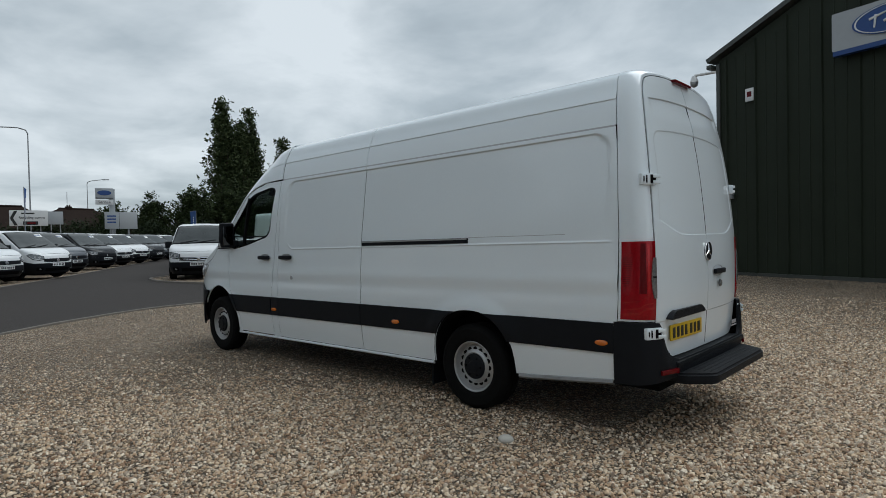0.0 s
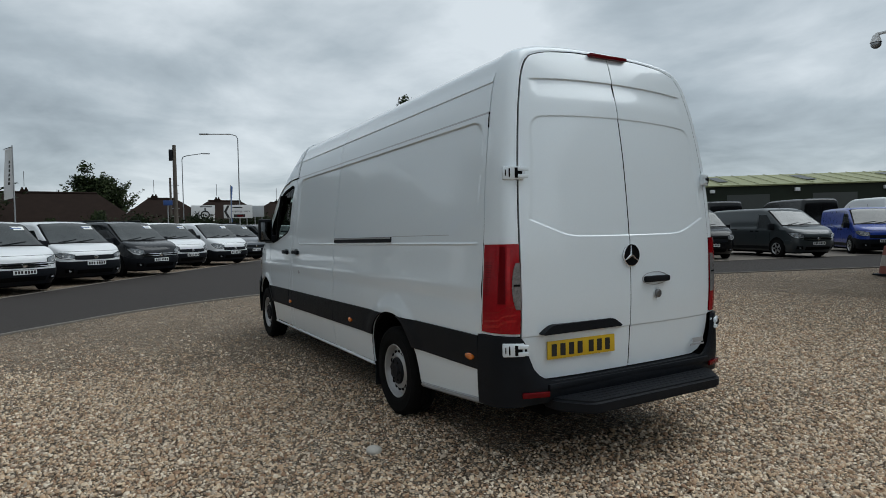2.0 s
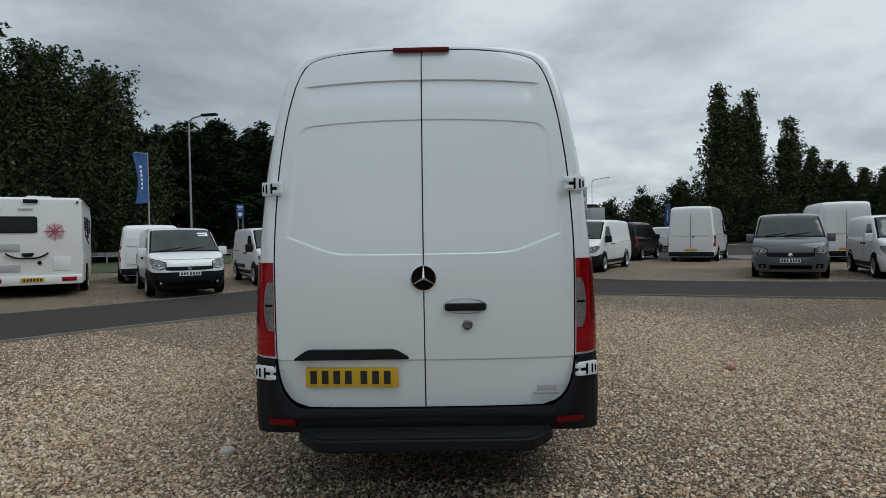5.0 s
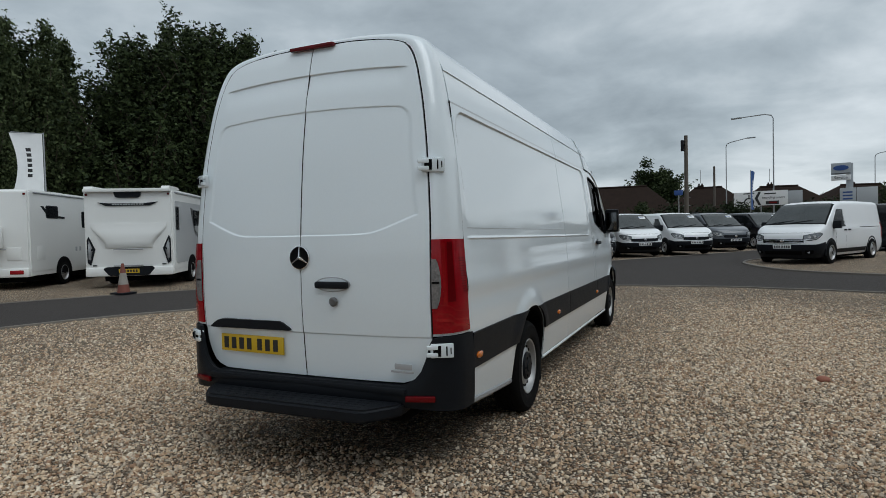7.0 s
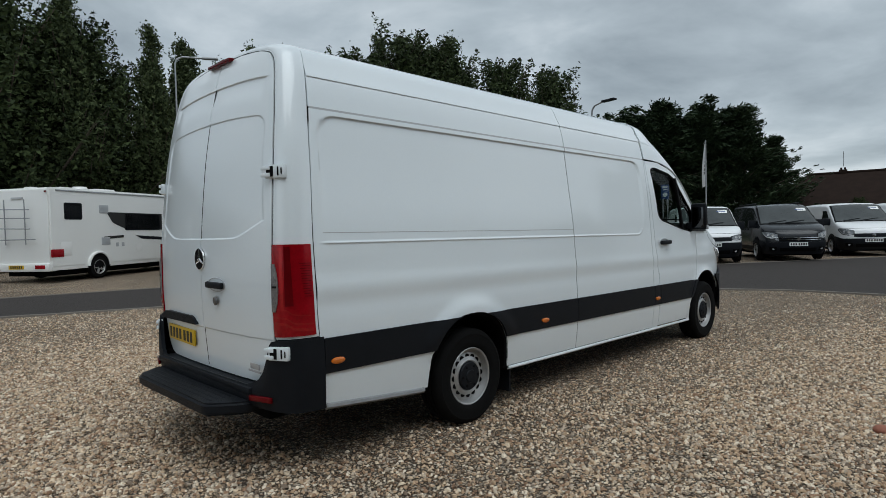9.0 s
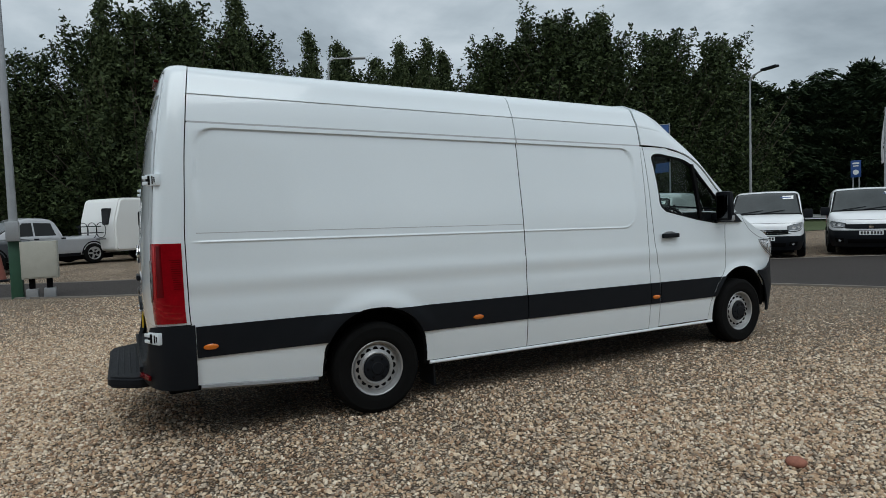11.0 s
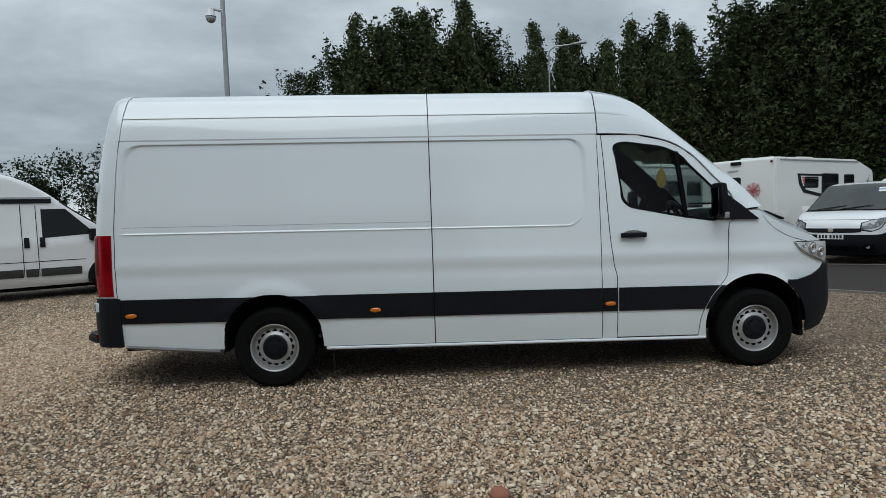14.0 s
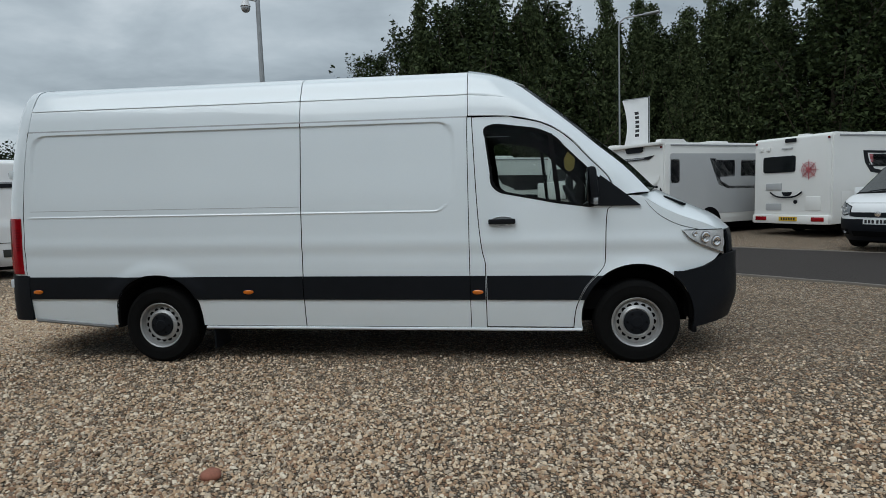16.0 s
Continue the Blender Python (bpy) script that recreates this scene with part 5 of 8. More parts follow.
def simple_wheel(parent, x, y, r, alloy, out, metal=None):
    """A small road wheel: tyre, rim and spokes or a ring of holes."""
    m = Matrix.Translation((x, y, r)) @ (Matrix() if out > 0 else Matrix.Rotation(math.pi, 4, "Z"))
    metal = metal or STEEL
    key = ("wheel", round(r, 3), alloy, metal.name)
    if key not in CAR:
        k = r / 0.34
        ty = lathe([(0.20 * k, -0.09), (0.30 * k, -0.10), (0.335 * k, -0.08), (r, -0.05), (r, 0.05), (0.335 * k, 0.08), (0.30 * k, 0.10), (0.225 * k, 0.10), (0.215 * k, 0.085)], 28, closed=True)
        rm = bmesh.new()
        if alloy:
            for i in range(5):
                a = 2 * math.pi * i / 5
                box(rm, 0.03 * k, 0.21 * k, 0.055, 0.088, -0.030 * k, 0.030 * k, 0.0, Matrix.Rotation(a, 4, "Y"))
            tube(rm, (0, 0.05, 0), (0, 0.095, 0), 0.055 * k, seg=14)
        else:
            tube(rm, (0, 0.05, 0), (0, 0.075, 0), 0.195 * k, 0.15 * k, seg=24)
            tube(rm, (0, 0.07, 0), (0, 0.095, 0), 0.075 * k, seg=14)
        hb = [tubed((0, 0.09, 0), (0, 0.098, 0), 0.045 * k, seg=12)]
        for i in range(10 if metal is STEEL_D else 0):
            c, s = 0.132 * k * math.cos(0.628 * i), 0.132 * k * math.sin(0.628 * i)
            hb.append(tubed((c, 0.06, s), (c, 0.0775, s), 0.02 * k, seg=8))
        rg = lathe([(0.195 * k, 0.05), (0.222 * k, 0.10), (0.214 * k, 0.104), (0.188 * k, 0.06)], 28, closed=True)
        bk = tubed((0, 0.03, 0), (0, 0.048, 0), 0.2 * k, seg=20)
        objs = []
        for nm, b, mt in (("tyre", ty, RUBBER), ("rim", rm, metal), ("rim_lip", rg, metal), ("rim_backing", bk, DARK), *(("rim_hole", o_, DARK) for o_ in hb)):
            o = part(nm, b, mt)
            objs.append((nm, o.data))
            bpy.data.objects.remove(o)
        CAR[key] = objs
    w = new("wheel", CAR[key][0][1])
    w.parent, w.matrix_local = parent, m
    for nm, me in CAR[key][1:]:
        o = new(nm, me)
        o.parent = w


def vehicle(name, place, heading, label, colour, size, top, category="van", group="", style=None):
    """A parked van or car in its own frame: x ahead from the front axle, y to its left.
    size: length, width, height, wheelbase, front overhang, wheel radius. top: the outline of roof, screen and bonnet as (x, z), from rear to nose."""
    st = dict(belt=0.95, tumble=0.16, screen=(0, 0), side=(), rear="van", lamp_z=0.78, bumper=PLASTIC, plate=PLATE_W, grille_z=0.62, alloy=False, low=0.24, sticker=False, nose=0.30, chrome=False, rails=False, glass=SCREEN)
    st.update(style or {})
    L, W, H, wb, fo, wr = size
    x0, y0 = place
    zg = ground_z(x0, y0)
    v = thing(name, Matrix.Translation((x0, y0, zg + 0.02)) @ Matrix.Rotation(radians(heading), 4, "Z"), label, category, group)
    rear, front, w = fo - L, fo, W / 2
    zt = soft_table([p[0] for p in top], [p[1] for p in top])

    def wide(x):
        k = 1.0
        if x > front - 0.75:
            k -= st["nose"] * ((x - front + 0.75) / 0.75) ** 3
        if x < rear + 0.25:
            k -= 0.07 * ((rear + 0.25 - x) / 0.25) ** 2
        return w * k

    def half(x, z):
        """Half the width at a height, short of the rounded roof edge."""
        b = min(st["belt"], zt(x) - 0.10)
        wx = wide(x)
        if z < 0.55:
            return wx * (0.93 + 0.07 * smooth01((z - 0.2) / 0.35))
        if z <= b:
            return wx
        return wx - st["tumble"] * (z - b) - 0.02 * smooth01((z - b) / 0.15)

    def section(x):
        t = zt(x)
        on_roof = smooth01((st["screen"][0] - x) / 0.6)
        r, cw = min(0.08 + 0.06 * on_roof, (t - st["low"]) * 0.3), 0.13 + 0.09 * on_roof
        pts = [(half(x, st["low"]) * 0.96, st["low"])]
        for k in range(1, 25):
            z = st["low"] + (t - r - st["low"]) * k / 24
            pts.append((half(x, z), z))
        ys, zs = pts[-1]
        for k in range(1, 7):
            a = math.pi / 2 * k / 6
            pts.append((ys * (1 - cw * (1 - math.cos(a))), zs + r * 0.86 * math.sin(a)))
        pts += [(ys * (1 - cw) * 0.66, t - 0.012), (ys * (1 - cw) * 0.33, t - 0.003), (0.0, t)]
        return pts

    xn = st["screen"][0] + 0.05
    st_x = sorted(x for x in set([rear, rear + 0.03, rear + 0.1, rear + 0.25] + list(np.linspace(rear + 0.4, front - 0.8, 26)) + list(np.linspace(front - 0.75, xn, 8)) + [p[0] for p in top if rear < p[0]]) if x <= xn)
    rows = []
    for x in st_x:
        s = section(x)
        if st["rear"] == "van" and x < rear + 0.1:
            s = [(y, z) for y, z in s]
        lean = 0.05 * max(0, (0.25 - (x - rear)) / 0.25)
        rows.append([(x + lean * max(0, z - 0.9) * (1 if x < rear + 0.2 else 0), y, z) for y, z in s] + [(x + lean * max(0, z - 0.9) * (1 if x < rear + 0.2 else 0), -y, z) for y, z in s[-2::-1]])
    body = sheet(rows)
    body.verts.ensure_lookup_table()
    n = len(rows[0])
    for ring_v in (list(body.verts)[:n], list(body.verts)[-n:]):
        body.faces.new(ring_v)
    bo = part("body", body, colour, v)

    # nose: plan outlines of rounded rectangles, stacked along the line of bonnet and front
    line = [(xn, zt(xn))] + [p for p in top if xn + 0.03 < p[0] < front] + [(front, top[-1][1]), (front + 0.025, top[-1][1] - 0.12), (front + 0.035, 0.58), (front + 0.025, 0.44), (front - 0.03, 0.32), (front - 0.10, st["low"])]
    line = [p for i, p in enumerate(line) if i == 0 or p[1] < line[i - 1][1] - 0.01]
    prof = smooth_line(line, 44)
    sec_n = section(xn)
    sec_z, sec_y = [p[1] for p in sec_n], [p[0] for p in sec_n]
    POW = 3.3

    def nose_row(xf, z, angles, off=0.0):
        """Points of the nose at a height, by the angle round its plan outline (0 ahead, 90 degrees on the flank)."""
        Y, D, out = max(table(z, sec_z, sec_y), 0.02), max(xf - xn, 0.004), []
        for a in angles:
            c, n_ = abs(math.cos(a)) ** (2 / POW), math.copysign(abs(math.sin(a)) ** (2 / POW), a)
            g = Vector((c ** (POW - 1) / D, math.copysign(abs(n_) ** (POW - 1), a) / Y, 0)).normalized() * off
            out.append((xn + D * c + g.x, Y * n_ + g.y, z))
        return out

    def nose_x(z):
        return table(z, [p[1] for p in prof[::-1]], [p[0] for p in prof[::-1]])

    def on_nose(name, mat, parent, a0, a1, lo, hi, off, label="", thick=0.012, na=10, nz=4):
        """A patch on the nose between two angles and two heights, which may follow the angle (0 to 1)."""
        cols = [[nose_row(nose_x(z), z, [a0 + (a1 - a0) * i / na], off)[0] for z in (lo(i / na) + (hi(i / na) - lo(i / na)) * k / nz for k in range(nz + 1))] for i in range(na + 1)]
        return part(name, sheet([[c[k] for c in cols] for k in range(nz + 1)], thick, flip=True), mat, parent, label)

    fan = list(np.linspace(-math.pi / 2, math.pi / 2, 45))
    part("bonnet", sheet([nose_row(xf, z, fan) for xf, z in prof]), colour, bo)

    def on_side(pts, off, sg, name, mat, parent, label="", thick=0.01, n=8, m=4):
        """A patch on the flank over a quadrilateral of (x, z)."""
        (a, b, c, d) = [Vector(p) for p in pts]
        rows = []
        for i in range(n + 1):
            u = i / n
            p, q = a.lerp(b, u), d.lerp(c, u)
            rows.append([p.lerp(q, j / m) for j in range(m + 1)])
        rows = [[(e.x, sg * (half(e.x, e.y) + off), e.y) for e in r] for r in rows]
        return part(name, sheet(rows, thick, flip=sg < 0), mat, parent, label)

    # screen
    xa, xb = st["screen"]
    rows = []
    for i in range(11):
        x = xa + (xb - xa) * i / 10
        t, s = zt(x), section(x)
        ym = s[24][0] * (0.93 - 0.06 * i / 10)
        up_y, up_z = [p[0] for p in s[24:]][::-1], [p[1] for p in s[24:]][::-1]
        nrm = Vector((-(zt(x + 0.02) - zt(x - 0.02)) / 0.04, 0, 1)).normalized() * 0.006
        rows.append([(x + nrm.x * 1.3, ym * u, table(abs(ym * u), up_y, up_z) + nrm.z * 1.3) for u in np.linspace(-1, 1, 25)])
    edge = []
    for i in range(11):
        x = xa + 0.05 + (xb - 0.03 - xa - 0.05) * i / 10
        s = section(x)
        ym = s[24][0] * (0.975 - 0.045 * i / 10)
        up_y, up_z = [p[0] for p in s[24:]][::-1], [p[1] for p in s[24:]][::-1]
        nrm = Vector((-(zt(x + 0.02) - zt(x - 0.02)) / 0.04, 0, 1)).normalized() * 0.004
        edge.append([(x + nrm.x, ym * u, table(abs(ym * u), up_y, up_z) + nrm.z) for u in np.linspace(-1, 1, 25)])
    part("screen_surround", sheet(edge, 0.003), SEAL, bo, "black windscreen surround")
    scr = part("windscreen", sheet(rows, 0.004), SCREEN_F if st["glass"] is SCREEN else st["glass"], bo, "tinted windscreen")
    zs = zt(xa)
    for ya, yb in ((-0.12, 0.52), (-0.66, -0.06)):
        part("wiper", tubed((xa + 0.03, ya * w, zt(xa + 0.03) + 0.025), (xa - 0.10, yb * w, zt(xa - 0.10) + 0.022), 0.012, 0.008, 6), PLASTIC, scr)
    if st["sticker"]:
        xm = xa + (xb - xa) * 0.74
        s = 0.52
        slope = (zt(xm + 0.05) - zt(xm - 0.05)) / 0.1
        sk = boxed(-0.075, 0.075, -0.19, 0.19, 0.0, 0.006)
        bmesh.ops.transform(sk, matrix=Matrix.Translation((xm, s * w, zt(xm) - 0.004)) @ Matrix.Rotation(-math.atan(slope), 4, "Y"), verts=sk.verts)
        tick = part("price_card", sk, PAPER, scr, "white price card", smooth=False)
        sk = boxed(-0.012, 0.018, -0.13, 0.13, 0.0055, 0.009)
        bmesh.ops.transform(sk, matrix=Matrix.Translation((xm, s * w, zt(xm) - 0.004)) @ Matrix.Rotation(-math.atan(slope), 4, "Y"), verts=sk.verts)
        part("card_print", sk, SIGN_B, tick, smooth=False)
    for sg in (1, -1):
        for q in st["side"]:
            on_side(q, 0.007, sg, "side_window", st["glass"], bo, "dark side window")
        # wheel arches, band, sill
        for xc in (0.0, -wb):
            a = lathe([(wr + 0.07, -0.02), (wr + 0.07, 0.008), (wr + 0.03, 0.014), (wr + 0.02, 0.004)], 28)
            bmesh.ops.transform(a, matrix=Matrix.Translation((xc, sg * (w * (0.995 if xc else wide(0) / w)), wr + 0.02)) @ (Matrix() if sg > 0 else Matrix.Rotation(math.pi, 4, "Z")), verts=a.verts)
            bmesh.ops.bisect_plane(a, geom=a.verts[:] + a.edges[:] + a.faces[:], plane_co=(0, 0, st["low"] + 0.02), plane_no=(0, 0, -1), clear_outer=True)
            part("wheel_arch", a, DARK if colour in (GREY_P, BLACK_P) or st["bumper"] is not PLASTIC else PLASTIC, bo)
            simple_wheel(v, xc, sg * (w - 0.068), wr, st["alloy"], sg, st.get("rim"))
        if not st.get("gutter"):
            on_side([(-wr - 0.12, 0.32), (-wb + wr + 0.12, 0.32), (-wb + wr + 0.12, 0.44), (-wr - 0.12, 0.44)], 0.012, sg, "sill_trim", PLASTIC, bo)
        if st.get("rub"):
            on_side([(-1.25, 0.50), (-wb + 0.45, 0.50), (-wb + 0.45, 0.62), (-1.25, 0.62)], 0.016, sg, "rub_strip", PLASTIC, bo)
        for xh in () if st.get("gutter") else (-0.98, -1.28) if st["rear"] == "van" else (-1.0, -1.95):
            on_side([(xh, st["belt"] - 0.06), (xh - 0.16, st["belt"] - 0.06), (xh - 0.16, st["belt"] - 0.01), (xh, st["belt"] - 0.01)], 0.022, sg, "door_handle", PLASTIC, bo, thick=0.02, n=2)
        for xs_ in (-1.12, -0.12 - 0.25) if st["rear"] == "van" and not st.get("gutter") else ():
            on_side([(xs_, 0.50), (xs_ - 0.008, 0.50), (xs_ - 0.008, zt(xs_) - 0.25), (xs_, zt(xs_) - 0.25)], 0.002, sg, "door_gap", DARK, bo, thick=0.004, n=2)
        if st.get("gutter"):
            on_side([(-0.95, 1.90), (rear + 0.12, 1.90), (rear + 0.12, 1.985), (-0.95, 1.985)], 0.022, sg, "roof_gutter", PLASTIC, bo, "black gutter under the raised roof", 0.03, 20)
            on_side([(-0.95, 1.985), (rear + 0.12, 1.985), (rear + 0.12, 2.02), (-0.95, 2.02)], 0.018, sg, "gutter_lip", GALV, bo, "grey gutter lip", 0.02, 20)
            for xa_, xb_ in ((-0.50, -1.20), (-1.24, -1.45), (-1.49, -wb + wr + 0.16)):
                on_side([(xa_, 0.44), (xb_, 0.44), (xb_, 0.60), (xa_, 0.60)], 0.014, sg, "rub_strip", STRIP_G, bo, "dark grey lower side strip", 0.012)
            on_side([(-0.42, 0.735), (rear + 0.3, 0.735), (rear + 0.3, 0.747), (-0.42, 0.747)], 0.005, sg, "body_seam", DARK, bo, thick=0.01, n=20)
            for xs_, za in ((-1.22, 1.86), (-1.47, 1.88)):
                on_side([(xs_, 0.45), (xs_ - 0.012, 0.45), (xs_ - 0.012, za), (xs_, za)], 0.006, sg, "door_gap", DARK, bo, thick=0.01, n=2, m=24)
            for xs_ in (-1.10, -1.36):
                on_side([(xs_, 1.02), (xs_ - 0.09, 1.02), (xs_ - 0.09, 1.22), (xs_, 1.22)], 0.02, sg, "door_handle", PLASTIC, bo, "upright black door handle", 0.02, 2)
        # mirror
        xm = st["side"][0][0][0] - 0.06 if st["side"] else xa - 0.3
        mm = boxed(xm - 0.06, xm + 0.08, -0.10, 0.12, st["belt"] + 0.02, st["belt"] + 0.26, bevel=0.03)
        bmesh.ops.translate(mm, vec=(0, sg * (w + 0.09), 0), verts=mm.verts)
        mo = part("wing_mirror", mm, st.get("mirror", PLASTIC), v)
        part("mirror_arm", boxed(xm - 0.03, xm + 0.05, sg * (w - 0.02) - 0.05, sg * (w - 0.02) + 0.05, st["belt"] + 0.01, st["belt"] + 0.09, bevel=0.01), PLASTIC, mo)
        # head lamp on the rounded corner
        lz, lh = st["lamp_z"], st.get("lamp_h", 0.19)
        sweep = st.get("sweep", 0.09)
        mid_l = lambda t: lz + table(t, [0, 0.35, 0.7, 1], [-0.015, 0.0, 0.35 * sweep, sweep])
        tall_l = lambda t: lh * table(t, [0, 0.3, 0.7, 1], [0.30, 0.5, 0.46, 0.10])
        q_of = (lambda t: t) if sg > 0 else (lambda t: 1 - t)
        aa, ab = (0.46, 1.27) if sg > 0 else (-1.27, -0.46)
        hl = on_nose("headlight", LAMP_D, v, aa, ab, lambda t: mid_l(q_of(t)) - tall_l(q_of(t)), lambda t: mid_l(q_of(t)) + tall_l(q_of(t)), 0.010, "clear headlight", 0.02, 14, 4)
        on_nose("lamp_surround", DARK, hl, aa - 0.03, ab + 0.03, lambda t: mid_l(q_of(t)) - tall_l(q_of(t)) - 0.014, lambda t: mid_l(q_of(t)) + tall_l(q_of(t)) + 0.010, 0.004, "", 0.01, 14, 3)
        on_nose("running_light", HEAD_L, hl, aa + 0.06, ab - 0.06, lambda t: mid_l(q_of(t)) - tall_l(q_of(t)) * 0.92, lambda t: mid_l(q_of(t)) - tall_l(q_of(t)) * 0.62, 0.014, "bright running light strip", 0.006, 12, 1)
        for a_, rb in ((0.66, 0.044), (0.88, 0.040)):
            zb = mid_l((a_ - 0.46) / 0.81) + 0.012
            p_ = Vector(nose_row(nose_x(zb), zb, [sg * a_], 0.010)[0])
            bw = lathe([(0.0, -0.01), (rb, -0.01), (rb, 0.010), (rb * 0.75, 0.006), (0.0, 0.004)], 14)
            bmesh.ops.transform(bw, matrix=Matrix.Translation(p_) @ Matrix.Rotation(-math.pi / 2 + sg * a_ * 0.55, 4, "Z"), verts=bw.verts)
            part("lamp_bowl", bw, HEAD_L, hl)
        # tail lamp
        rows = []
        for i in range(6):
            u = i / 5
            rows.append([(rear + 0.26 * (1 - u) - 0.004 + 0.03 * (1 if z > 0.9 else 0) * u, sg * (half(rear + 0.26 * (1 - u), z) + 0.008), z) for z in np.linspace(0.72, 1.22 if st["rear"] == "van" else 1.0, 6)])
        part("tail_light", sheet(rows, 0.02, flip=sg < 0), RED_L, v, "red tail light")
    # bumper, mouth, grille
    gz, low = st["grille_z"], st["low"]
    bump_top = lambda t: gz - 0.01 + 0.07 * max(0.0, (abs(t - 0.5) - 0.34) / 0.16)
    bp = on_nose("front_bumper", st["bumper"], v, -1.50, 1.50, lambda t: low - 0.03, bump_top, 0.016, "front bumper", 0.03, 40, 8)
    on_nose("lower_grille", DARK, bp, -0.40, 0.40, lambda t: low + 0.06, lambda t: low + 0.17, 0.021, "", 0.01, 12, 2)
    for sg in (1, -1):
        pod = on_nose("fog_lamp", DARK, bp, *((0.52, 0.86) if sg > 0 else (-0.86, -0.52)), lambda t: low + 0.09, lambda t: low + 0.20, 0.021, "", 0.01, 6, 2)
        p_ = Vector(nose_row(nose_x(low + 0.145), low + 0.145, [sg * 0.66], 0.02)[0])
        fg = lathe([(0.0, -0.01), (0.035, -0.01), (0.035, 0.008), (0.02, 0.006), (0.0, 0.004)], 12)
        bmesh.ops.transform(fg, matrix=Matrix.Translation(p_) @ Matrix.Rotation(-math.pi / 2 + sg * 0.3, 4, "Z"), verts=fg.verts)
        part("fog_glass", fg, CLEAR_L, pod)
    gh = st.get("grille_h", 0.13)
    gr = on_nose("grille", DARK if st["chrome"] else PLASTIC, v, -0.46, 0.46, lambda t: gz + 0.025 + 0.02 * (2 * t - 1) ** 2, lambda t: gz + 0.025 + gh, 0.006, "dark front grille", 0.01, 16, 3)
    for dz in (0.30, 0.78) if st["chrome"] else ():
        on_nose("grille_bar", CHROME, gr, -0.56, 0.56, lambda t: gz + 0.025 + gh * dz - 0.008, lambda t: gz + 0.025 + gh * dz + 0.010, 0.016, "chrome grille bar", 0.012, 16, 1)
    on_nose("bonnet_gap", DARK, bo, -1.18, 1.18, lambda t: st["lamp_z"] + 0.125, lambda t: st["lamp_z"] + 0.133, 0.0015, "", 0.003, 24, 1)
    bd = lathe([(0.0, 0.0), (0.06, 0.0), (0.055, 0.012), (0.0, 0.016)], 18)
    bmesh.ops.transform(bd, matrix=Matrix.Translation((nose_x(gz + 0.1) + 0.014, 0, gz + 0.09)) @ Matrix.Rotation(-math.pi / 2, 4, "Z"), verts=bd.verts)
    part("badge", bd, CHROME, gr, "round chrome badge")
    pz = st.get("plate_z", st["grille_z"] - 0.13)
    pl = part("number_plate", boxed(nose_x(pz) + 0.014, nose_x(pz) + 0.030, -0.26, 0.26, pz, pz + 0.11, bevel=0.002), PLATE_W, v, "white front number plate", smooth=False)
    for k in range(7):
        yy = 0.21 - 0.066 * k - (0.02 if k > 3 else 0)
        part("plate_bar", boxed(nose_x(pz) + 0.0295, nose_x(pz) + 0.0335, yy - 0.02, yy + 0.022, pz + 0.02, pz + 0.09), INK, pl, smooth=False)
    if st["rear"] == "van" and not st.get("rim"):
        for sg in (1, -1):
            on_side([(-2.25, st["belt"] + 0.03), (rear + 0.35, st["belt"] + 0.03), (rear + 0.35, st["belt"] + 0.045), (-2.25, st["belt"] + 0.045)], 0.003, sg, "door_rail", SEAL, bo, "dark sliding door rail", 0.006)
    tail_x = lambda z: rear + 0.05 * max(0.0, z - 0.9) - 0.004
    top_r = zt(rear) - 0.22
    part("door_gap", sheet([[(tail_x(z), y, z) for y in (-0.008, 0.008)] for z in np.linspace(0.5, top_r + 0.08, 5)], 0.004), DARK, bo)
    for sg in (1, -1):
        for za, zb in ((0.62, 1.12), (1.22, top_r)) if st["rear"] == "van" else ():
            part("rear_door_panel", sheet([[(tail_x(z) - 0.008, sg * y, z) for y in (0.07, w * 0.42, w * 0.74)] for z in np.linspace(za, zb, 4)], 0.014, flip=sg > 0), colour, bo)
    if st["rear"] == "van":
        part("rear_handle", boxed(tail_x(1.1) - 0.03, tail_x(1.1), -0.16, -0.05, 1.14, 1.19, bevel=0.01), PLASTIC, bo)
    part("number_plate", boxed(rear - 0.008, rear + 0.002, -0.26, 0.26, 0.5, 0.61), PLATE_Y, v, "yellow rear number plate", smooth=False)
    part("rear_bumper", boxed(rear - 0.03, rear + 0.2, -w * 0.94, w * 0.94, st["low"] + 0.02, 0.48, bevel=0.03), st["bumper"], v, "rear bumper")
    part("antenna", tubed((xb - 0.25, 0, zt(xb - 0.25) - 0.01), (xb - 0.37, 0, zt(xb - 0.25) + 0.16), 0.008, 0.004, 6), PLASTIC, v)
    if st["rails"]:
        for sg in (1, -1):
            part("roof_rail", tubed((xb - 0.3, sg * w * 0.72, H + 0.015), (rear + 0.4, sg * w * 0.72, H + 0.015), 0.022, seg=8), PLASTIC, v)
    part("underbody", boxed(rear + 0.3, front - 0.3, -w * 0.75, w * 0.75, 0.16, st["low"] + 0.05), DARK, v)
    return v


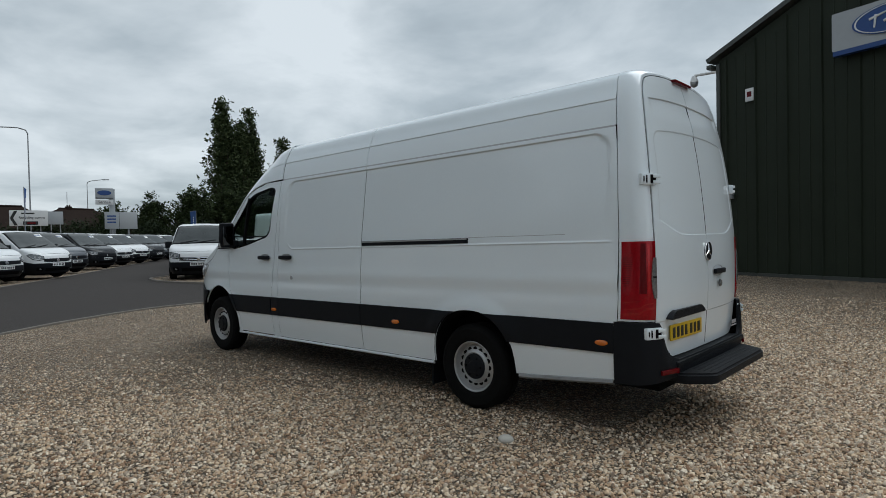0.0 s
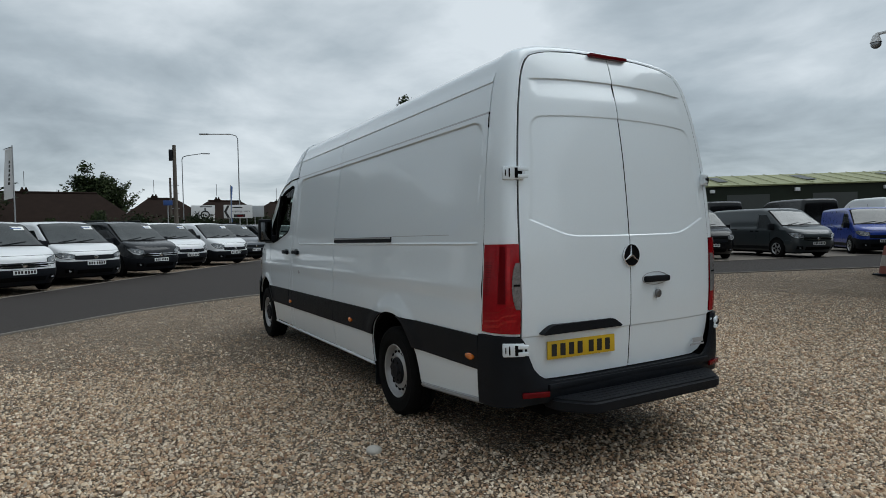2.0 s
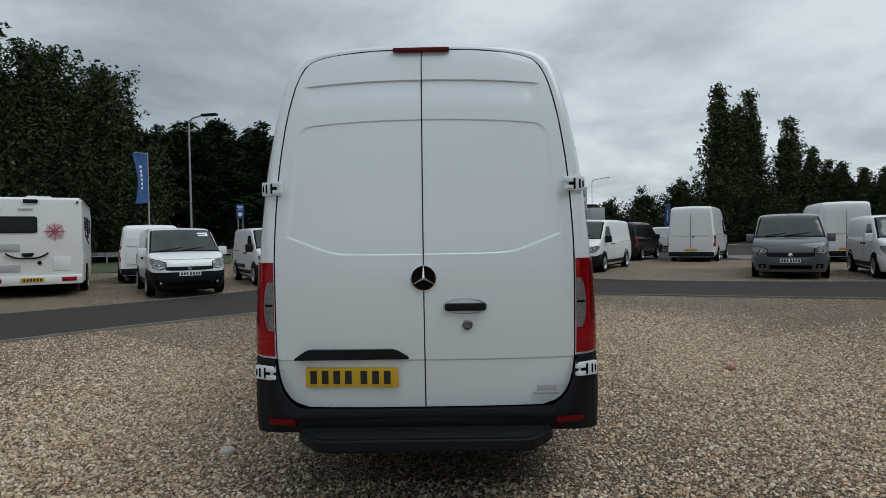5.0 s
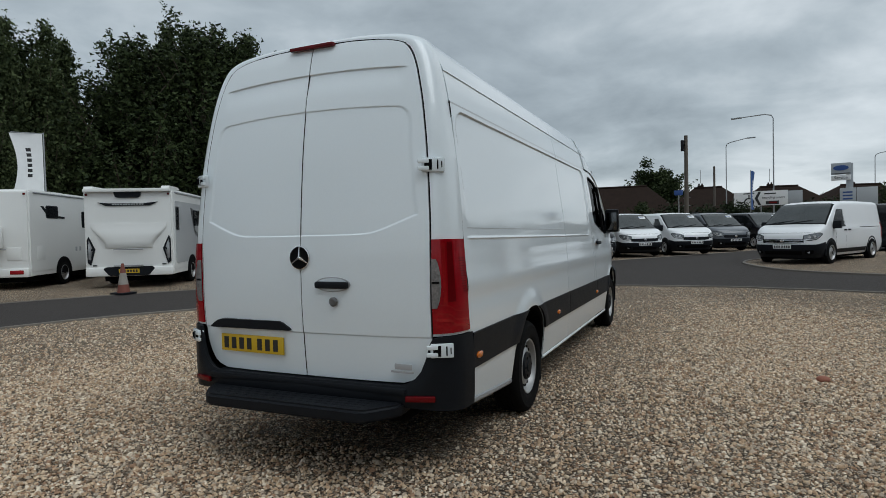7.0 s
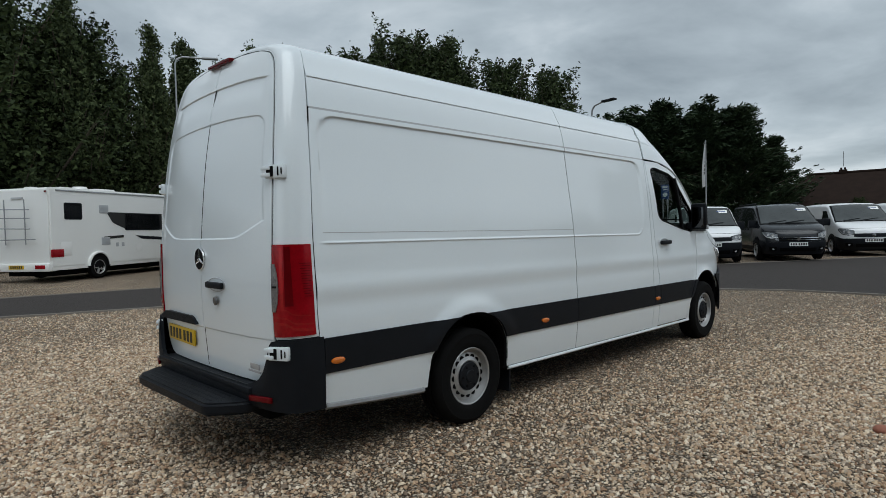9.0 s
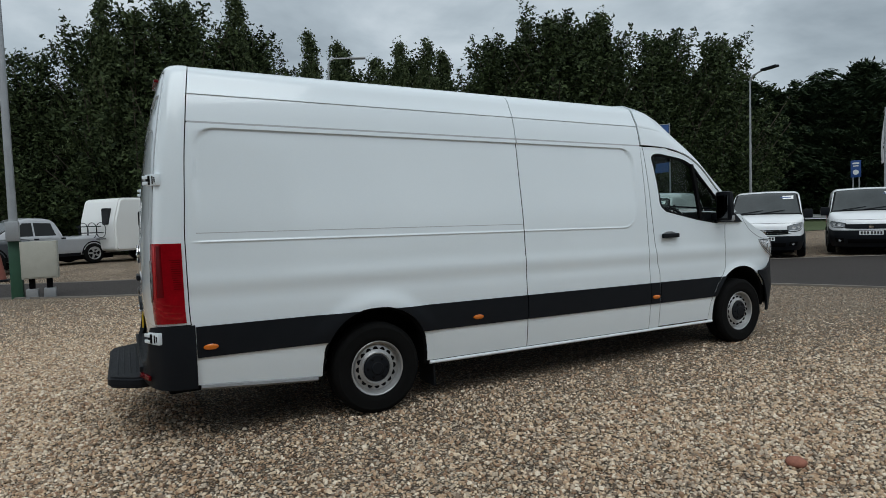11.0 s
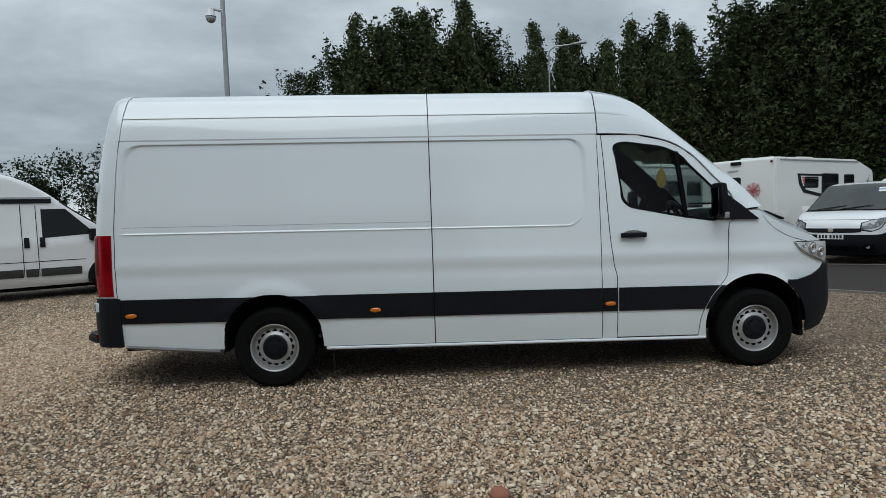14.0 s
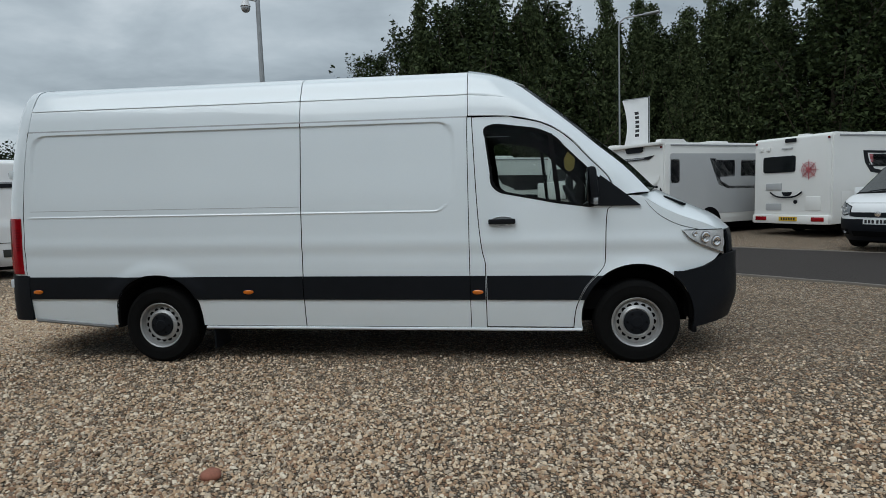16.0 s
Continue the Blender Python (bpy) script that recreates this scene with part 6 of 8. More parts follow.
def small_van(place, heading, colour, label, **style):
    """Compact panel van, 4.4 m long."""
    L, H = 4.42, 1.83
    fo = 0.90
    top = [(fo - L, 1.66), (fo - L + 0.05, 1.77), (fo - L + 0.3, 1.82), (-2.0, H), (-1.05, H - 0.015), (-0.70, 1.755), (-0.33, 1.51), (0.08, 1.21), (0.18, 1.155), (0.50, 1.095), (0.74, 1.01), (0.85, 0.92), (fo, 0.84)]
    s = dict(belt=1.02, tumble=0.13, screen=(0.12, -0.68), lamp_z=0.80, side=(((-0.20, 1.06), (-1.06, 1.06), (-1.06, 1.55), (-0.72, 1.55)),), sticker=1, nose=0.15, grille_z=0.60)
    s.update(style)
    return vehicle("small_van", place, heading, label, colour, (L, 1.85, H, 2.78, fo, 0.33), top, style=s, group="vans parked in a row")


def mid_van(place, heading, colour, label, **style):
    """Mid-size panel van, 5.2 m long."""
    L, H, fo = 5.20, 1.95, 0.95
    top = [(fo - L, 1.72), (fo - L + 0.06, 1.86), (fo - L + 0.3, 1.93), (-2.4, H), (-1.15, H - 0.01), (-0.72, 1.86), (-0.25, 1.56), (0.14, 1.27), (0.26, 1.20), (0.58, 1.13), (0.80, 1.04), (0.90, 0.95), (fo, 0.87)]
    s = dict(belt=1.05, screen=(0.17, -0.70), lamp_z=0.83, side=(((-0.16, 1.12), (-1.08, 1.12), (-1.08, 1.66), (-0.66, 1.66)),), nose=0.14, grille_z=0.62, alloy=False)
    s.update(style)
    return vehicle("mid_size_van", place, heading, label, colour, (L, 1.94, H, 3.2, fo, 0.345), top, style=s, group=s.get("group", "vans parked in the yard"))


def tall_van(place, heading, colour, label, **style):
    """Large high-roof panel van, 5.9 m long."""
    L, H, fo = 5.95, 2.60, 1.0
    top = [(fo - L, 2.35), (fo - L + 0.06, 2.50), (fo - L + 0.3, 2.57), (-2.6, H), (-1.35, H - 0.02), (-0.95, 2.46), (-0.45, 2.02), (0.05, 1.58), (0.24, 1.40), (0.60, 1.28), (0.86, 1.12), (0.96, 0.95), (fo, 0.78)]
    s = dict(belt=1.2, tumble=0.10, screen=(0.14, -0.86), lamp_z=0.98, side=(((-0.14, 1.26), (-1.12, 1.26), (-1.12, 2.0), (-0.70, 2.0)),), nose=0.25, grille_z=0.70)
    s.update(style)
    return vehicle("tall_van", place, heading, label, colour, (L, 2.05, H, 3.6, fo, 0.35), top, style=s, group=s.get("group", "vans parked in the yard"))


# the row beside the road
small_van((-11.13, -7.04), 32, WHITE2, "white compact panel van with dark bumper parked on gravel", sticker=-1, mirror=WHITE2, grille_z=0.66, lamp_z=0.84, lamp_h=0.23, sweep=0.13, grille_h=0.10, plate_z=0.55)
mid_van((-18.7, -11.95), 209, WHITE2, "white panel van parked facing away from the road")
small_van((-14.1, -5.2), 31, WHITE2, "white compact panel van with chrome grille bars", chrome=True, rub=True)
small_van((-16.35, -3.7), 30, WHITE2, "white compact panel van with black lower bumper", grille_z=0.66, lamp_h=0.15, sweep=0.05)
small_van((-18.3, -1.9), 33, GREY_P, "dark grey compact van with roof rails", chrome=True, rails=True, side=(((-0.20, 1.06), (-1.06, 1.06), (-1.06, 1.55), (-0.72, 1.55)), ((-1.14, 1.06), (-2.0, 1.06), (-2.0, 1.55), (-1.14, 1.55))))
small_van((-21.6, -0.5), 31, WHITE2, "white compact panel van with black grille")
small_van((-23.2, 1.4), 31, WHITE2, "white compact panel van with rounded nose")
small_van((-26.6, 3.0), 31, SLATE_P, "slate grey compact van parked in the row", rails=True)
small_van((-29.6, 5.2), 31, GREY_P, "dark grey van parked in the row")
small_van((-32.4, 7.0), 31, WHITE2, "white compact van parked in the row")
small_van((-35.0, 8.9), 31, WHITE2, "white compact van parked further along the row")
small_van((-37.6, 10.9), 31, GREY_P, "dark van parked further along the row")
small_van((-40.4, 13.0), 31, SLATE_P, "grey van parked far along the row")
small_van((-43.2, 15.2), 31, WHITE2, "white van parked at the end of the row")
# on the gravel island and beyond
mid_van((-17.15, 4.85), -30, WHITE2, "white mid-size van with chrome bars on the gravel island", chrome=True)
tall_van((-26.8, 13.6), 150, WHITE2, "white high-roof van seen from its tail")
mid_van((-28.3, 10.6), 148, BLACK_P, "black van parked beyond the island", side=(((-0.16, 1.12), (-1.08, 1.12), (-1.08, 1.66), (-0.66, 1.66)), ((-1.2, 1.12), (-2.4, 1.12), (-2.4, 1.66), (-1.2, 1.66))))
small_van((-38.0, 18.0), 40, WHITE2, "white car far across the yard")
# beyond the road, towards the sheds
mid_van((-13.1, 10.3), -28, SLATE_P, "slate grey mid-size van parked on gravel", bumper=SLATE_P, mirror=SLATE_P)
small_van((-11.8, 13.0), -22, WHITE2, "white compact van with white bumper", bumper=WHITE2, mirror=WHITE2)
mid_van((-10.8, 17.05), -30, BLACK_P, "black mid-size van on alloy wheels", bumper=BLACK_P, alloy=True, side=(((-0.16, 1.12), (-1.08, 1.12), (-1.08, 1.66), (-0.66, 1.66)), ((-1.2, 1.12), (-2.3, 1.12), (-2.3, 1.66), (-1.2, 1.66))))
mid_van((-9.06, 20.49), -18, DEEP_P, "dark slate green mid-size van with chrome grille", bumper=DEEP_P, alloy=True, chrome=True)
mid_van((-8.2, 24.6), -46, BLUE_P, "bright blue mid-size van", bumper=PLASTIC, alloy=True)
mid_van((-8.4, 28.6), -46, WHITE2, "white van beside the blue van")
for spot in ((-24.9, 18.5), (-22.1, 20.8), (-20.9, 23.9)):
    tall_van(spot, 159, WHITE2, "white high-roof van parked tail to the yard")
for spot in ((-20.3, 28.6), (-17.0, 31.6)):
    tall_van(spot, 149, BLACK_P, "black high-roof van parked tail to the yard")
tall_van((-14.0, 34.5), 150, WHITE2, "white high-roof van parked behind the blue van")
# on the near gravel, behind the white van's tail
OLD = [(-4.30, 2.16), (-4.24, 2.36), (-3.9, 2.48), (-2.6, 2.52), (-1.75, 2.50), (-1.4, 2.38), (-1.0, 2.12), (-0.83, 1.98), (-0.1, 1.42), (0.08, 1.29), (0.35, 1.17), (0.58, 1.06), (0.70, 0.95), (0.76, 0.86)]
vehicle("older_van", (5.80, -7.40), 215, "older white high-roof van with grey bumper on steel wheels", WHITE2, (5.06, 1.90, 2.52, 3.1, 0.76, 0.335), OLD, group="vans parked in the yard", style=dict(belt=1.1, tumble=0.11, screen=(0.0, -0.78), lamp_z=0.84, side=(((-0.22, 1.26), (-1.14, 1.20), (-1.14, 1.78), (-0.72, 1.78)),), nose=0.26, grille_z=0.62, rim=STEEL_D, gutter=True))

# ---- motorhomes ----


def motorhome(place, heading, label, length=7.0, high=2.85, style="plain"):
    """A coachbuilt motorhome in its own frame: x ahead from the middle of its tail, y to its left."""
    x0, y0 = place
    v = thing("motorhome", Matrix.Translation((x0, y0, ground_z(x0, y0) + 0.02)) @ Matrix.Rotation(radians(heading), 4, "Z"), label, "motorhome", "motorhomes in a row")
    W, L = 1.13, length - 1.6
    # coach body: rounded box, with an overcab front
    out = rounded([(0.0, 0.42), (0.02, high - 0.04), (0.12, high), (L - 0.5, high), (L + 0.55, high - 0.30), (L + 0.62, high - 0.75), (L + 0.1, 1.95), (L, 0.42)], 0.12, 4)
    bm = prism(out, -W, W)
    bmesh.ops.bevel(bm, geom=[e for e in bm.edges if abs(e.verts[0].co.y - e.verts[1].co.y) < 1e-4], offset=0.045, segments=2, affect="EDGES")
    body = part("coach_body", bm, CREAM, v)
    cab = rounded([(L - 0.1, 0.30), (L - 0.1, 2.0), (L + 0.45, 1.98), (L + 1.05, 1.35), (L + 1.52, 1.12), (L + 1.60, 0.75), (L + 1.58, 0.30)], 0.1, 3)
    part("cab", prism(cab, -0.98, 0.98), WHITE2, v)
    part("windscreen", prism([(L + 0.50, 1.95), (L + 1.06, 1.37), (L + 1.08, 1.39), (L + 0.53, 1.98)], -0.86, 0.86), SCREEN, v, "tinted windscreen", smooth=False)
    for sg in (1, -1):
        part("cab_window", prism([(L + 0.02, 1.30), (L + 0.85, 1.30), (L + 0.40, 1.86), (L + 0.02, 1.86)], sg * 0.965 - 0.02, sg * 0.965 + 0.024), SCREEN, v, smooth=False)
        part("cab_mirror", boxed(L + 0.72, L + 0.86, sg * 1.13 - 0.09, sg * 1.13 + 0.09, 1.22, 1.60, bevel=0.03), PLASTIC, v)
        part("skirt", boxed(0.05, L - 0.05, sg * (W - 0.03) - 0.02, sg * (W - 0.03) + 0.045, 0.34, 0.58, bevel=0.015), CREAM, v)
        for xw, r in ((1.75, 0.34), (L + 0.75, 0.34)):
            a = lathe([(r + 0.10, -0.02), (r + 0.10, 0.006), (r + 0.03, 0.012), (r + 0.02, 0.004)], 28)
            bmesh.ops.transform(a, matrix=Matrix.Translation((xw, sg * ((W + 0.022) if xw < L else 0.985), r + 0.03)) @ (Matrix() if sg > 0 else Matrix.Rotation(math.pi, 4, "Z")), verts=a.verts)
            bmesh.ops.bisect_plane(a, geom=a.verts[:] + a.edges[:] + a.faces[:], plane_co=(0, 0, 0.34), plane_no=(0, 0, -1), clear_outer=True)
            part("wheel_arch", a, DARK, body)
            simple_wheel(v, xw, sg * ((W if xw < L else 0.985) - 0.07), r, style == "swift", sg)
        pans = {"chevron": [(0.28, 0.55, 1.55, 2.15), (2.05, 2.75, 1.70, 2.12), (3.05, 3.75, 1.70, 2.12)], "star": [(1.50, 2.20, 1.78, 2.04), (2.45, 3.35, 1.58, 2.14), (3.75, 4.3, 1.72, 2.12)], "box": [(0.9, 1.5, 1.95, 2.25), (3.0, 4.0, 1.70, 2.15)], "swift": [(0.55, 1.14, 1.84, 2.28), (2.95, 4.6, 1.50, 2.0)]}[style]
        for a, b, c, d in pans:
            wp = prism(rounded([(a, c), (b, c), (b, d), (a, d)], 0.05, 3), sg * W - 0.01, sg * W + 0.018)
            wo = part("side_window", wp, SCREEN, v, "dark acrylic side window")
            part("window_edge", prism(rounded([(a - 0.03, c - 0.03), (b + 0.03, c - 0.03), (b + 0.03, d + 0.03), (a - 0.03, d + 0.03)], 0.06, 3), sg * W - 0.01, sg * W + 0.008), PLASTIC, wo)
        if style == "chevron":
            part("grey_panel", prism(rounded([(0.22, 0.62), (0.22, 2.34), (L - 0.3, 2.34), (L - 0.1, 0.62)], 0.1, 3), sg * W - 0.01, sg * W + 0.005), PALE, v, "pale grey side panel")
        swoosh = {"chevron": [(1.75, 2.2), (2.1, 1.45), (2.5, 1.32), (4.9, 1.30), (4.9, 1.36), (2.55, 1.40), (2.2, 1.55), (2.0, 2.2)], "star": [(1.12, 2.16), (1.20, 1.86), (1.42, 1.62), (3.45, 1.34), (3.45, 1.42), (1.55, 1.70), (1.34, 1.90), (1.28, 2.10), (3.3, 2.08), (3.3, 2.14)], "box": [(0.6, 2.25), (1.0, 1.95), (1.9, 1.92), (1.9, 1.98), (1.05, 2.02), (0.75, 2.25)], "swift": [(2.15, 2.06), (4.75, 2.04), (4.75, 1.48), (2.95, 1.52), (2.4, 1.72)]}[style]
        part("side_graphic", prism(swoosh, sg * W - 0.01, sg * W + 0.009), PLASTIC if style != "swift" else INK, v, "dark painted swoosh", smooth=False)
        if style == "star":
            for k, z in enumerate((1.80, 1.90, 2.0)):
                part("print_bar", boxed(1.34, 2.44, sg * W - 0.01, sg * W + 0.022, z, z + 0.025), SIGN_W, v, smooth=False)
            part("print_bar", prism([(1.36, 2.06), (1.50, 2.06), (1.56, 1.86), (1.44, 1.86)], sg * W - 0.01, sg * W + 0.020), EMBLEM, v, smooth=False)
        for a, b, c, d in [(0.35, 0.75, 0.75, 1.15), (2.5, 2.62, 0.95, 1.08), (2.75, 2.87, 0.95, 1.08), (3.4, 3.7, 0.75, 1.0)]:
            part("service_hatch", boxed(a, b, sg * W - 0.005, sg * W + 0.012, c, d, bevel=0.006), PALE if b - a < 0.2 else CREAM, v)
        part("awning_rail", boxed(0.25, L - 0.4, sg * (W + 0.005) - 0.02, sg * (W + 0.005) + 0.02, high - 0.10, high - 0.06, bevel=0.008), GALV, v)
    # tail
    part("tail_bumper", boxed(-0.07, 0.25, -W + 0.02, W - 0.02, 0.32, 0.56, bevel=0.05), CREAM, v, "moulded tail bumper")
    for sg in (1, -1):
        if style != "chevron":
            part("tail_light", boxed(-0.085, -0.05, sg * 0.82 - 0.17, sg * 0.82 + 0.17, 0.40, 0.51, bevel=0.015), RED_L, v, "red tail light cluster")
        part("reflector", boxed(-0.02, 0.0, sg * 1.04 - 0.03, sg * 1.04 + 0.03, high - 0.16, high - 0.10, bevel=0.006), RED_D, v)
    pl = part("number_plate", boxed(-0.085, -0.07, -0.26, 0.26, 0.40, 0.51), PLATE_Y, v, "yellow number plate", smooth=False)
    for k in range(6):
        part("plate_bar", boxed(-0.088, -0.084, -0.21 + 0.072 * k, -0.165 + 0.072 * k, 0.42, 0.49), INK, pl, smooth=False)
    wz = {"chevron": None, "star": (-0.10, 0.78, 1.72, 2.08), "box": (-0.05, 0.68, 1.78, 2.12), "swift": None}[style]
    if wz:
        wz = (wz[0], wz[1], wz[2], wz[3])
        wo = part("rear_window", prism(rounded([(wz[0], wz[2]), (wz[1], wz[2]), (wz[1], wz[3]), (wz[0], wz[3])], 0.06, 3), -0.022, 0.02, "X"), SCREEN, v, "dark acrylic rear window")
        part("window_edge", prism(rounded([(wz[0] - 0.035, wz[2] - 0.035), (wz[1] + 0.035, wz[2] - 0.035), (wz[1] + 0.035, wz[3] + 0.035), (wz[0] - 0.035, wz[3] + 0.035)], 0.07, 3), -0.012, 0.02, "X"), PLASTIC, wo)
    if style == "chevron":
        part("brake_light_housing", prism(rounded([(-0.36, high - 0.06), (0.36, high - 0.06), (0.30, high - 0.22), (-0.30, high - 0.22)], 0.05, 3), -0.03, 0.02, "X"), PLASTIC, v)
        for sg in (1, -1):
            part("chevron_lamp", prism([(sg * 1.02, 1.40), (sg * 0.86, 1.05), (sg * 0.98, 0.62), (sg * 1.06, 0.70), (sg * 1.06, 1.30)], -0.02, 0.02, "X"), PLASTIC, v, "dark chevron lamp moulding", smooth=False)
            part("chevron_glass", boxed(-0.028, -0.01, sg * 1.0 - 0.035, sg * 1.0 + 0.035, 0.78, 1.20, bevel=0.01), CLEAR_L, v)
            part("chevron_glass", prism([(sg * 1.015, 1.30), (sg * 0.93, 1.08), (sg * 1.015, 1.02)], -0.027, -0.01, "X"), CLEAR_L, v, "grey lamp facet", smooth=False)
            part("chevron_glass", prism([(sg * 0.915, 1.03), (sg * 1.015, 0.98), (sg * 1.0, 0.72)], -0.027, -0.01, "X"), GREYM, v, "dark grey lamp facet", smooth=False)
            part("corner_vent", boxed(-0.02, 0.0, sg * 0.88 - 0.05, sg * 0.88 + 0.05, 0.60, 0.63), PLASTIC, v, smooth=False)
            part("roof_fin", prism(rounded([(-0.08, high - 0.02), (0.9, high + 0.02), (0.8, high + 0.09), (-0.02, high + 0.09)], 0.03, 3), sg * 0.98 - 0.10, sg * 0.98 + 0.10), CREAM, v, "moulded roof fin")
        spoiler = boxed(-0.10, 0.10, -1.10, 1.10, high - 0.07, high + 0.025, bevel=0.03)
        part("roof_spoiler", spoiler, CREAM, v, "overhanging white roof edge")
        part("tail_stripe", prism([(-0.76, 2.31), (-0.42, 2.28), (0.42, 2.28), (0.76, 2.31), (0.56, 2.21), (-0.56, 2.21)], -0.014, 0.02, "X"), PLASTIC, v, "dark tapered stripe", smooth=False)
        for k in range(12):
            part("name_mark", boxed(-0.018, -0.010, -0.40 + 0.068 * k, -0.355 + 0.068 * k, 2.235, 2.268), PALE, v, smooth=False)
        part("tail_stripe", prism([(-0.38, 1.60), (0.38, 1.60), (0.20, 1.53), (-0.20, 1.53)], -0.014, 0.02, "X"), PLASTIC, v, "dark tapered stripe", smooth=False)
        for z, x in ((1.04, -0.09), (0.60, -0.11)):
            part("grab_rail", tubed((x, -0.37, z), (x, 0.37, z), 0.018), GALV, v)
        part("lower_moulding", prism(rounded([(-0.66, 0.52), (-0.58, 0.57), (0.58, 0.57), (0.66, 0.52), (0.50, 0.33), (-0.50, 0.33)], 0.04, 3), -0.078, 0.02, "X"), PLASTIC, v)
        # a raised hull-shaped moulding across the tail, sloping in at its foot
        rows = []
        for u in np.linspace(0, 1, 9):
            z = 1.74 - 0.66 * u
            half = 0.97 - 0.36 * smooth01((u - 0.08) / 0.85)
            out_ = 0.052 * smooth01(u / 0.55) * (1 - 0.85 * smooth01((u - 0.86) / 0.14)) + 0.012
            rows.append([(-out_ * min(1.0, (1 - abs(w)) / 0.10 + 0.1), half * w, z) for w in (-1, -0.97, -0.93, -0.85, -0.5, 0, 0.5, 0.85, 0.93, 0.97, 1)])
        part("tail_moulding", sheet(rows, 0.02, flip=True), CREAM, v, "raised white tail moulding")
    if style == "star":
        for k in range(3):
            r = (0.20, 0.15, 0.08)[k]
            ringm = lathe([(r - 0.012, 0.0), (r, 0.0), (r, 0.006), (r - 0.012, 0.006)], 28, closed=True)
            bmesh.ops.transform(ringm, matrix=Matrix.Translation((-0.01, -0.52, 1.72)) @ Matrix.Rotation(math.pi / 2, 4, "Z"), verts=ringm.verts)
            part("compass_ring", ringm, EMBLEM, v, "faded red compass emblem")
        sp = bmesh.new()
        for k in range(8):
            a = math.pi * k / 4
            tube(sp, (-0.012, -0.52, 1.72), (-0.012, -0.52 + 0.26 * math.cos(a), 1.72 + 0.26 * math.sin(a)), 0.02, 0.004, 5)
        part("compass_points", sp, EMBLEM, v, "faded red compass emblem")
        part("name_bar", boxed(-0.012, 0.01, -0.05, 0.26, 2.29, 2.325), PALE, v, smooth=False)
        for a, b, c, d in ((0.25, 0.72, 1.22, 1.40), (0.25, 0.72, 0.68, 0.86)):
            part("fridge_vent", boxed(-0.016, 0.01, a, b, c, d, bevel=0.006), PALE, v)
        part("service_hatch", boxed(-0.014, 0.01, -0.85, -0.45, 0.68, 1.04, bevel=0.01), CREAM, v)
        grip = bmesh.new()
        arc = [Vector((-0.04, y, 1.02 + 0.14 * abs((y - 0.10) / 0.46) ** 3)) for y in np.linspace(-0.36, 0.56, 15)]
        for p, q in zip(arc, arc[1:]):
            tube(grip, p, q, 0.022, seg=8)
        part("grab_handle", grip, PLASTIC, v, "black curved grab handle")
        part("lock_panel", prism(rounded([(-0.06, 1.16), (0.24, 1.16), (0.18, 1.06), (0.0, 1.06)], 0.03, 3), -0.02, 0.01, "X"), PLASTIC, v)
        part("round_vent", tubed((-0.02, -0.16, 0.90), (0.01, -0.16, 0.90), 0.05, seg=16), PLASTIC, v)
        part("brake_light_housing", boxed(-0.03, 0.01, -0.16, 0.16, high - 0.16, high - 0.06, bevel=0.02), PLASTIC, v)
        for y in (0.88, 0.66):
            part("marker_cap", boxed(-0.02, 0.01, y - 0.05, y + 0.05, 2.28, 2.38, bevel=0.01), CREAM, v)
    if style == "box":
        part("rear_box", boxed(-0.50, -0.02, -0.50, 1.0, 1.10, 1.70, bevel=0.07), CREAM, v, "white rear storage box on a rack")
        part("box_rack", tubed((-0.30, -0.7, 1.08), (-0.30, 1.05, 1.08), 0.018), GALV, v)
        for y in (-0.35, 0.75):
            part("rack_arm", tubed((-0.03, y, 2.2), (-0.35, y, 1.10), 0.014), GALV, v)
        part("service_hatch", boxed(-0.014, 0.01, -0.92, -0.55, 0.78, 1.12, bevel=0.01), CREAM, v)
        part("name_bar", boxed(-0.012, 0.01, 0.0, 0.36, 2.25, 2.30), PLASTIC, v, smooth=False)
    if style == "swift":
        rk_ = part("cycle_rack", tubed((-0.12, -0.75, 1.25), (-0.12, 0.45, 1.25), 0.016), GALV, v, "folded steel cycle rack")
        for z in (1.55, 1.85, 2.1):
            part("rack_rail", tubed((-0.16, -0.62, z), (-0.16, 0.55, z + 0.03), 0.015), GALV, rk_)
        for y in (-0.4, 0.3):
            part("rack_upright", tubed((-0.10, y, 1.1), (-0.10, y, 2.4), 0.016), GALV, rk_)
        for a, b, c, d in ((1.85, 2.22, 2.02, 2.28), (1.9, 2.25, 1.02, 1.26)):
            fv = part("fridge_vent", boxed(a, b, -W - 0.014, -W + 0.01, c, d, bevel=0.006), PALE, v, "grey fridge vent")
            for k in range(5):
                part("vent_slat", boxed(a + 0.02, b - 0.02, -W - 0.020, -W - 0.010, c + 0.03 + 0.042 * k, c + 0.045 + 0.042 * k), SIGN_G, fv, smooth=False)
        fl = lathe([(0.40, -0.02), (0.46, -0.02), (0.455, 0.03), (0.42, 0.05), (0.39, 0.04)], 40, closed=True)
        bmesh.ops.transform(fl, matrix=Matrix.Translation((1.75, -W - 0.02, 0.38)) @ Matrix.Rotation(math.pi, 4, "Z"), verts=fl.verts)
        bmesh.ops.bisect_plane(fl, geom=fl.verts[:] + fl.edges[:] + fl.faces[:], plane_co=(0, 0, 0.40), plane_no=(0, 0, -1), clear_outer=True)
        part("arch_flare", fl, CREAM, v, "flared white wheel arch")
        part("side_stripe", prism([(3.4, 1.30), (4.75, 1.22), (4.75, 1.12), (3.7, 1.18)], -W - 0.010, -W + 0.01), PLASTIC, v, smooth=False)
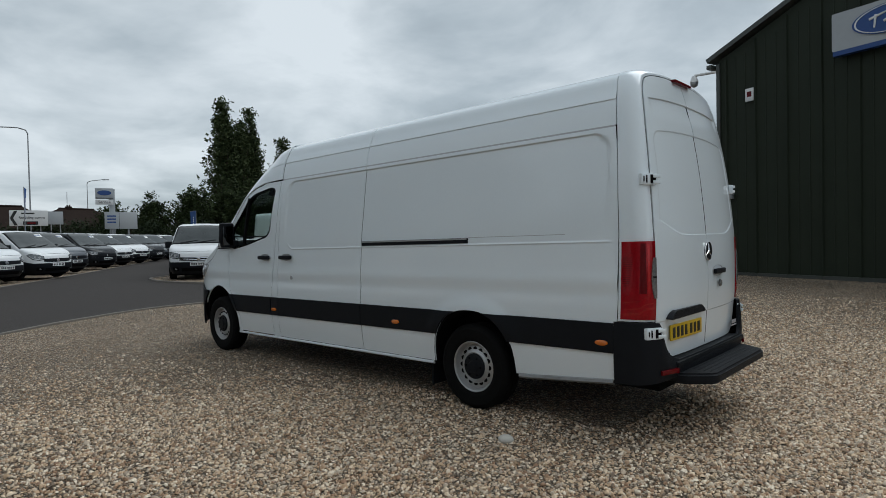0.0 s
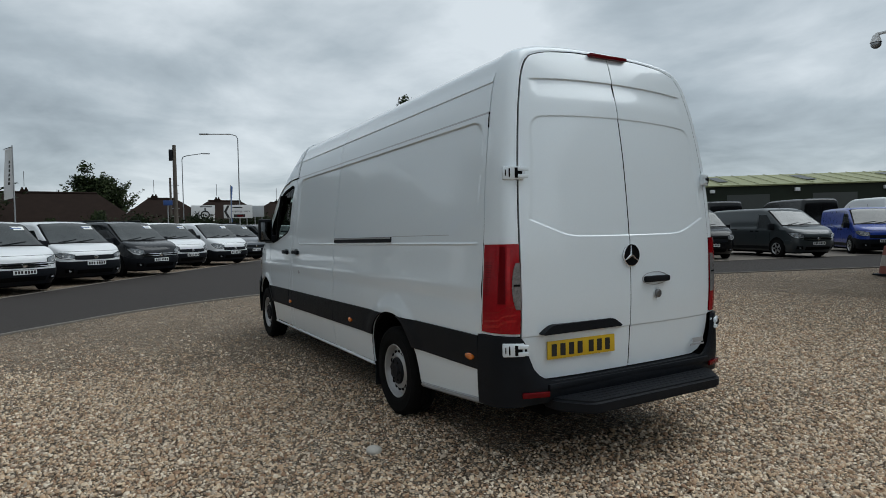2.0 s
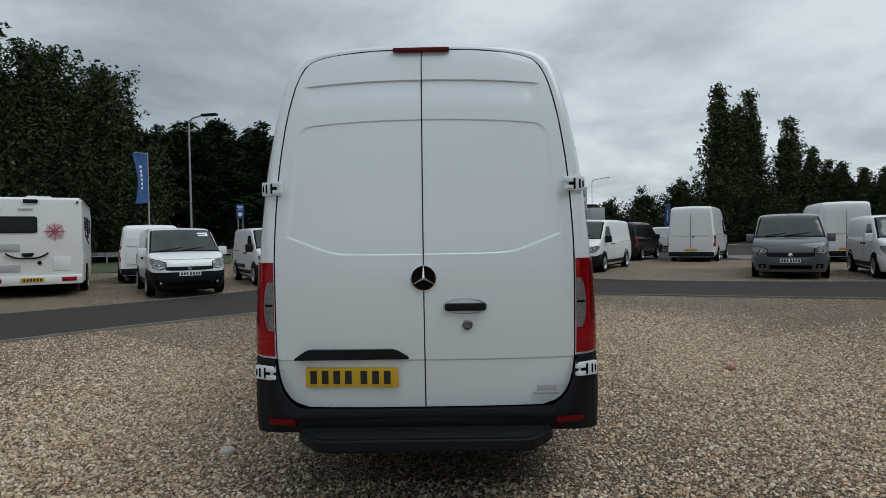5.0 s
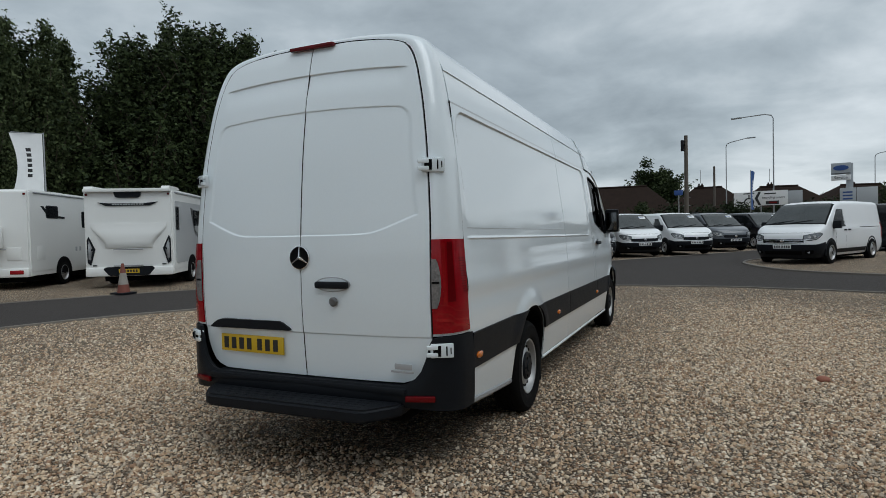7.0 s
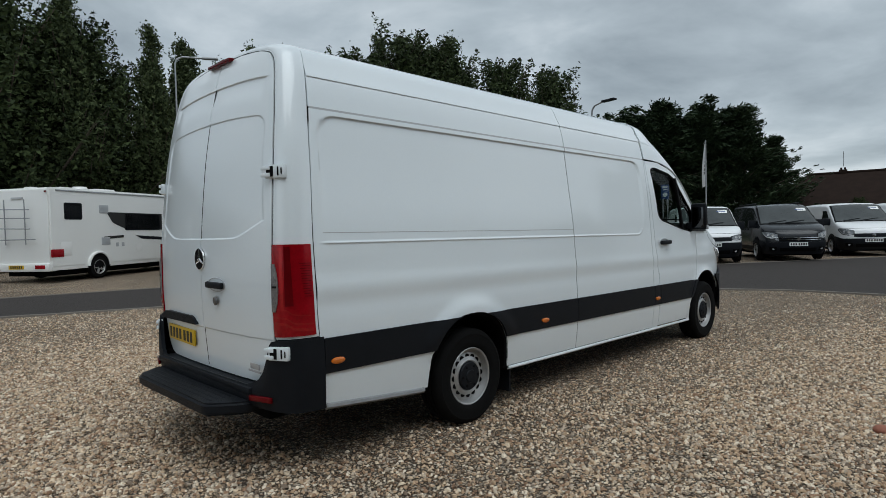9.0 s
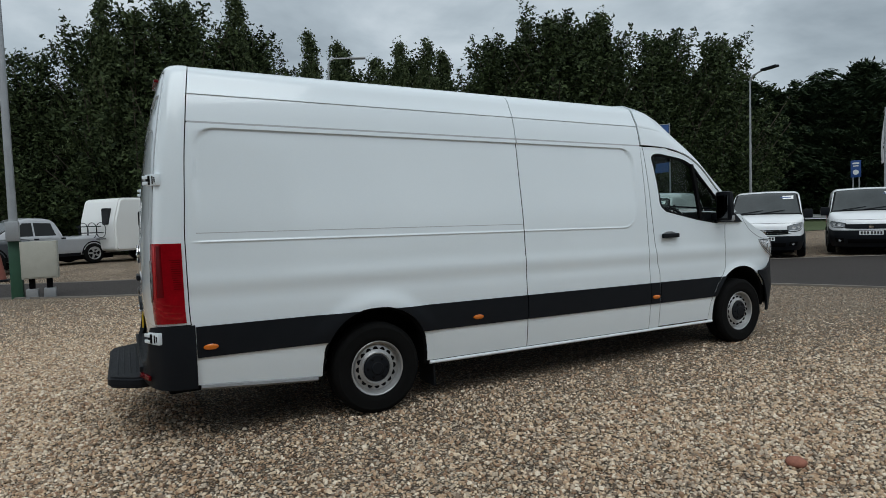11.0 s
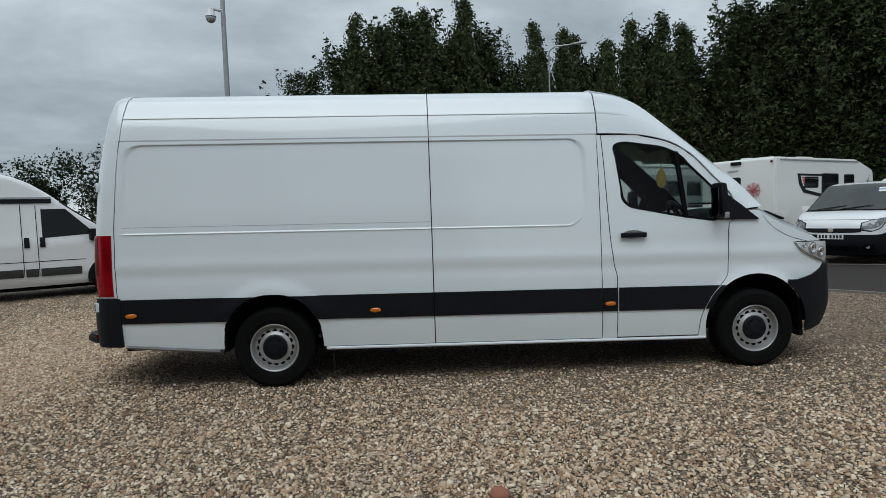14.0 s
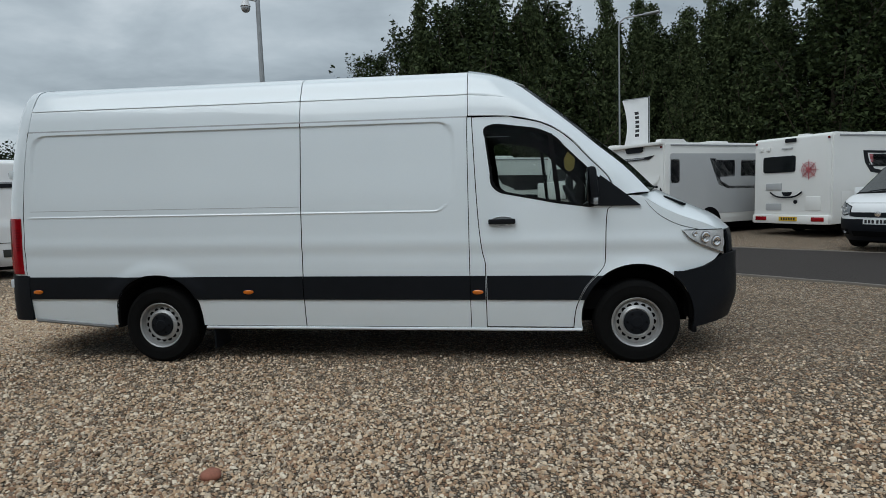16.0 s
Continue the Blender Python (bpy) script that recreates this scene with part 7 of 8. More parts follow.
        part("roof_aerial", tubed((2.0, -0.3, high + 0.05), (2.0, -0.3, high + 0.14), 0.24, 0.20, 20), CREAM, v, "white roof aerial dome")
        part("name_bar", boxed(-0.012, 0.01, -0.25, 0.15, 2.42, 2.47), PALE, v, smooth=False)
        part("name_bar", prism([(2.0, 1.20), (2.85, 1.24), (2.85, 1.32), (2.0, 1.28)], -W - 0.012, -W + 0.01), INK, v, smooth=False)
        part("corner_lamp", boxed(0.02, 0.45, -W - 0.02, -W + 0.02, 0.72, 0.95, bevel=0.02), RED_L, v, "red wraparound tail light")
    part("roof_vent", boxed(1.2, 1.75, -0.35, 0.25, high - 0.02, high + 0.10, bevel=0.03), CREAM, v)
    part("roof_vent", boxed(2.6, 3.4, -0.4, 0.4, high - 0.02, high + 0.12, bevel=0.04), CREAM, v)
    part("roof_aerial", boxed(0.4, 0.65, -0.12, 0.12, high - 0.01, high + 0.06, bevel=0.02), CREAM, v)
    part("chassis", boxed(0.4, L + 1.3, -0.8, 0.8, 0.16, 0.44), DARK, v)
    return v


motorhome((-6.75, -12.0), 212, "white and grey motorhome with dark chevron tail lamps", 7.2, 2.65, "chevron")
motorhome((-10.5, -10.75), 209, "white motorhome with a faded red compass emblem on its tail", 6.6, 2.62, "star")
motorhome((-5.0, -15.3), 211, "white motorhome with a white storage box on its tail", 6.8, 2.68, "box")
motorhome((-0.15, -16.9), 213, "white motorhome with a cycle rack on its tail", 7.2, 2.74, "swift")

# a touring caravan and two pickups beyond
car = thing("caravan", Matrix.Translation((2.6, -22.2, ground_z(2.6, -22.2))) @ Matrix.Rotation(radians(215), 4, "Z"), "white touring caravan with cycles on its tail", "caravan")
out = rounded([(0, 0.45), (-0.02, 1.6), (0.25, 2.55), (4.2, 2.6), (4.9, 2.2), (5.0, 0.45)], 0.2, 4)
bm = prism(out, -1.1, 1.1)
bmesh.ops.bevel(bm, geom=[e for e in bm.edges if abs(e.verts[0].co.y - e.verts[1].co.y) < 1e-4], offset=0.07, segments=3, affect="EDGES")
part("coach_body", bm, CREAM, car)
part("rear_window", prism(rounded([(-0.75, 1.5), (-0.35, 1.5), (-0.35, 2.15), (-0.75, 2.15)], 0.08), -0.03, 0.2, "X"), SCREEN, car, "dark rear window")
for sg in (1, -1):
    simple_wheel(car, 2.4, sg * 1.06, 0.32, True, sg)
    part("side_window", prism(rounded([(1.0, 1.4), (2.2, 1.4), (2.2, 2.0), (1.0, 2.0)], 0.08), sg * 1.1 - 0.01, sg * 1.1 + 0.014), SCREEN, car)
for k in range(3):
    cyc = part("cycle_rack", tubed((-0.15 - 0.08 * k, -0.7, 0.95 + 0.25 * k), (-0.15 - 0.08 * k, 0.85, 0.95 + 0.25 * k), 0.02), PLASTIC, car)
    tyre_ = lathe([(0.30 + 0.014 * math.cos(a), 0.014 * math.sin(a)) for a in np.linspace(0, 2 * math.pi, 7)[:-1]], 24, closed=True)
    bmesh.ops.transform(tyre_, matrix=Matrix.Translation((-0.22, 0.55 - 0.55 * k, 1.3)) @ Matrix.Rotation(math.pi / 2, 4, "Z"), verts=tyre_.verts)
    part("cycle_wheel", tyre_, PLASTIC, cyc)
part("number_plate", boxed(-0.03, -0.015, -0.1, 0.4, 0.62, 0.73), PLATE_Y, car, smooth=False)


def pickup(place, heading, colour, label):
    L, H, fo = 5.3, 1.82, 0.95
    top = [(fo - L, 1.04), (fo - L + 0.05, 1.08), (-2.05, 1.10), (-1.98, 1.30), (-1.75, 1.72), (-1.5, 1.80), (-1.0, H), (-0.62, 1.74), (-0.1, 1.36), (0.12, 1.24), (0.55, 1.17), (0.82, 1.06), (0.92, 0.9), (fo, 0.75)]
    s = dict(belt=1.06, tumble=0.22, screen=(0.04, -0.60), lamp_z=0.92, side=(((-0.25, 1.14), (-1.0, 1.14), (-1.0, 1.62), (-0.70, 1.62)), ((-1.06, 1.14), (-1.78, 1.14), (-1.65, 1.6), (-1.06, 1.62))), rear="pickup", low=0.36, alloy=True, bumper=colour, chrome=True, grille_z=0.72, nose=0.2)
    return vehicle("pickup_truck", place, heading, label, colour, (L, 1.86, H, 3.15, fo, 0.39), top, "pickup", "pickups parked beyond the road", s)


pickup((8.5, -16.6), 30, STONE_P, "dark grey double-cab pickup truck")
pickup((5.9, -21.0), 33, SILVER_P, "silver double-cab pickup truck")
pickup((11.0, -20.6), 30, BLACK_P, "black double-cab pickup truck")

# ---- big dark shed ----
SHED_A, SHED_B = Vector((-3.0, 14.55)), Vector((1.69, 13.13))
sh_d = (SHED_B - SHED_A).normalized()
shed = thing("steel_shed", Matrix.Translation((SHED_A.x, SHED_A.y, 0.12)) @ Matrix.Rotation(math.atan2(sh_d.y, sh_d.x), 4, "Z") @ Matrix.Scale(0.962, 4), "large dark green profiled steel shed with a blue oval sign", "shed")
EAVE, RIDGE, SPAN, DEEP = 6.75, 11.0, 21.0, 26.0
wall = part("gable_wall", prism([(0, -0.3), (SPAN, -0.3), (SPAN, EAVE), (SPAN / 2, RIDGE), (0, EAVE)], 0.06, 0.3), CLAD, shed, smooth=False)
part("side_wall", boxed(0.0, 0.24, 0.3, DEEP, -0.3, EAVE), CLAD, shed, smooth=False)
part("side_wall", boxed(SPAN - 0.24, SPAN, 0.3, DEEP, -0.3, EAVE), CLAD, shed, smooth=False)
for k in range(23):
    x = 0.30 + 0.95 * k
    if x < SPAN - 0.3:
        top_z = EAVE + (RIDGE - EAVE) * (1 - abs(x - SPAN / 2) / (SPAN / 2))
        rib = prism([(x - 0.045, 0.06), (x - 0.02, 0.0), (x + 0.02, 0.0), (x + 0.045, 0.06)], -0.25, top_z - 0.1, "Z")
        part("cladding_rib", rib, CLAD, wall, smooth=False)
        for dx in (0.32, 0.63):
            rib = prism([(x + dx - 0.02, 0.06), (x + dx - 0.008, 0.045), (x + dx + 0.008, 0.045), (x + dx + 0.02, 0.06)], -0.25, top_z - 0.1, "Z")
            part("cladding_rib", rib, CLAD, wall, smooth=False)
for sgn in (0, 1):
    xa, xb = (0, SPAN / 2) if sgn == 0 else (SPAN, SPAN / 2)
    rows = [[(xa + (xb - xa) * u + (-0.25 if u == 0 and sgn == 0 else (0.25 if u == 0 else 0)), y, EAVE + (RIDGE - EAVE) * u + 0.10 + (-0.1 if u == 0 else 0)) for u in (0, 0.5, 1)] for y in (-0.12, DEEP)]
    part("roof", sheet(rows, 0.14, flip=sgn == 1), TRIM_G, shed, "dark grey roof edge")
part("gutter", boxed(-0.30, -0.12, -0.1, DEEP, EAVE - 0.20, EAVE - 0.06, bevel=0.03), TRIM_G, shed)
part("corner_trim", boxed(-0.02, 0.10, 0.0, 0.10, -0.2, EAVE - 0.08, bevel=0.01), TRIM_G, shed)
part("base_trim", boxed(0.0, SPAN, 0.0, 0.05, -0.1, 0.06), TRIM_G, shed)
part("downpipe", tubed((0.55, -0.06, -0.1), (0.55, -0.06, 0.42), 0.055), GALV, shed, "short grey pipe")
part("warning_sign", boxed(0.98, 1.24, -0.035, -0.005, 5.28, 5.67, bevel=0.004), SIGN_W, shed, "small white warning sign")
part("sign_print", boxed(1.04, 1.18, -0.042, -0.034, 5.41, 5.57), RED_D, shed, smooth=False)
part("wall_light", boxed(0.42, 0.58, -0.16, -0.0, 2.35, 2.52, bevel=0.03), GALV, shed, "small grey wall light")
part("meter_box", boxed(-0.12, -0.02, 0.0, 0.14, 1.5, 1.9, bevel=0.02), PLASTIC, shed)
part("shed_window", boxed(4.95, 6.1, -0.03, 0.05, 1.3, 2.6, bevel=0.01), TRIM_G, shed, "dark window unit")
board = part("sign_board", prism(rounded([(3.55, 6.05), (9.2, 6.05), (9.2, 7.04), (3.55, 7.04)], 0.04, 3), -0.22, -0.01), SIGN_G, shed, "pale grey sign board")
part("board_edge", boxed(3.57, 9.18, -0.215, -0.02, 5.93, 6.05), SIGN_B, board, "dark blue lower edge", smooth=False)
ov = lathe([(0.0, 0.0), (1.0, 0.0), (1.0, 0.03), (0.0, 0.03)], 48)
for vv in ov.verts:
    vv.co.x, vv.co.z = vv.co.x * 0.94, vv.co.z * 0.37
bmesh.ops.translate(ov, vec=(4.99, -0.25, 6.57), verts=ov.verts)
oval = part("blue_oval", ov, SIGN_B, board, "blue oval emblem")
orr = lathe([(0.90, 0.0), (0.945, 0.0), (0.945, 0.008), (0.90, 0.008)], 48, closed=True)
for vv in orr.verts:
    vv.co.x, vv.co.z = vv.co.x * 0.94, vv.co.z * 0.37
bmesh.ops.translate(orr, vec=(4.99, -0.259, 6.57), verts=orr.verts)
part("oval_ring", orr, SIGN_W, oval)
sw = bmesh.new()
for a, b in (((-0.75, 0.08), (-0.2, 0.22)), ((-0.55, 0.2), (-0.6, -0.25)), ((-0.3, -0.1), (0.1, 0.05)), ((0.1, 0.1), (0.3, -0.12)), ((0.35, -0.1), (0.75, 0.15))):
    tube(sw, (4.99 + a[0] * 0.71, -0.262, 6.57 + a[1] * 0.71), (4.99 + b[0] * 0.71, -0.262, 6.57 + b[1] * 0.71), 0.034, 0.022, 6)
part("oval_mark", sw, SIGN_W, oval, "white stroke")


def dome_camera(parent, p, d):
    """A dome camera on a bracket: p on the mast or wall, d the way out."""
    q = Vector(p) + Vector(d)
    br = part("camera_bracket", tubed(p, q, 0.045, 0.04, 8), SIGN_W, parent, "white camera bracket")
    part("camera_hood", tubed((q.x, q.y, q.z - 0.02), (q.x, q.y, q.z - 0.22), 0.07, 0.14, 16), SIGN_W, br)
    dm = bmesh.new()
    bmesh.ops.create_uvsphere(dm, u_segments=16, v_segments=10, radius=0.125, matrix=Matrix.Translation((q.x, q.y, q.z - 0.26)))
    part("camera_dome", dm, GALV, br, "smoked camera dome")


dome_camera(shed, (-0.02, 0.05, EAVE - 0.30), (-0.65, -0.25, 0.0))

# the far shed with an olive roof
far = thing("far_shed", Matrix.Translation((-37.5, 36.5, 0.1)) @ Matrix.Rotation(radians(50), 4, "Z"), "low dark green shed with an olive sheet roof", "shed")
fw = part("front_wall", boxed(0, 46, 0, 0.2, -0.3, 4.9), CLAD, far, smooth=False)
part("gable_wall", prism([(0, -0.3), (16, -0.3), (16, 4.9), (8, 6.3), (0, 4.9)], -0.02, 0.2, "X"), CLAD, far, smooth=False)
rows = [[(x, -0.3 + 8.4 * u, 4.86 + 1.45 * u) for u in (0, 1)] for x in (-0.4, 46)]
roof_o = part("roof", sheet(rows, 0.12), OLIVE, far, "olive profiled roof sheet")
for k in range(30):
    x = 1.0 + 1.5 * k
    part("roof_rib", prism([(-0.2, 4.92), (8.0, 6.34), (8.0, 6.38), (-0.2, 4.96)], x, x + 0.06, "X"), OLIVE, roof_o, smooth=False)
    if k % 5 == 2:
        part("roof_light", prism([(2.0, 5.31), (6.0, 6.00), (6.0, 6.05), (2.0, 5.36)], x + 0.2, x + 1.1, "X"), TRIM_G, roof_o, smooth=False)
for k in range(6):
    part("dark_opening", boxed(5 + 7 * k, 8.5 + 7 * k, -0.05, 0.02, 1.0, 4.0), TRIM_G, fw, smooth=False)
    part("wall_light", boxed(3.5 + 7 * k, 3.9 + 7 * k, -0.3, 0.0, 4.2, 4.5, bevel=0.04), SIGN_W, fw)


# ---- houses ----
def bungalow(place, heading, w, d, eave, ridge, label):
    x, y = place
    h = thing("house", Matrix.Translation((x, y, 0.1)) @ Matrix.Rotation(radians(heading), 4, "Z"), label, "house", "houses across the road")
    wl = part("wall", boxed(-w / 2, w / 2, -d / 2, d / 2, -0.2, eave), BRICKM, h, smooth=False)
    e = 0.45
    hip = bmesh.new()
    b = [hip.verts.new(p) for p in ((-w / 2 - e, -d / 2 - e, eave - 0.15), (w / 2 + e, -d / 2 - e, eave - 0.15), (w / 2 + e, d / 2 + e, eave - 0.15), (-w / 2 - e, d / 2 + e, eave - 0.15))]
    t = [hip.verts.new((s * (w / 2 - d * 0.42), 0, ridge)) for s in (-1, 1)]
    for f in ((b[0], b[1], t[1], t[0]), (b[2], b[3], t[0], t[1]), (b[1], b[2], t[1]), (b[3], b[0], t[0]), (b[3], b[2], b[1], b[0])):
        hip.faces.new(f)
    rf = part("roof", hip, TILE, h, "brown tiled hipped roof", smooth=False)
    part("ridge_tiles", tubed((-w / 2 + d * 0.42, 0, ridge), (w / 2 - d * 0.42, 0, ridge), 0.13, seg=8), TILE, rf)
    ch = part("chimney", boxed(-w * 0.12 + 0.1, -w * 0.12 + 0.7, -0.22, 0.22, ridge - 0.6, ridge + 0.28), TILE, rf, smooth=False)
    for k in (0.25, 0.55):
        part("chimney_pot", tubed((-w * 0.12 + k, 0, ridge + 0.25), (-w * 0.12 + k, 0, ridge + 0.48), 0.10, 0.08, 10), TILE, ch)
    part("tv_aerial", tubed((-w * 0.12 + 0.4, 0.2, ridge + 0.6), (-w * 0.12 + 0.4, 0.2, ridge + 2.0), 0.03, seg=6), GALV, ch)
    for k in range(int(w // 3.4)):
        xw = -w / 2 + 1.9 + 3.4 * k
        wo = part("window", boxed(xw - 0.8, xw + 0.8, -d / 2 - 0.05, -d / 2 + 0.05, 1.0, eave - 0.25), SIGN_W, wl, "white framed window", smooth=False)
        for s in (-0.38, 0.38):
            part("pane", boxed(xw + s - 0.33, xw + s + 0.33, -d / 2 - 0.07, -d / 2, 1.1, eave - 0.35), SCREEN, wo, smooth=False)
    part("gutter", boxed(-w / 2 - e, w / 2 + e, -d / 2 - e - 0.1, -d / 2 - e + 0.02, eave - 0.28, eave - 0.14), SIGN_W, wl, smooth=False)
    return h


bungalow((-63.2, -8.0), 92, 15.5, 8.0, 2.5, 5.6, "brick bungalow with a brown hipped tile roof")
bungalow((-66.5, 2.4), 92, 9.5, 8.0, 2.5, 5.3, "small brick bungalow with a hipped roof")
bungalow((-70.5, 9.5), 96, 10.5, 8, 2.5, 5.3, "brick bungalow with a steep hipped roof")
bungalow((-78.0, 18.5), 110, 12, 9, 2.5, 5.5, "distant bungalow behind the road signs")


# ---- posts, lamps, signs, flags ----
def street_lamp(place, high, arm, label, head=GALV, drop=0.0):
    x, y = place
    z = ground_z(x, y)
    s = thing("street_lamp", Matrix.Translation((x, y, z)), label, "street lamp", "street lamps")
    post = bmesh.new()
    tube(post, (0, 0, -0.1), (0, 0, 1.2), 0.10, 0.09, 10)
    tube(post, (0, 0, 1.2), (0, 0, high - 0.4), 0.06, 0.04, 10)
    a = Vector((arm[0], arm[1], 0))
    pts = [Vector((0, 0, high - 0.4)), Vector((0, 0, high - 0.15)) + a * 0.05, Vector((0, 0, high)) + a * 0.25, Vector((0, 0, high + drop)) + a]
    for p, q in zip(pts, pts[1:]):
        tube(post, p, q, 0.045, 0.04, 8)
    part("post", post, GALV, s)
    hd = boxed(-0.05, 0.75, -0.13, 0.13, -0.06, 0.05, bevel=0.04)
    bmesh.ops.transform(hd, matrix=Matrix.Translation(pts[-1]) @ a.to_track_quat("X", "Z").to_matrix().to_4x4(), verts=hd.verts)
    part("lamp_head", hd, head, s)
    return s


street_lamp((-48.6, 7.05), 9.8, (-0.9, -2.2), "tall grey street lamp beside the road")
street_lamp((-62.6, 4.1), 9.5, (0.4, 1.9), "grey street lamp across the road", drop=0.25)
street_lamp((-80.0, 20.3), 9.1, (0.6, 1.6), "distant grey street lamp", drop=0.2)
street_lamp((-23.9, -12.4), 7.3, (0.15, 0.75), "grey street lamp with a flat dark lamp head", PLASTIC, 0.12)
street_lamp((-8.9, -27.5), 10.4, (-1.2, 0.6), "thin grey street lamp before the trees")
street_lamp((8.4, -24.5), 6.4, (0.9, 0.2), "grey street lamp before low trees")
for x, y, h in ((-33.6, 31.0, 9.6), (-33.9, 30.9, 8.7)):
    mp = thing("lamp_mast", Matrix.Translation((x, y, 0.15)), "slim grey floodlight mast", "mast", "floodlight masts")
    part("pole", tubed((0, 0, -0.1), (0, 0, h), 0.09, 0.06, 10), GALV, mp)
    part("lamp_head", boxed(-0.14, 0.14, -0.2, 0.2, h - 0.08, h + 0.12, bevel=0.03), PLASTIC, mp)
    part("bracket", boxed(-0.08, 0.08, -0.28, 0.28, h - 1.0, h - 0.9, bevel=0.02), GALV, mp)
street_lamp((-6.0, 30.5), 5.6, (0.9, 0.2), "yard lamp with twin heads")

tele = thing("telegraph_pole", Matrix.Translation((-38.0, 1.05, 0.1)), "weathered wooden telegraph pole", "pole")
part("pole", tubed((0, 0, -0.2), (0, 0, 7.2), 0.15, 0.11, 12), WOODP, tele)
part("junction_box", boxed(-0.15, 0.15, -0.32, -0.12, 6.2, 6.9, bevel=0.02), PLASTIC, tele)
for k in range(5):
    part("climbing_step", tubed((0, -0.22, 2.6 + 0.5 * k), (0, 0.22, 2.6 + 0.5 * k), 0.015, seg=6), GALV, tele)
tele = thing("wooden_pole", Matrix.Translation((-63.5, 3.0, 0.1)), "slim dark wooden pole", "pole")
part("pole", tubed((0, 0, -0.2), (0, 0, 7.3), 0.13, 0.10, 10), WOODP, tele)


def sign(place, face, w, h, z0, material, label, posts=2, name="road_sign"):
    """A flat sign on posts; face: the way it looks, in degrees."""
    x, y = place
    s = thing(name, Matrix.Translation((x, y, ground_z(x, y))) @ Matrix.Rotation(radians(face), 4, "Z"), label, "sign")
    pl = part("sign_plate", boxed(-0.02, 0.02, -w / 2, w / 2, z0, z0 + h, bevel=0.006), material, s)
    for k in range(posts):
        yy = 0 if posts == 1 else (k - 0.5) * w * 0.6
        part("post", tubed((-0.06, yy, -0.1), (-0.06, yy, z0 + h - 0.05), 0.04, seg=8), GALV, s)
    return s, pl


def bars(pl, rows_, material, x=0.024):
    for y0, y1, z0, z1 in rows_:
        part("print_bar", boxed(0.0, x, y0, y1, z0, z1), material, pl, smooth=False)


s, pl = sign((-48.0, 6.8), -14, 2.3, 1.12, 2.65, SIGN_W, "white direction sign with a black chevron arrow")
chev = prism([(-1.12, 3.21), (-0.86, 3.73), (-0.66, 3.73), (-0.92, 3.21), (-0.66, 2.69), (-0.86, 2.69)], 0.0, 0.026, "X")
part("arrow", chev, INK, pl, smooth=False)
bars(pl, [(-0.45, 0.35, 3.50, 3.60), (-0.35, 0.55, 2.72, 2.98)], INK)
part("car_mark", boxed(0.0, 0.03, -0.1, 0.4, 2.78, 2.92), RED_D, pl, smooth=False)


def lettering(body, size, parent, y, z, x=0.026):
    tc = bpy.data.curves.new("sign_text", "FONT")
    tc.body, tc.size, tc.extrude, tc.align_x = body, size, 0.004, "CENTER"
    to = new("sign_text", tc)
    to.parent, to.matrix_local = parent, Matrix.Translation((x, y, z)) @ Matrix(((0, 0, 1, 0), (1, 0, 0, 0), (0, 1, 0, 0), (0, 0, 0, 1)))
    tc.materials.append(INK)


lettering("Recycling centre", 0.235, pl, 0.18, 3.17)
sign((-47.7, 8.4), -10, 0.95, 0.95, 2.75, SIGN_G, "grey back of a road sign")
s, pl = sign((-62.0, 5.9), -6, 2.3, 1.6, 2.75, SIGN_W, "white road sign with a black roundabout diagram")
rr = lathe([(0.33, 0.0), (0.46, 0.0), (0.46, 0.02), (0.33, 0.02)], 28, closed=True)
bmesh.ops.transform(rr, matrix=Matrix.Translation((0.03, 0.2, 3.35)) @ Matrix.Rotation(-math.pi / 2, 4, "Z"), verts=rr.verts)
part("roundabout_ring", rr, INK, pl)
bars(pl, [(0.14, 0.26, 3.78, 4.1), (0.14, 0.26, 2.66, 2.92), (-0.8, -0.22, 3.29, 3.41), (0.66, 0.95, 3.29, 3.41), (-0.3, 0.9, 4.16, 4.26), (-0.95, -0.3, 3.08, 3.17)], INK)
sign((-37.9, 0.57), 0, 0.55, 0.32, 3.25, SIGN_B, "small blue sign on a pole", 1)
s, pl = sign((-36.9, -14.6), 15, 0.52, 1.0, 2.9, SIGN_B, "blue roadside information sign on two posts")
bars(pl, [(-0.17, 0.17, 3.68, 3.78), (-0.14, 0.14, 3.54, 3.60)], SIGN_W)
dsk = lathe([(0.0, 0.0), (0.15, 0.0), (0.15, 0.012), (0.0, 0.012)], 24)
bmesh.ops.transform(dsk, matrix=Matrix.Translation((0.02, 0.0, 3.2)) @ Matrix.Rotation(-math.pi / 2, 4, "Z"), verts=dsk.verts)
part("round_mark", dsk, SIGN_W, pl)
tot = thing("totem_sign", Matrix.Translation((-45.1, 10.9, 0.15)) @ Matrix.Rotation(radians(-15), 4, "Z") @ Matrix.Scale(1.13, 4), "grey totem sign with a blue oval above a service panel", "sign")
part("column", boxed(-0.2, 0.05, 0.25, 0.6, -0.1, 4.7, bevel=0.02), SIGN_G, tot)
pn = part("upper_panel", boxed(0.0, 0.16, -0.52, 0.50, 4.02, 4.73, bevel=0.03), SIGN_G, tot, "silver sign panel")
ov = lathe([(0.0, 0.0), (1.0, 0.0), (1.0, 0.03), (0.0, 0.03)], 32)
for vv in ov.verts:
    vv.co.x, vv.co.z = vv.co.x * 0.40, vv.co.z * 0.16
bmesh.ops.transform(ov, matrix=Matrix.Translation((0.16, -0.01, 4.42)) @ Matrix.Rotation(-math.pi / 2, 4, "Z"), verts=ov.verts)
part("blue_oval", ov, SIGN_B, pn, "blue oval emblem")
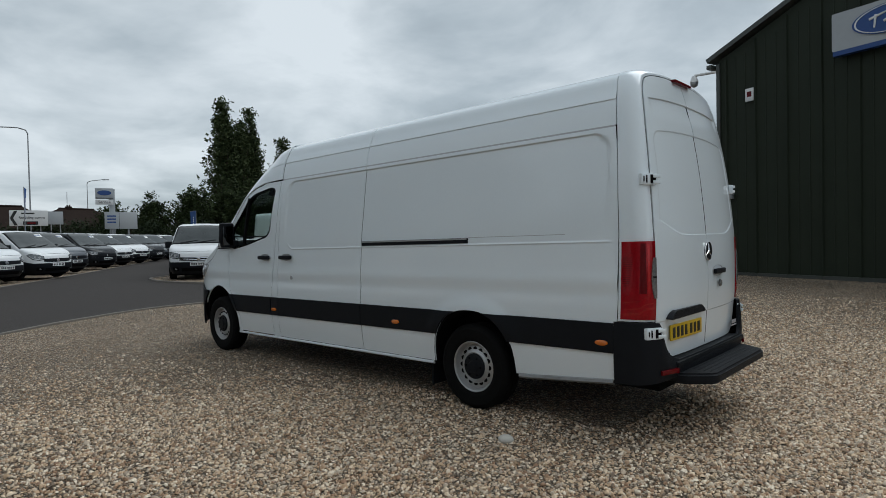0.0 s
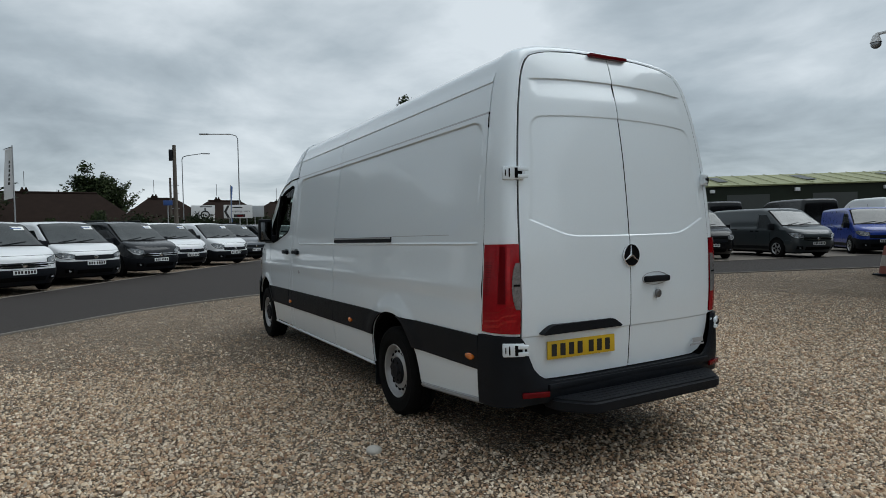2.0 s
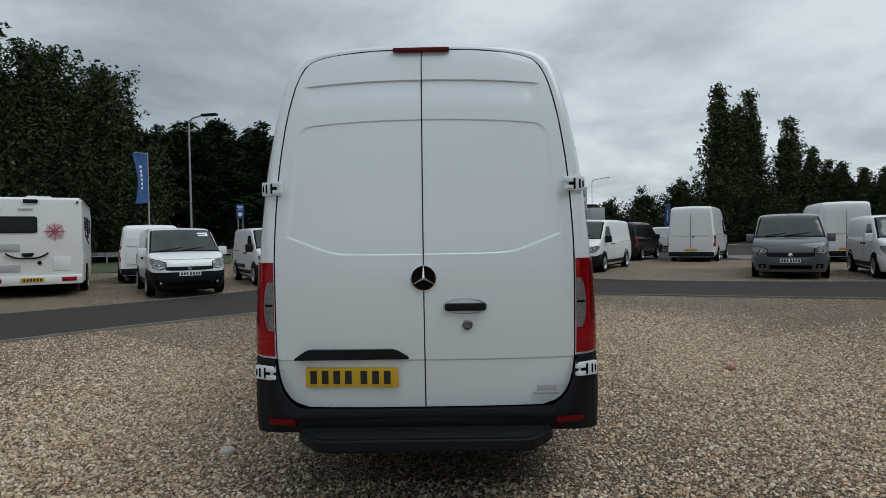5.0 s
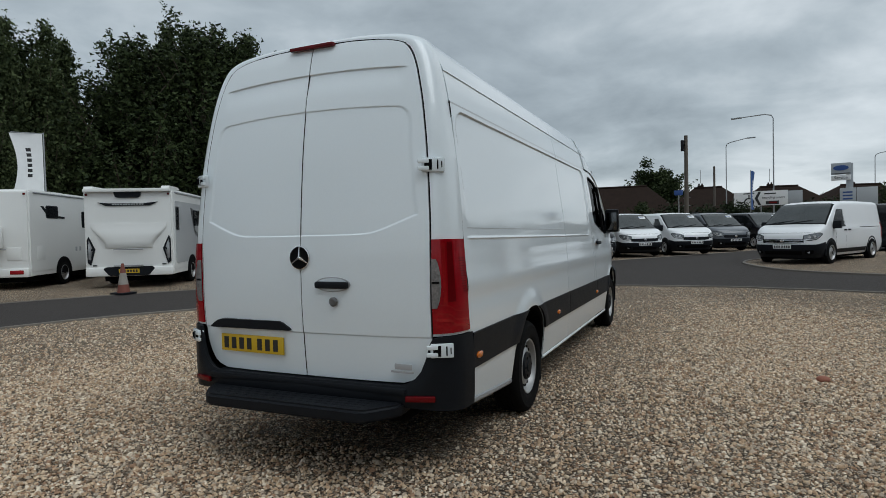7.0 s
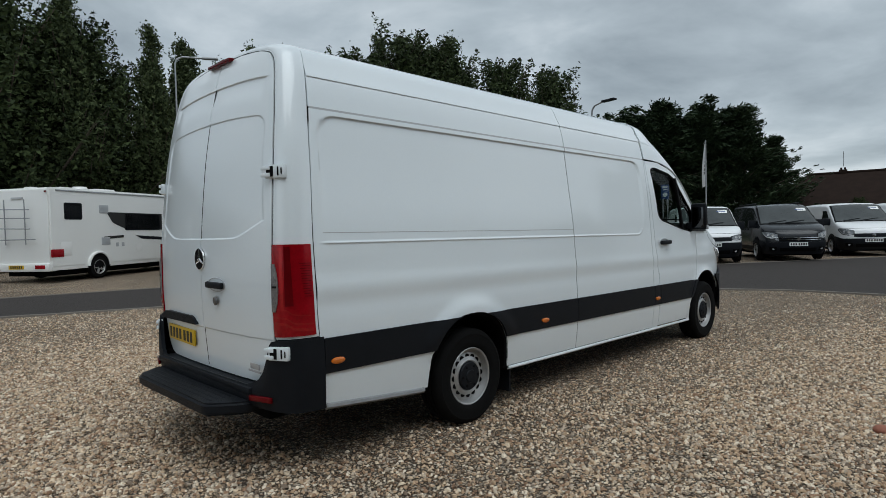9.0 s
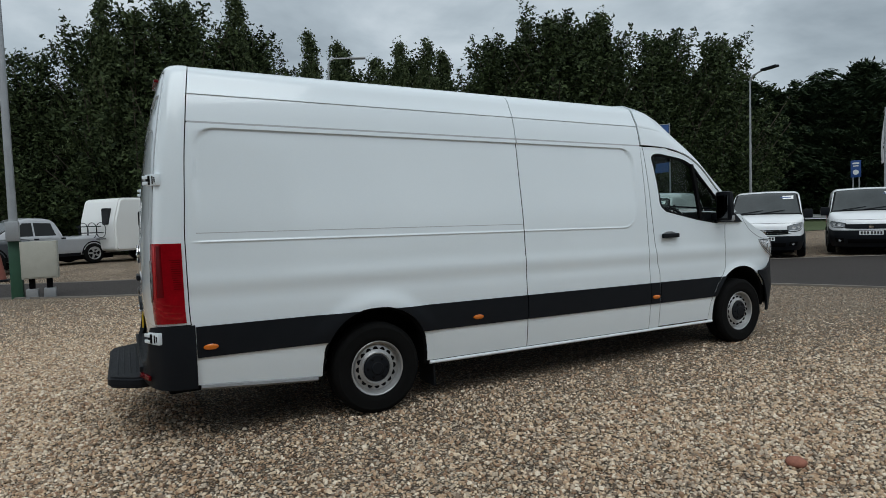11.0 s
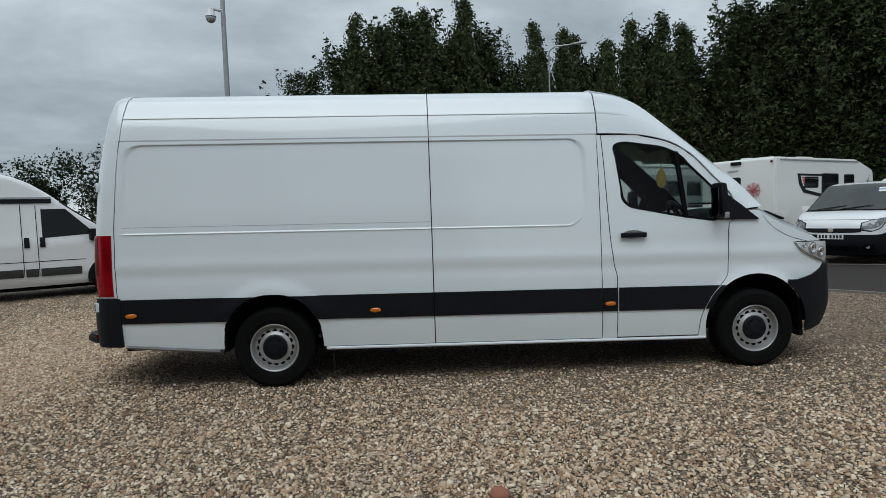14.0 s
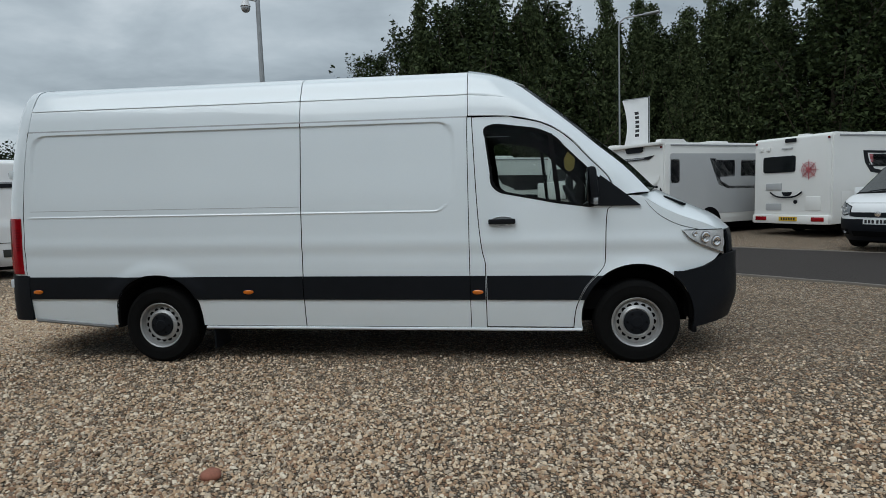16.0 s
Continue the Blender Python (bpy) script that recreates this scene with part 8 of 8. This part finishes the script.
part("panel_stripe", boxed(0.0, 0.18, -0.5, 0.48, 4.06, 4.10), INK, pn, smooth=False)
sp_ = part("service_panel", boxed(0.0, 0.16, -0.52, 0.50, 3.66, 3.98, bevel=0.02), SIGN_W, tot)
lettering("Service", 0.24, sp_, -0.01, 3.75, 0.165)
for y0, y1, mat_ in ((-0.05, 0.78, SIGN_G), (0.80, 1.85, PALE)):
    bd_ = part("lower_board", boxed(0.3, 0.38, y0, y1, 2.05, 3.16, bevel=0.02), mat_, tot)
    if y0 < 0:
        for z in (2.45, 2.65, 2.85):
            part("print_bar", boxed(0.37, 0.388, 0.1, 0.6, z, z + 0.09), SIGN_B, bd_, smooth=False)
    part("board_post", tubed((0.3, (y0 + y1) / 2, -0.1), (0.3, (y0 + y1) / 2, 2.1), 0.05), GALV, tot)


def banner(place, top, face, cloth, label, w=0.75, h=2.2):
    """A tall banner on a slim pole, slightly blown."""
    x, y = place
    z = ground_z(x, y)
    s = thing("banner_flag", Matrix.Translation((x, y, z)) @ Matrix.Rotation(radians(face), 4, "Z"), label, "flag", "banner flags")
    part("pole", tubed((0, 0, -0.1), (0, 0, top), 0.035, 0.02, 8), GALV, s)
    rows = [[(0.07 * math.sin(3.2 * v + 2.5 * u) * u, 0.04 + w * u * (1 - 0.18 * math.sin(math.pi * v)), top - 0.05 - h * v - 0.06 * u) for u in np.linspace(0, 1, 8)] for v in np.linspace(0, 1, 18)]
    fl = part("cloth", sheet(rows, 0.004), cloth, s)
    for k in range(6):
        v0 = 0.24 + 0.085 * k
        rows = [[(0.07 * math.sin(3.2 * v + 2.5 * u) * u + dx, 0.04 + w * u * (1 - 0.18 * math.sin(math.pi * v)), top - 0.05 - h * v - 0.06 * u) for u in (0.42, 0.5, 0.6)] for v in np.linspace(v0, v0 + 0.055, 4) for dx in (0.008,)]
        part("print_bar", sheet(rows, 0.014), INK if cloth is FLAG_W else SIGN_W, fl)
    part("arm", tubed((0, 0, top - 0.04), (0, w, top - 0.09), 0.014, seg=6), GALV, s)
    return s


banner((-21.5, -5.75), 4.6, 120, FLAG_W, "white banner flag on a slim pole", 0.6, 1.8)
banner((-16.9, -10.9), 4.65, -104, FLAG_B, "blue banner flag on a slim pole", 0.66, 1.8)
banner((-8.45, -18.05), 4.9, -100, FLAG_W, "white banner flag behind the motorhomes", 0.95, 2.0)
banner((10.2, -24.5), 3.9, -90, FLAG_W, "white banner flag beyond the pickups", 0.75, 1.8)
banner((-41.0, 5.0), 4.9, 70, FLAG_B, "faded blue banner flag by the road", 0.7, 2.6)
banner((-52.0, 21.0), 4.2, 100, FLAG_B, "blue banner flag far along the road", 0.9, 2.2)

mast = thing("camera_mast", Matrix.Translation((3.76, -10.4, ground_z(3.76, -10.4))), "tall grey camera mast with a beige cabinet at its foot", "mast")
part("green_base", boxed(-0.11, 0.11, -0.11, 0.11, -0.1, 1.25, bevel=0.02), paint("green_post_paint", (0.02, 0.07, 0.04), 0.5, vary=0.15), mast, "dark green base post")
part("mast_pole", tubed((0, 0, 1.2), (0, 0, 8.4), 0.085, 0.055, 14), GALV, mast)
part("junction_box", boxed(-0.12, 0.12, 0.06, 0.26, 1.24, 1.66, bevel=0.02), GALV, mast, "grey junction box")
cb = part("cabinet", boxed(-0.78, -0.12, -0.05, 0.33, 0.42, 1.22, bevel=0.015), paint("beige_cabinet", (0.36, 0.35, 0.30), 0.5, vary=0.12), mast, "beige steel cabinet")
part("cabinet_door", boxed(-0.75, -0.15, 0.325, 0.345, 0.45, 1.19, bevel=0.006), paint("beige_door", (0.38, 0.37, 0.32), 0.5, vary=0.1), cb)
for x in (-0.60, -0.28):
    part("cabinet_foot", boxed(x - 0.11, x + 0.11, 0.0, 0.26, -0.05, 0.20, bevel=0.02), GALV, cb)
    part("cabinet_leg", boxed(x - 0.05, x + 0.05, 0.05, 0.2, 0.1, 0.44), DARK, cb)
dome_camera(mast, (0.0, 0.0, 7.05), (0.25, 0.25, 0.0))


def cone(place, banded, label):
    x, y = place
    c = thing("traffic_cone", Matrix.Translation((x, y, ground_z(x, y) + 0.02)), label, "traffic cone", "traffic cones")
    part("cone_base", boxed(-0.21, 0.21, -0.21, 0.21, 0, 0.05, bevel=0.015), PLASTIC, c, "black rubber base")
    rs = lambda z: 0.155 - 0.125 * z / 0.75
    for k, (a, b) in enumerate(((0.05, 0.24), (0.24, 0.52), (0.52, 0.75))):
        part("cone_section", lathe([(rs(a), a), (rs(b), b)], 20, axis="Z"), CONE_W if banded and k == 1 else CONE_O, c)


cone((-5.55, -10.75), True, "dirty orange traffic cone with a white band")
cone((4.75, -15.0), False, "plain orange traffic cone")
cone((-3.3, 14.25), True, "orange traffic cone with a white band by the shed")

# verge and guard rail
rows = [[(x, y, ground_z(x, y) + 0.03) for x in np.linspace(-22.5 - (y + 13) * 0.35, -120, 10)] for y in np.linspace(-13, -90, 10)]
tagged(part("grass_verge", sheet(rows), GRASS), "rough green grass verge", "grass", kind="structure")
gr = thing("guard_rail", Matrix.Translation((-33, -24, 0.15)) @ Matrix.Rotation(radians(120), 4, "Z"), "grey steel guard rail along the verge", "guard rail")
rows = [[(x, y, z) for y, z in ((0, 0.45), (0.04, 0.5), (0.04, 0.56), (0, 0.6), (0.04, 0.64), (0.04, 0.70), (0, 0.75))] for x in np.linspace(-14, 14, 2)]
part("rail", sheet(rows, 0.01), GALV, gr, smooth=False)
for k in range(8):
    part("post", boxed(-13.8 + 3.9 * k, -13.7 + 3.9 * k, -0.1, 0.0, -0.2, 0.72), GALV, gr, smooth=False)


# ---- trees and hedges ----
def leaf_mesh(name, centres, spread, count, size, material, flat=0.5, droop=0.0, seed=1, along=None):
    """Many small bent leaves round clump centres, as one mesh; along: the way each clump's leaves point."""
    g = np.random.default_rng(seed)
    c, w = np.asarray(centres), np.asarray(spread, float) * np.ones(len(centres))
    pick = g.choice(len(c), count, p=w**1.6 / (w**1.6).sum())
    s = w[pick][:, None]
    d = g.normal(size=(count, 3))
    d /= np.linalg.norm(d, axis=1, keepdims=True)
    p = c[pick] + d * s * g.uniform(0.1, 1.0, (count, 1)) ** 0.7
    a = g.normal(size=(count, 3))
    a[:, 2] = a[:, 2] * flat - droop
    a /= np.linalg.norm(a, axis=1, keepdims=True)
    if along is not None:
        a = a * 0.6 + np.asarray(along)[pick]
        a /= np.linalg.norm(a, axis=1, keepdims=True)
    b = np.cross(a, g.normal(size=(count, 3)))
    b /= np.linalg.norm(b, axis=1, keepdims=True) + 1e-9
    n = np.cross(a, b)
    ln = size * g.uniform(0.55, 1.35, (count, 1))
    wd = 0.3 if along is not None else 0.55
    q = np.stack([p - a * ln, p + b * ln * wd * 1.5 + n * ln * 0.2, p + a * ln - b * ln * wd * 0.6], 1).reshape(-1, 3)
    me = bpy.data.meshes.new(name)
    me.vertices.add(count * 3)
    me.vertices.foreach_set("co", q.ravel())
    me.loops.add(count * 3)
    me.loops.foreach_set("vertex_index", np.arange(count * 3))
    me.polygons.add(count)
    me.polygons.foreach_set("loop_start", np.arange(count) * 3)
    me.update(calc_edges=True)
    me.materials.append(material)
    return me


# limbs, crown base, crown radius, rise of the limbs, tuft radius, leaves, leaf length (all but the counts as shares of the height)
TREES = {
    "broad": (110, 0.05, 0.42, 1.5, 0.080, 40000, 0.0095),
    "spire": (90, 0.05, 0.27, 2.2, 0.058, 30000, 0.0095),
    "poplar": (110, 0.03, 0.20, 3.2, 0.058, 26000, 0.0110),
    "conifer": (120, 0.02, 0.50, 0.40, 0.056, 24000, 0.0150),
    "round": (90, 0.12, 0.46, 0.8, 0.100, 18000, 0.0175),
}


def tree(name, kind, h, seed, label):
    """A tree at the origin: tapered trunk, curved limbs, and leaf tufts along each limb that thin out to its tip."""
    g = np.random.default_rng(seed)
    t = thing(name, Matrix(), label, "tree", "trees round the yard")
    nl, base, wide_, rise_, tuft, n, size = TREES[kind]
    tr = bmesh.new()
    lean = g.normal(size=2) * 0.02 * h
    pts = [Vector((lean[0] * k * k, lean[1] * k * k, h * 0.92 * k)) for k in (0, 0.12, 0.3, 0.55, 0.8, 1.0)]
    rad = [0.030 * h, 0.022 * h, 0.018 * h, 0.012 * h, 0.006 * h, 0.002 * h]
    for a, b, r0, r1 in zip(pts, pts[1:], rad, rad[1:]):
        tube(tr, a, b, r0, r1, 8, cap=False)
    lobe = g.uniform(0, 6.28, 4)
    cs, sp, al = [], [], []
    for k in range(nl):
        u = base + (1.0 - base) * ((k + 0.5) / nl) ** 0.85
        az = 2.399 * k + g.uniform(-0.5, 0.5)
        if kind == "conifer":
            r = wide_ * (1.03 - u) ** 0.80 * min(1.0, 0.55 + 2.2 * u)
        elif kind == "broad":
            r = wide_ * math.sin(math.pi * min(1, 0.16 + 0.80 * u)) ** 0.6
        elif kind == "round":
            r = wide_ * math.sin(math.pi * min(1, 0.15 + 0.80 * u)) ** 0.6
        else:
            r = wide_ * math.sin(math.pi * min(1, 0.24 + 0.75 * u)) ** 0.85
        r *= 1 + 0.18 * math.sin(2 * az + lobe[0]) + 0.14 * math.sin(3 * az + 5 * u + lobe[1])
        rr = r * h * (g.uniform(0.35, 1.12) ** 0.7 if kind != "conifer" else g.uniform(0.4, 1.22))
        up = 1 + g.uniform(-0.10, 0.09) * u if kind == "conifer" else 1 + g.uniform(-0.17, 0.06) * u**3
        tip = Vector((rr * math.cos(az), rr * math.sin(az), h * u * up))
        root = Vector((0, 0, max(0.02 * h, tip.z - rr * rise_)))
        way = (tip - root).normalized()
        if k % 2 == 0:
            tube(tr, root, root.lerp(tip, 0.9), 0.005 * h, 0.0012 * h, 5, cap=False)
        m = 7
        for j in range(m):
            q = j / (m - 1)
            f = 0.30 + 0.70 * q
            p = root.lerp(tip, f) - Vector((0, 0, 0.10 * rr * math.sin(math.pi * f)))
            cs.append(tuple(p + Vector(g.normal(size=3) * 0.010 * h * (1 - 0.7 * q))))
            sp.append(tuft * h * (1.05 - 0.85 * q**1.4) * g.uniform(0.7, 1.2))
            al.append(tuple(way + Vector((0, 0, 0.25))))
    part("trunk", tr, BARK, t)
    mat_ = {"broad": LEAF_A, "poplar": LEAF_P, "spire": LEAF_P, "conifer": LEAF_C, "round": LEAF_A}[kind]
    me = leaf_mesh("crown", cs, sp, n, size * h, mat_, 0.7, 0.2, seed, al if kind == "conifer" else None)
    cr = new("crown", me)
    cr.parent = t
    return t


def planted(protos, spots):
    for k, (x, y, h, turn, wd) in enumerate(spots):
        src, h0 = protos[k % len(protos)]
        s = h / h0
        copy_thing(src, Matrix.Translation((x, y, ground_z(x, y))) @ Matrix.Rotation(radians(turn), 4, "Z") @ Matrix.Diagonal((s * wd, s * wd, s, 1)))
    for src, _ in protos:
        for o in (*src.children_recursive, src):
            bpy.data.objects.remove(o)


broads = [(tree("tree", "broad", 13.0, 11 + k, "tall leafy tree in a dense dark belt"), 13.0) for k in range(3)]
spires = [(tree("tree", "spire", 12.0, 31 + k, "upright leafy tree with a spiky top"), 12.0) for k in range(2)]
planted(broads, [(2.6, -31, 12.0, 10, 1.0), (-1.5, -30, 13.6, 80, 1.05), (-5.2, -31, 13.0, 160, 1.0), (-16.2, -32, 12.6, 30, 1.0), (-20.5, -29, 13.0, 200, 1.1), (-25.0, -27.5, 15.1, 90, 1.05), (-29.5, -29, 15.4, 310, 1.1), (-33.0, -26, 14.3, 15, 1.05), (-12.8, -34, 11.6, 120, 1.0), (-37.5, -24.5, 14.2, 75, 1.0), (-41, -27.5, 14.6, 260, 0.9), (-3.4, -33.5, 13.2, 45, 1.0), (0.8, -30.6, 13.0, 140, 1.0), (-23.0, -31.0, 13.6, 250, 1.1), (-27.5, -28.0, 14.9, 20, 1.0), (-31.4, -30.6, 16.0, 170, 1.0), (-35.4, -27.4, 14.9, 280, 0.95), (-7.0, -33.0, 11.6, 210, 0.9), (5.4, -31.5, 10.6, 90, 1.0), (8.0, -33.5, 9.2, 10, 1.0)])
planted(spires, [(-8.6, -30, 11.9, 0, 0.8), (-10.6, -31, 12.2, 90, 0.75), (-12.9, -29.5, 10.2, 45, 0.8), (-14.6, -30.5, 12.5, 200, 0.75), (-18.0, -31, 12.0, 20, 0.85), (-22.5, -31.5, 13.2, 130, 0.9), (5.2, -33, 8.0, 300, 1.2), (-27.2, -31, 15.8, 240, 0.9), (0.4, -33, 12.8, 170, 1.0), (-9.6, -32.6, 11.4, 30, 0.9), (-11.7, -32.2, 11.8, 300, 0.85), (-13.7, -32.6, 11.9, 150, 0.85), (-16.2, -29.8, 12.2, 80, 0.8), (-19.3, -33.0, 12.6, 10, 0.9), (-24.4, -30.2, 14.5, 60, 0.8), (-29.0, -27.4, 15.2, 190, 0.8), (-4.4, -29.6, 13.4, 20, 0.75), (-2.0, -32.4, 14.0, 110, 0.75), (2.0, -29.4, 12.4, 230, 0.75)])
rounds = [(tree("tree", "round", 8.0, 51 + k, "rounded leafy tree in the distance"), 8.0) for k in range(2)]
planted(rounds, [(-76.5, -4.5, 9.2, 0, 1.15), (-77.5, -2.6, 8.6, 130, 1.15), (-72, 25, 6.8, 40, 1.2), (-70, 29, 8.0, 90, 1.1), (-68, 33, 8.4, 200, 1.1), (-74, 21, 6.0, 10, 1.1), (-66, 37, 7.0, 55, 1.2), (-80, 15, 4.6, 70, 1.1), (13, -46, 10.5, 20, 1.1), (18, -48, 10.0, 110, 1.2), (24, -46, 6.6, 180, 1.2), (30, -45, 5.4, 250, 1.2), (37, -44, 6.4, 30, 1.2), (9, -42, 10.4, 70, 1.1), (44, -42, 7.6, 30, 1.2), (-76, 47, 9.6, 0, 1.2), (-75, 51.5, 8.8, 120, 1.3), (-72, 55, 8.4, 60, 1.3), (-70, 60, 7.6, 200, 1.2), (-73, 49, 9.0, 40, 1.2), (-71, 53, 8.2, 300, 1.3), (-69, 57.5, 8.0, 160, 1.2), (-66, 64, 5.6, 20, 1.3)])
poplars = [(tree("tree", "poplar", 20.0, 71 + k, "tall narrow poplar in the distance"), 20.0) for k in range(2)]
planted(poplars, [(-77, 37, 20.6, 0, 1.05), (-76, 40.5, 19.0, 90, 1.0), (-75.4, 38.6, 17.6, 200, 1.0), (-73, 44, 15.0, 40, 1.35), (-70, 49, 9.5, 10, 1.4), (-68.5, 50.5, 8.4, 140, 1.4), (-66, 56, 10.0, 70, 1.1), (-65, 59, 11.0, 20, 1.2), (-71.8, 46.3, 11.6, 200, 1.2), (-71, 47.8, 9.6, 250, 1.4), (-67.6, 52.6, 8.6, 310, 1.4), (-66.6, 54.6, 8.8, 30, 1.3), (-64.6, 60.5, 8.6, 110, 1.3)])
firs = [(tree("tree", "conifer", 14.0, 91 + k, "dark green conifer with layered boughs"), 14.0) for k in range(2)]
planted(firs, [(-55.5, -15.8, 11.4, 0, 1.5), (-55, -19.0, 12.2, 60, 1.5), (-54, -22.5, 12.6, 220, 1.55), (-52.5, -26.5, 12.0, 140, 1.6), (-51, -31, 12.6, 200, 1.6), (-53, -24.4, 12.0, 300, 1.6), (-48.5, -35, 13.0, 90, 1.5), (-45, -38, 13.4, 170, 1.5), (-51.5, -29, 11.4, 250, 1.6), (-49, -33, 11.8, 110, 1.6), (-56.5, -17.4, 11.6, 40, 1.4), (-56, -20.8, 12.0, 130, 1.4), (-55.5, -24.2, 12.4, 10, 1.4), (-54.5, -28.4, 12.0, 320, 1.4), (-57, -13.6, 8.6, 90, 1.5)])
bush = [(tree("shrub", "round", 3.0, 97, "bushy green garden shrub by the house"), 3.0)]
planted(bush, [(-56, -3.5, 3.6, 0, 1.0), (-57, -7, 3.0, 80, 1.0)])


def hedge(a, b, h, w, n, label, seed):
    g = np.random.default_rng(seed)
    A, B = Vector(a), Vector(b)
    c = [(A.lerp(B, u).x + g.normal() * w * 0.3, A.lerp(B, u).y + g.normal() * w * 0.3, g.uniform(0.1, 1.0) ** 0.7 * h) for u in g.uniform(0, 1, 260)]
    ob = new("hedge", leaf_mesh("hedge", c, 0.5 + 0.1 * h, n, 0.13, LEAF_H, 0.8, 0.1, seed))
    tagged(ob, label, "hedge", kind="stuff")


hedge((-53, -2), (-54, 26), 2.9, 1.6, 20000, "dark clipped hedge along the road", 5)
# added behind the trunks and crowns as their dark, shaded inside
hedge((-48, -31), (8, -37), 8.5, 3.0, 40000, "dark leaf mass filling the shaded depth of the tree belt", 6)
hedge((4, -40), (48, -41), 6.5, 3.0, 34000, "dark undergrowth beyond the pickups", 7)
hedge((-52, 30), (-40, 56), 2.6, 2.0, 8000, "dark hedge far across the yard", 8)

# ---- loose pebbles on the gravel ----


def pebbles():
    """Loose stones over the stretch of gravel between the van and the walk; one mesh."""
    g = np.random.default_rng(4)
    # a worn chip of stone: four corners below, a smaller face on top
    base = np.array([(-1, -0.75, -0.5), (1, -0.75, -0.5), (1, 0.75, -0.5), (-1, 0.75, -0.5), (-0.62, -0.46, 0.6), (0.62, -0.46, 0.6), (0.62, 0.46, 0.6), (-0.62, 0.46, 0.6)], float)
    tris = np.array([(4, 5, 6), (4, 6, 7), (0, 1, 5), (0, 5, 4), (1, 2, 6), (1, 6, 5), (2, 3, 7), (2, 7, 6), (3, 0, 4), (3, 4, 7)])
    n = 300000
    # a ring-shaped stretch round the van, nearest to the walk
    ang = g.uniform(radians(-130), radians(125), n)
    rad = np.sqrt(g.uniform(0.0, 1.0, n)) * 10.0
    x = -0.6 + rad * np.cos(ang) * 0.92
    y = 0.0 + rad * np.sin(ang) * 0.98
    x2, y2 = g.normal(-2.4, 3.0, n // 2), g.normal(3.2, 1.2, n // 2)
    x3, y3 = g.normal(0.6, 2.4, n // 3), g.normal(-2.9, 1.1, n // 3)
    x4, y4 = g.normal(3.0, 0.9, n // 3), g.normal(0.4, 1.6, n // 3)
    x, y = np.concatenate([x, x2, x3, x4]), np.concatenate([y, y2, y3, y4])
    far_out = np.clip((np.hypot(x + 0.6, y) - 6.0) / 4.0, 0, 1)
    keep = ~((x > -4.6) & (x < 1.2) & (np.abs(y) < 0.75)) & (g.uniform(0, 1, len(x)) > 0.75 * far_out)
    near_x = np.array([tabs[0](i) for i in np.linspace(0, len(NEAR) - 1, 200)])
    near_y = np.array([tabs[1](i) for i in np.linspace(0, len(NEAR) - 1, 200)])
    edge = np.interp(y, near_y, near_x)
    keep &= (x > edge + 0.12) | (y > 12)
    return x[keep], y[keep], g, base, tris


px, py, g, base, tris = pebbles()
order = g.permutation(len(px))[:185000]
px, py = px[order], py[order]
n = len(px)
size = g.lognormal(math.log(0.0083), 0.24, n).clip(0.005, 0.018)
sc = np.stack([size * g.uniform(0.8, 1.5, n), size * g.uniform(0.7, 1.15, n), size * g.uniform(0.85, 1.4, n)], 1)
yaw, tip = g.uniform(0, 2 * np.pi, n), g.normal(0, 0.65, n)
v = base[None] * g.uniform(0.75, 1.15, (n, len(base), 3)) + g.normal(0, 0.14, (n, len(base), 3)) * np.array([1, 1, 0.6])
v = v * sc[:, None, :]
cx, sx = np.cos(tip)[:, None], np.sin(tip)[:, None]
v = np.stack([v[..., 0], v[..., 1] * cx - v[..., 2] * sx, v[..., 1] * sx + v[..., 2] * cx], -1)
cy, sy = np.cos(yaw)[:, None], np.sin(yaw)[:, None]
v = np.stack([v[..., 0] * cy - v[..., 1] * sy, v[..., 0] * sy + v[..., 1] * cy, v[..., 2]], -1)
pz = np.array([ground_z(a, b) for a, b in zip(px, py)]) + size * g.uniform(0.15, 1.0, n)
v += np.stack([px, py, pz], 1)[:, None]
faces = (tris[None] + (np.arange(n) * len(base))[:, None, None]).reshape(-1, 3)
me = bpy.data.meshes.new("pebbles")
me.vertices.add(n * len(base))
me.vertices.foreach_set("co", v.ravel())
me.loops.add(len(faces) * 3)
me.loops.foreach_set("vertex_index", faces.ravel())
me.polygons.add(len(faces))
me.polygons.foreach_set("loop_start", np.arange(len(faces)) * 3)
me.update(calc_edges=True)
me.materials.append(PEBBLE)
tagged(new("loose_gravel", me), "loose buff, grey and brown pebbles over the gravel bed", "gravel", kind="stuff")


def odd_stone(x, y, r, colour, label):
    bm = bmesh.new()
    bmesh.ops.create_icosphere(bm, subdivisions=2, radius=r)
    for q in bm.verts:
        q.co *= 1 + 0.25 * noise.noise(q.co * 9 + Vector((x, y, 0)))
        q.co.z *= 0.55
    ob = part("stone", bm, colour)
    ob.location = (x, y, ground_z(x, y) + r * 0.35)
    tagged(ob, label, "stone")


odd_stone(-1.68, 3.21, 0.055, paint("red_brick_stone", (0.30, 0.12, 0.08), 0.9, vary=0.2, scale=20), "rounded lump of red brick lying on gravel")
odd_stone(0.69, -1.46, 0.06, paint("pale_stone", (0.50, 0.47, 0.42), 0.9, vary=0.15, scale=20), "pale flat stone lying on gravel")
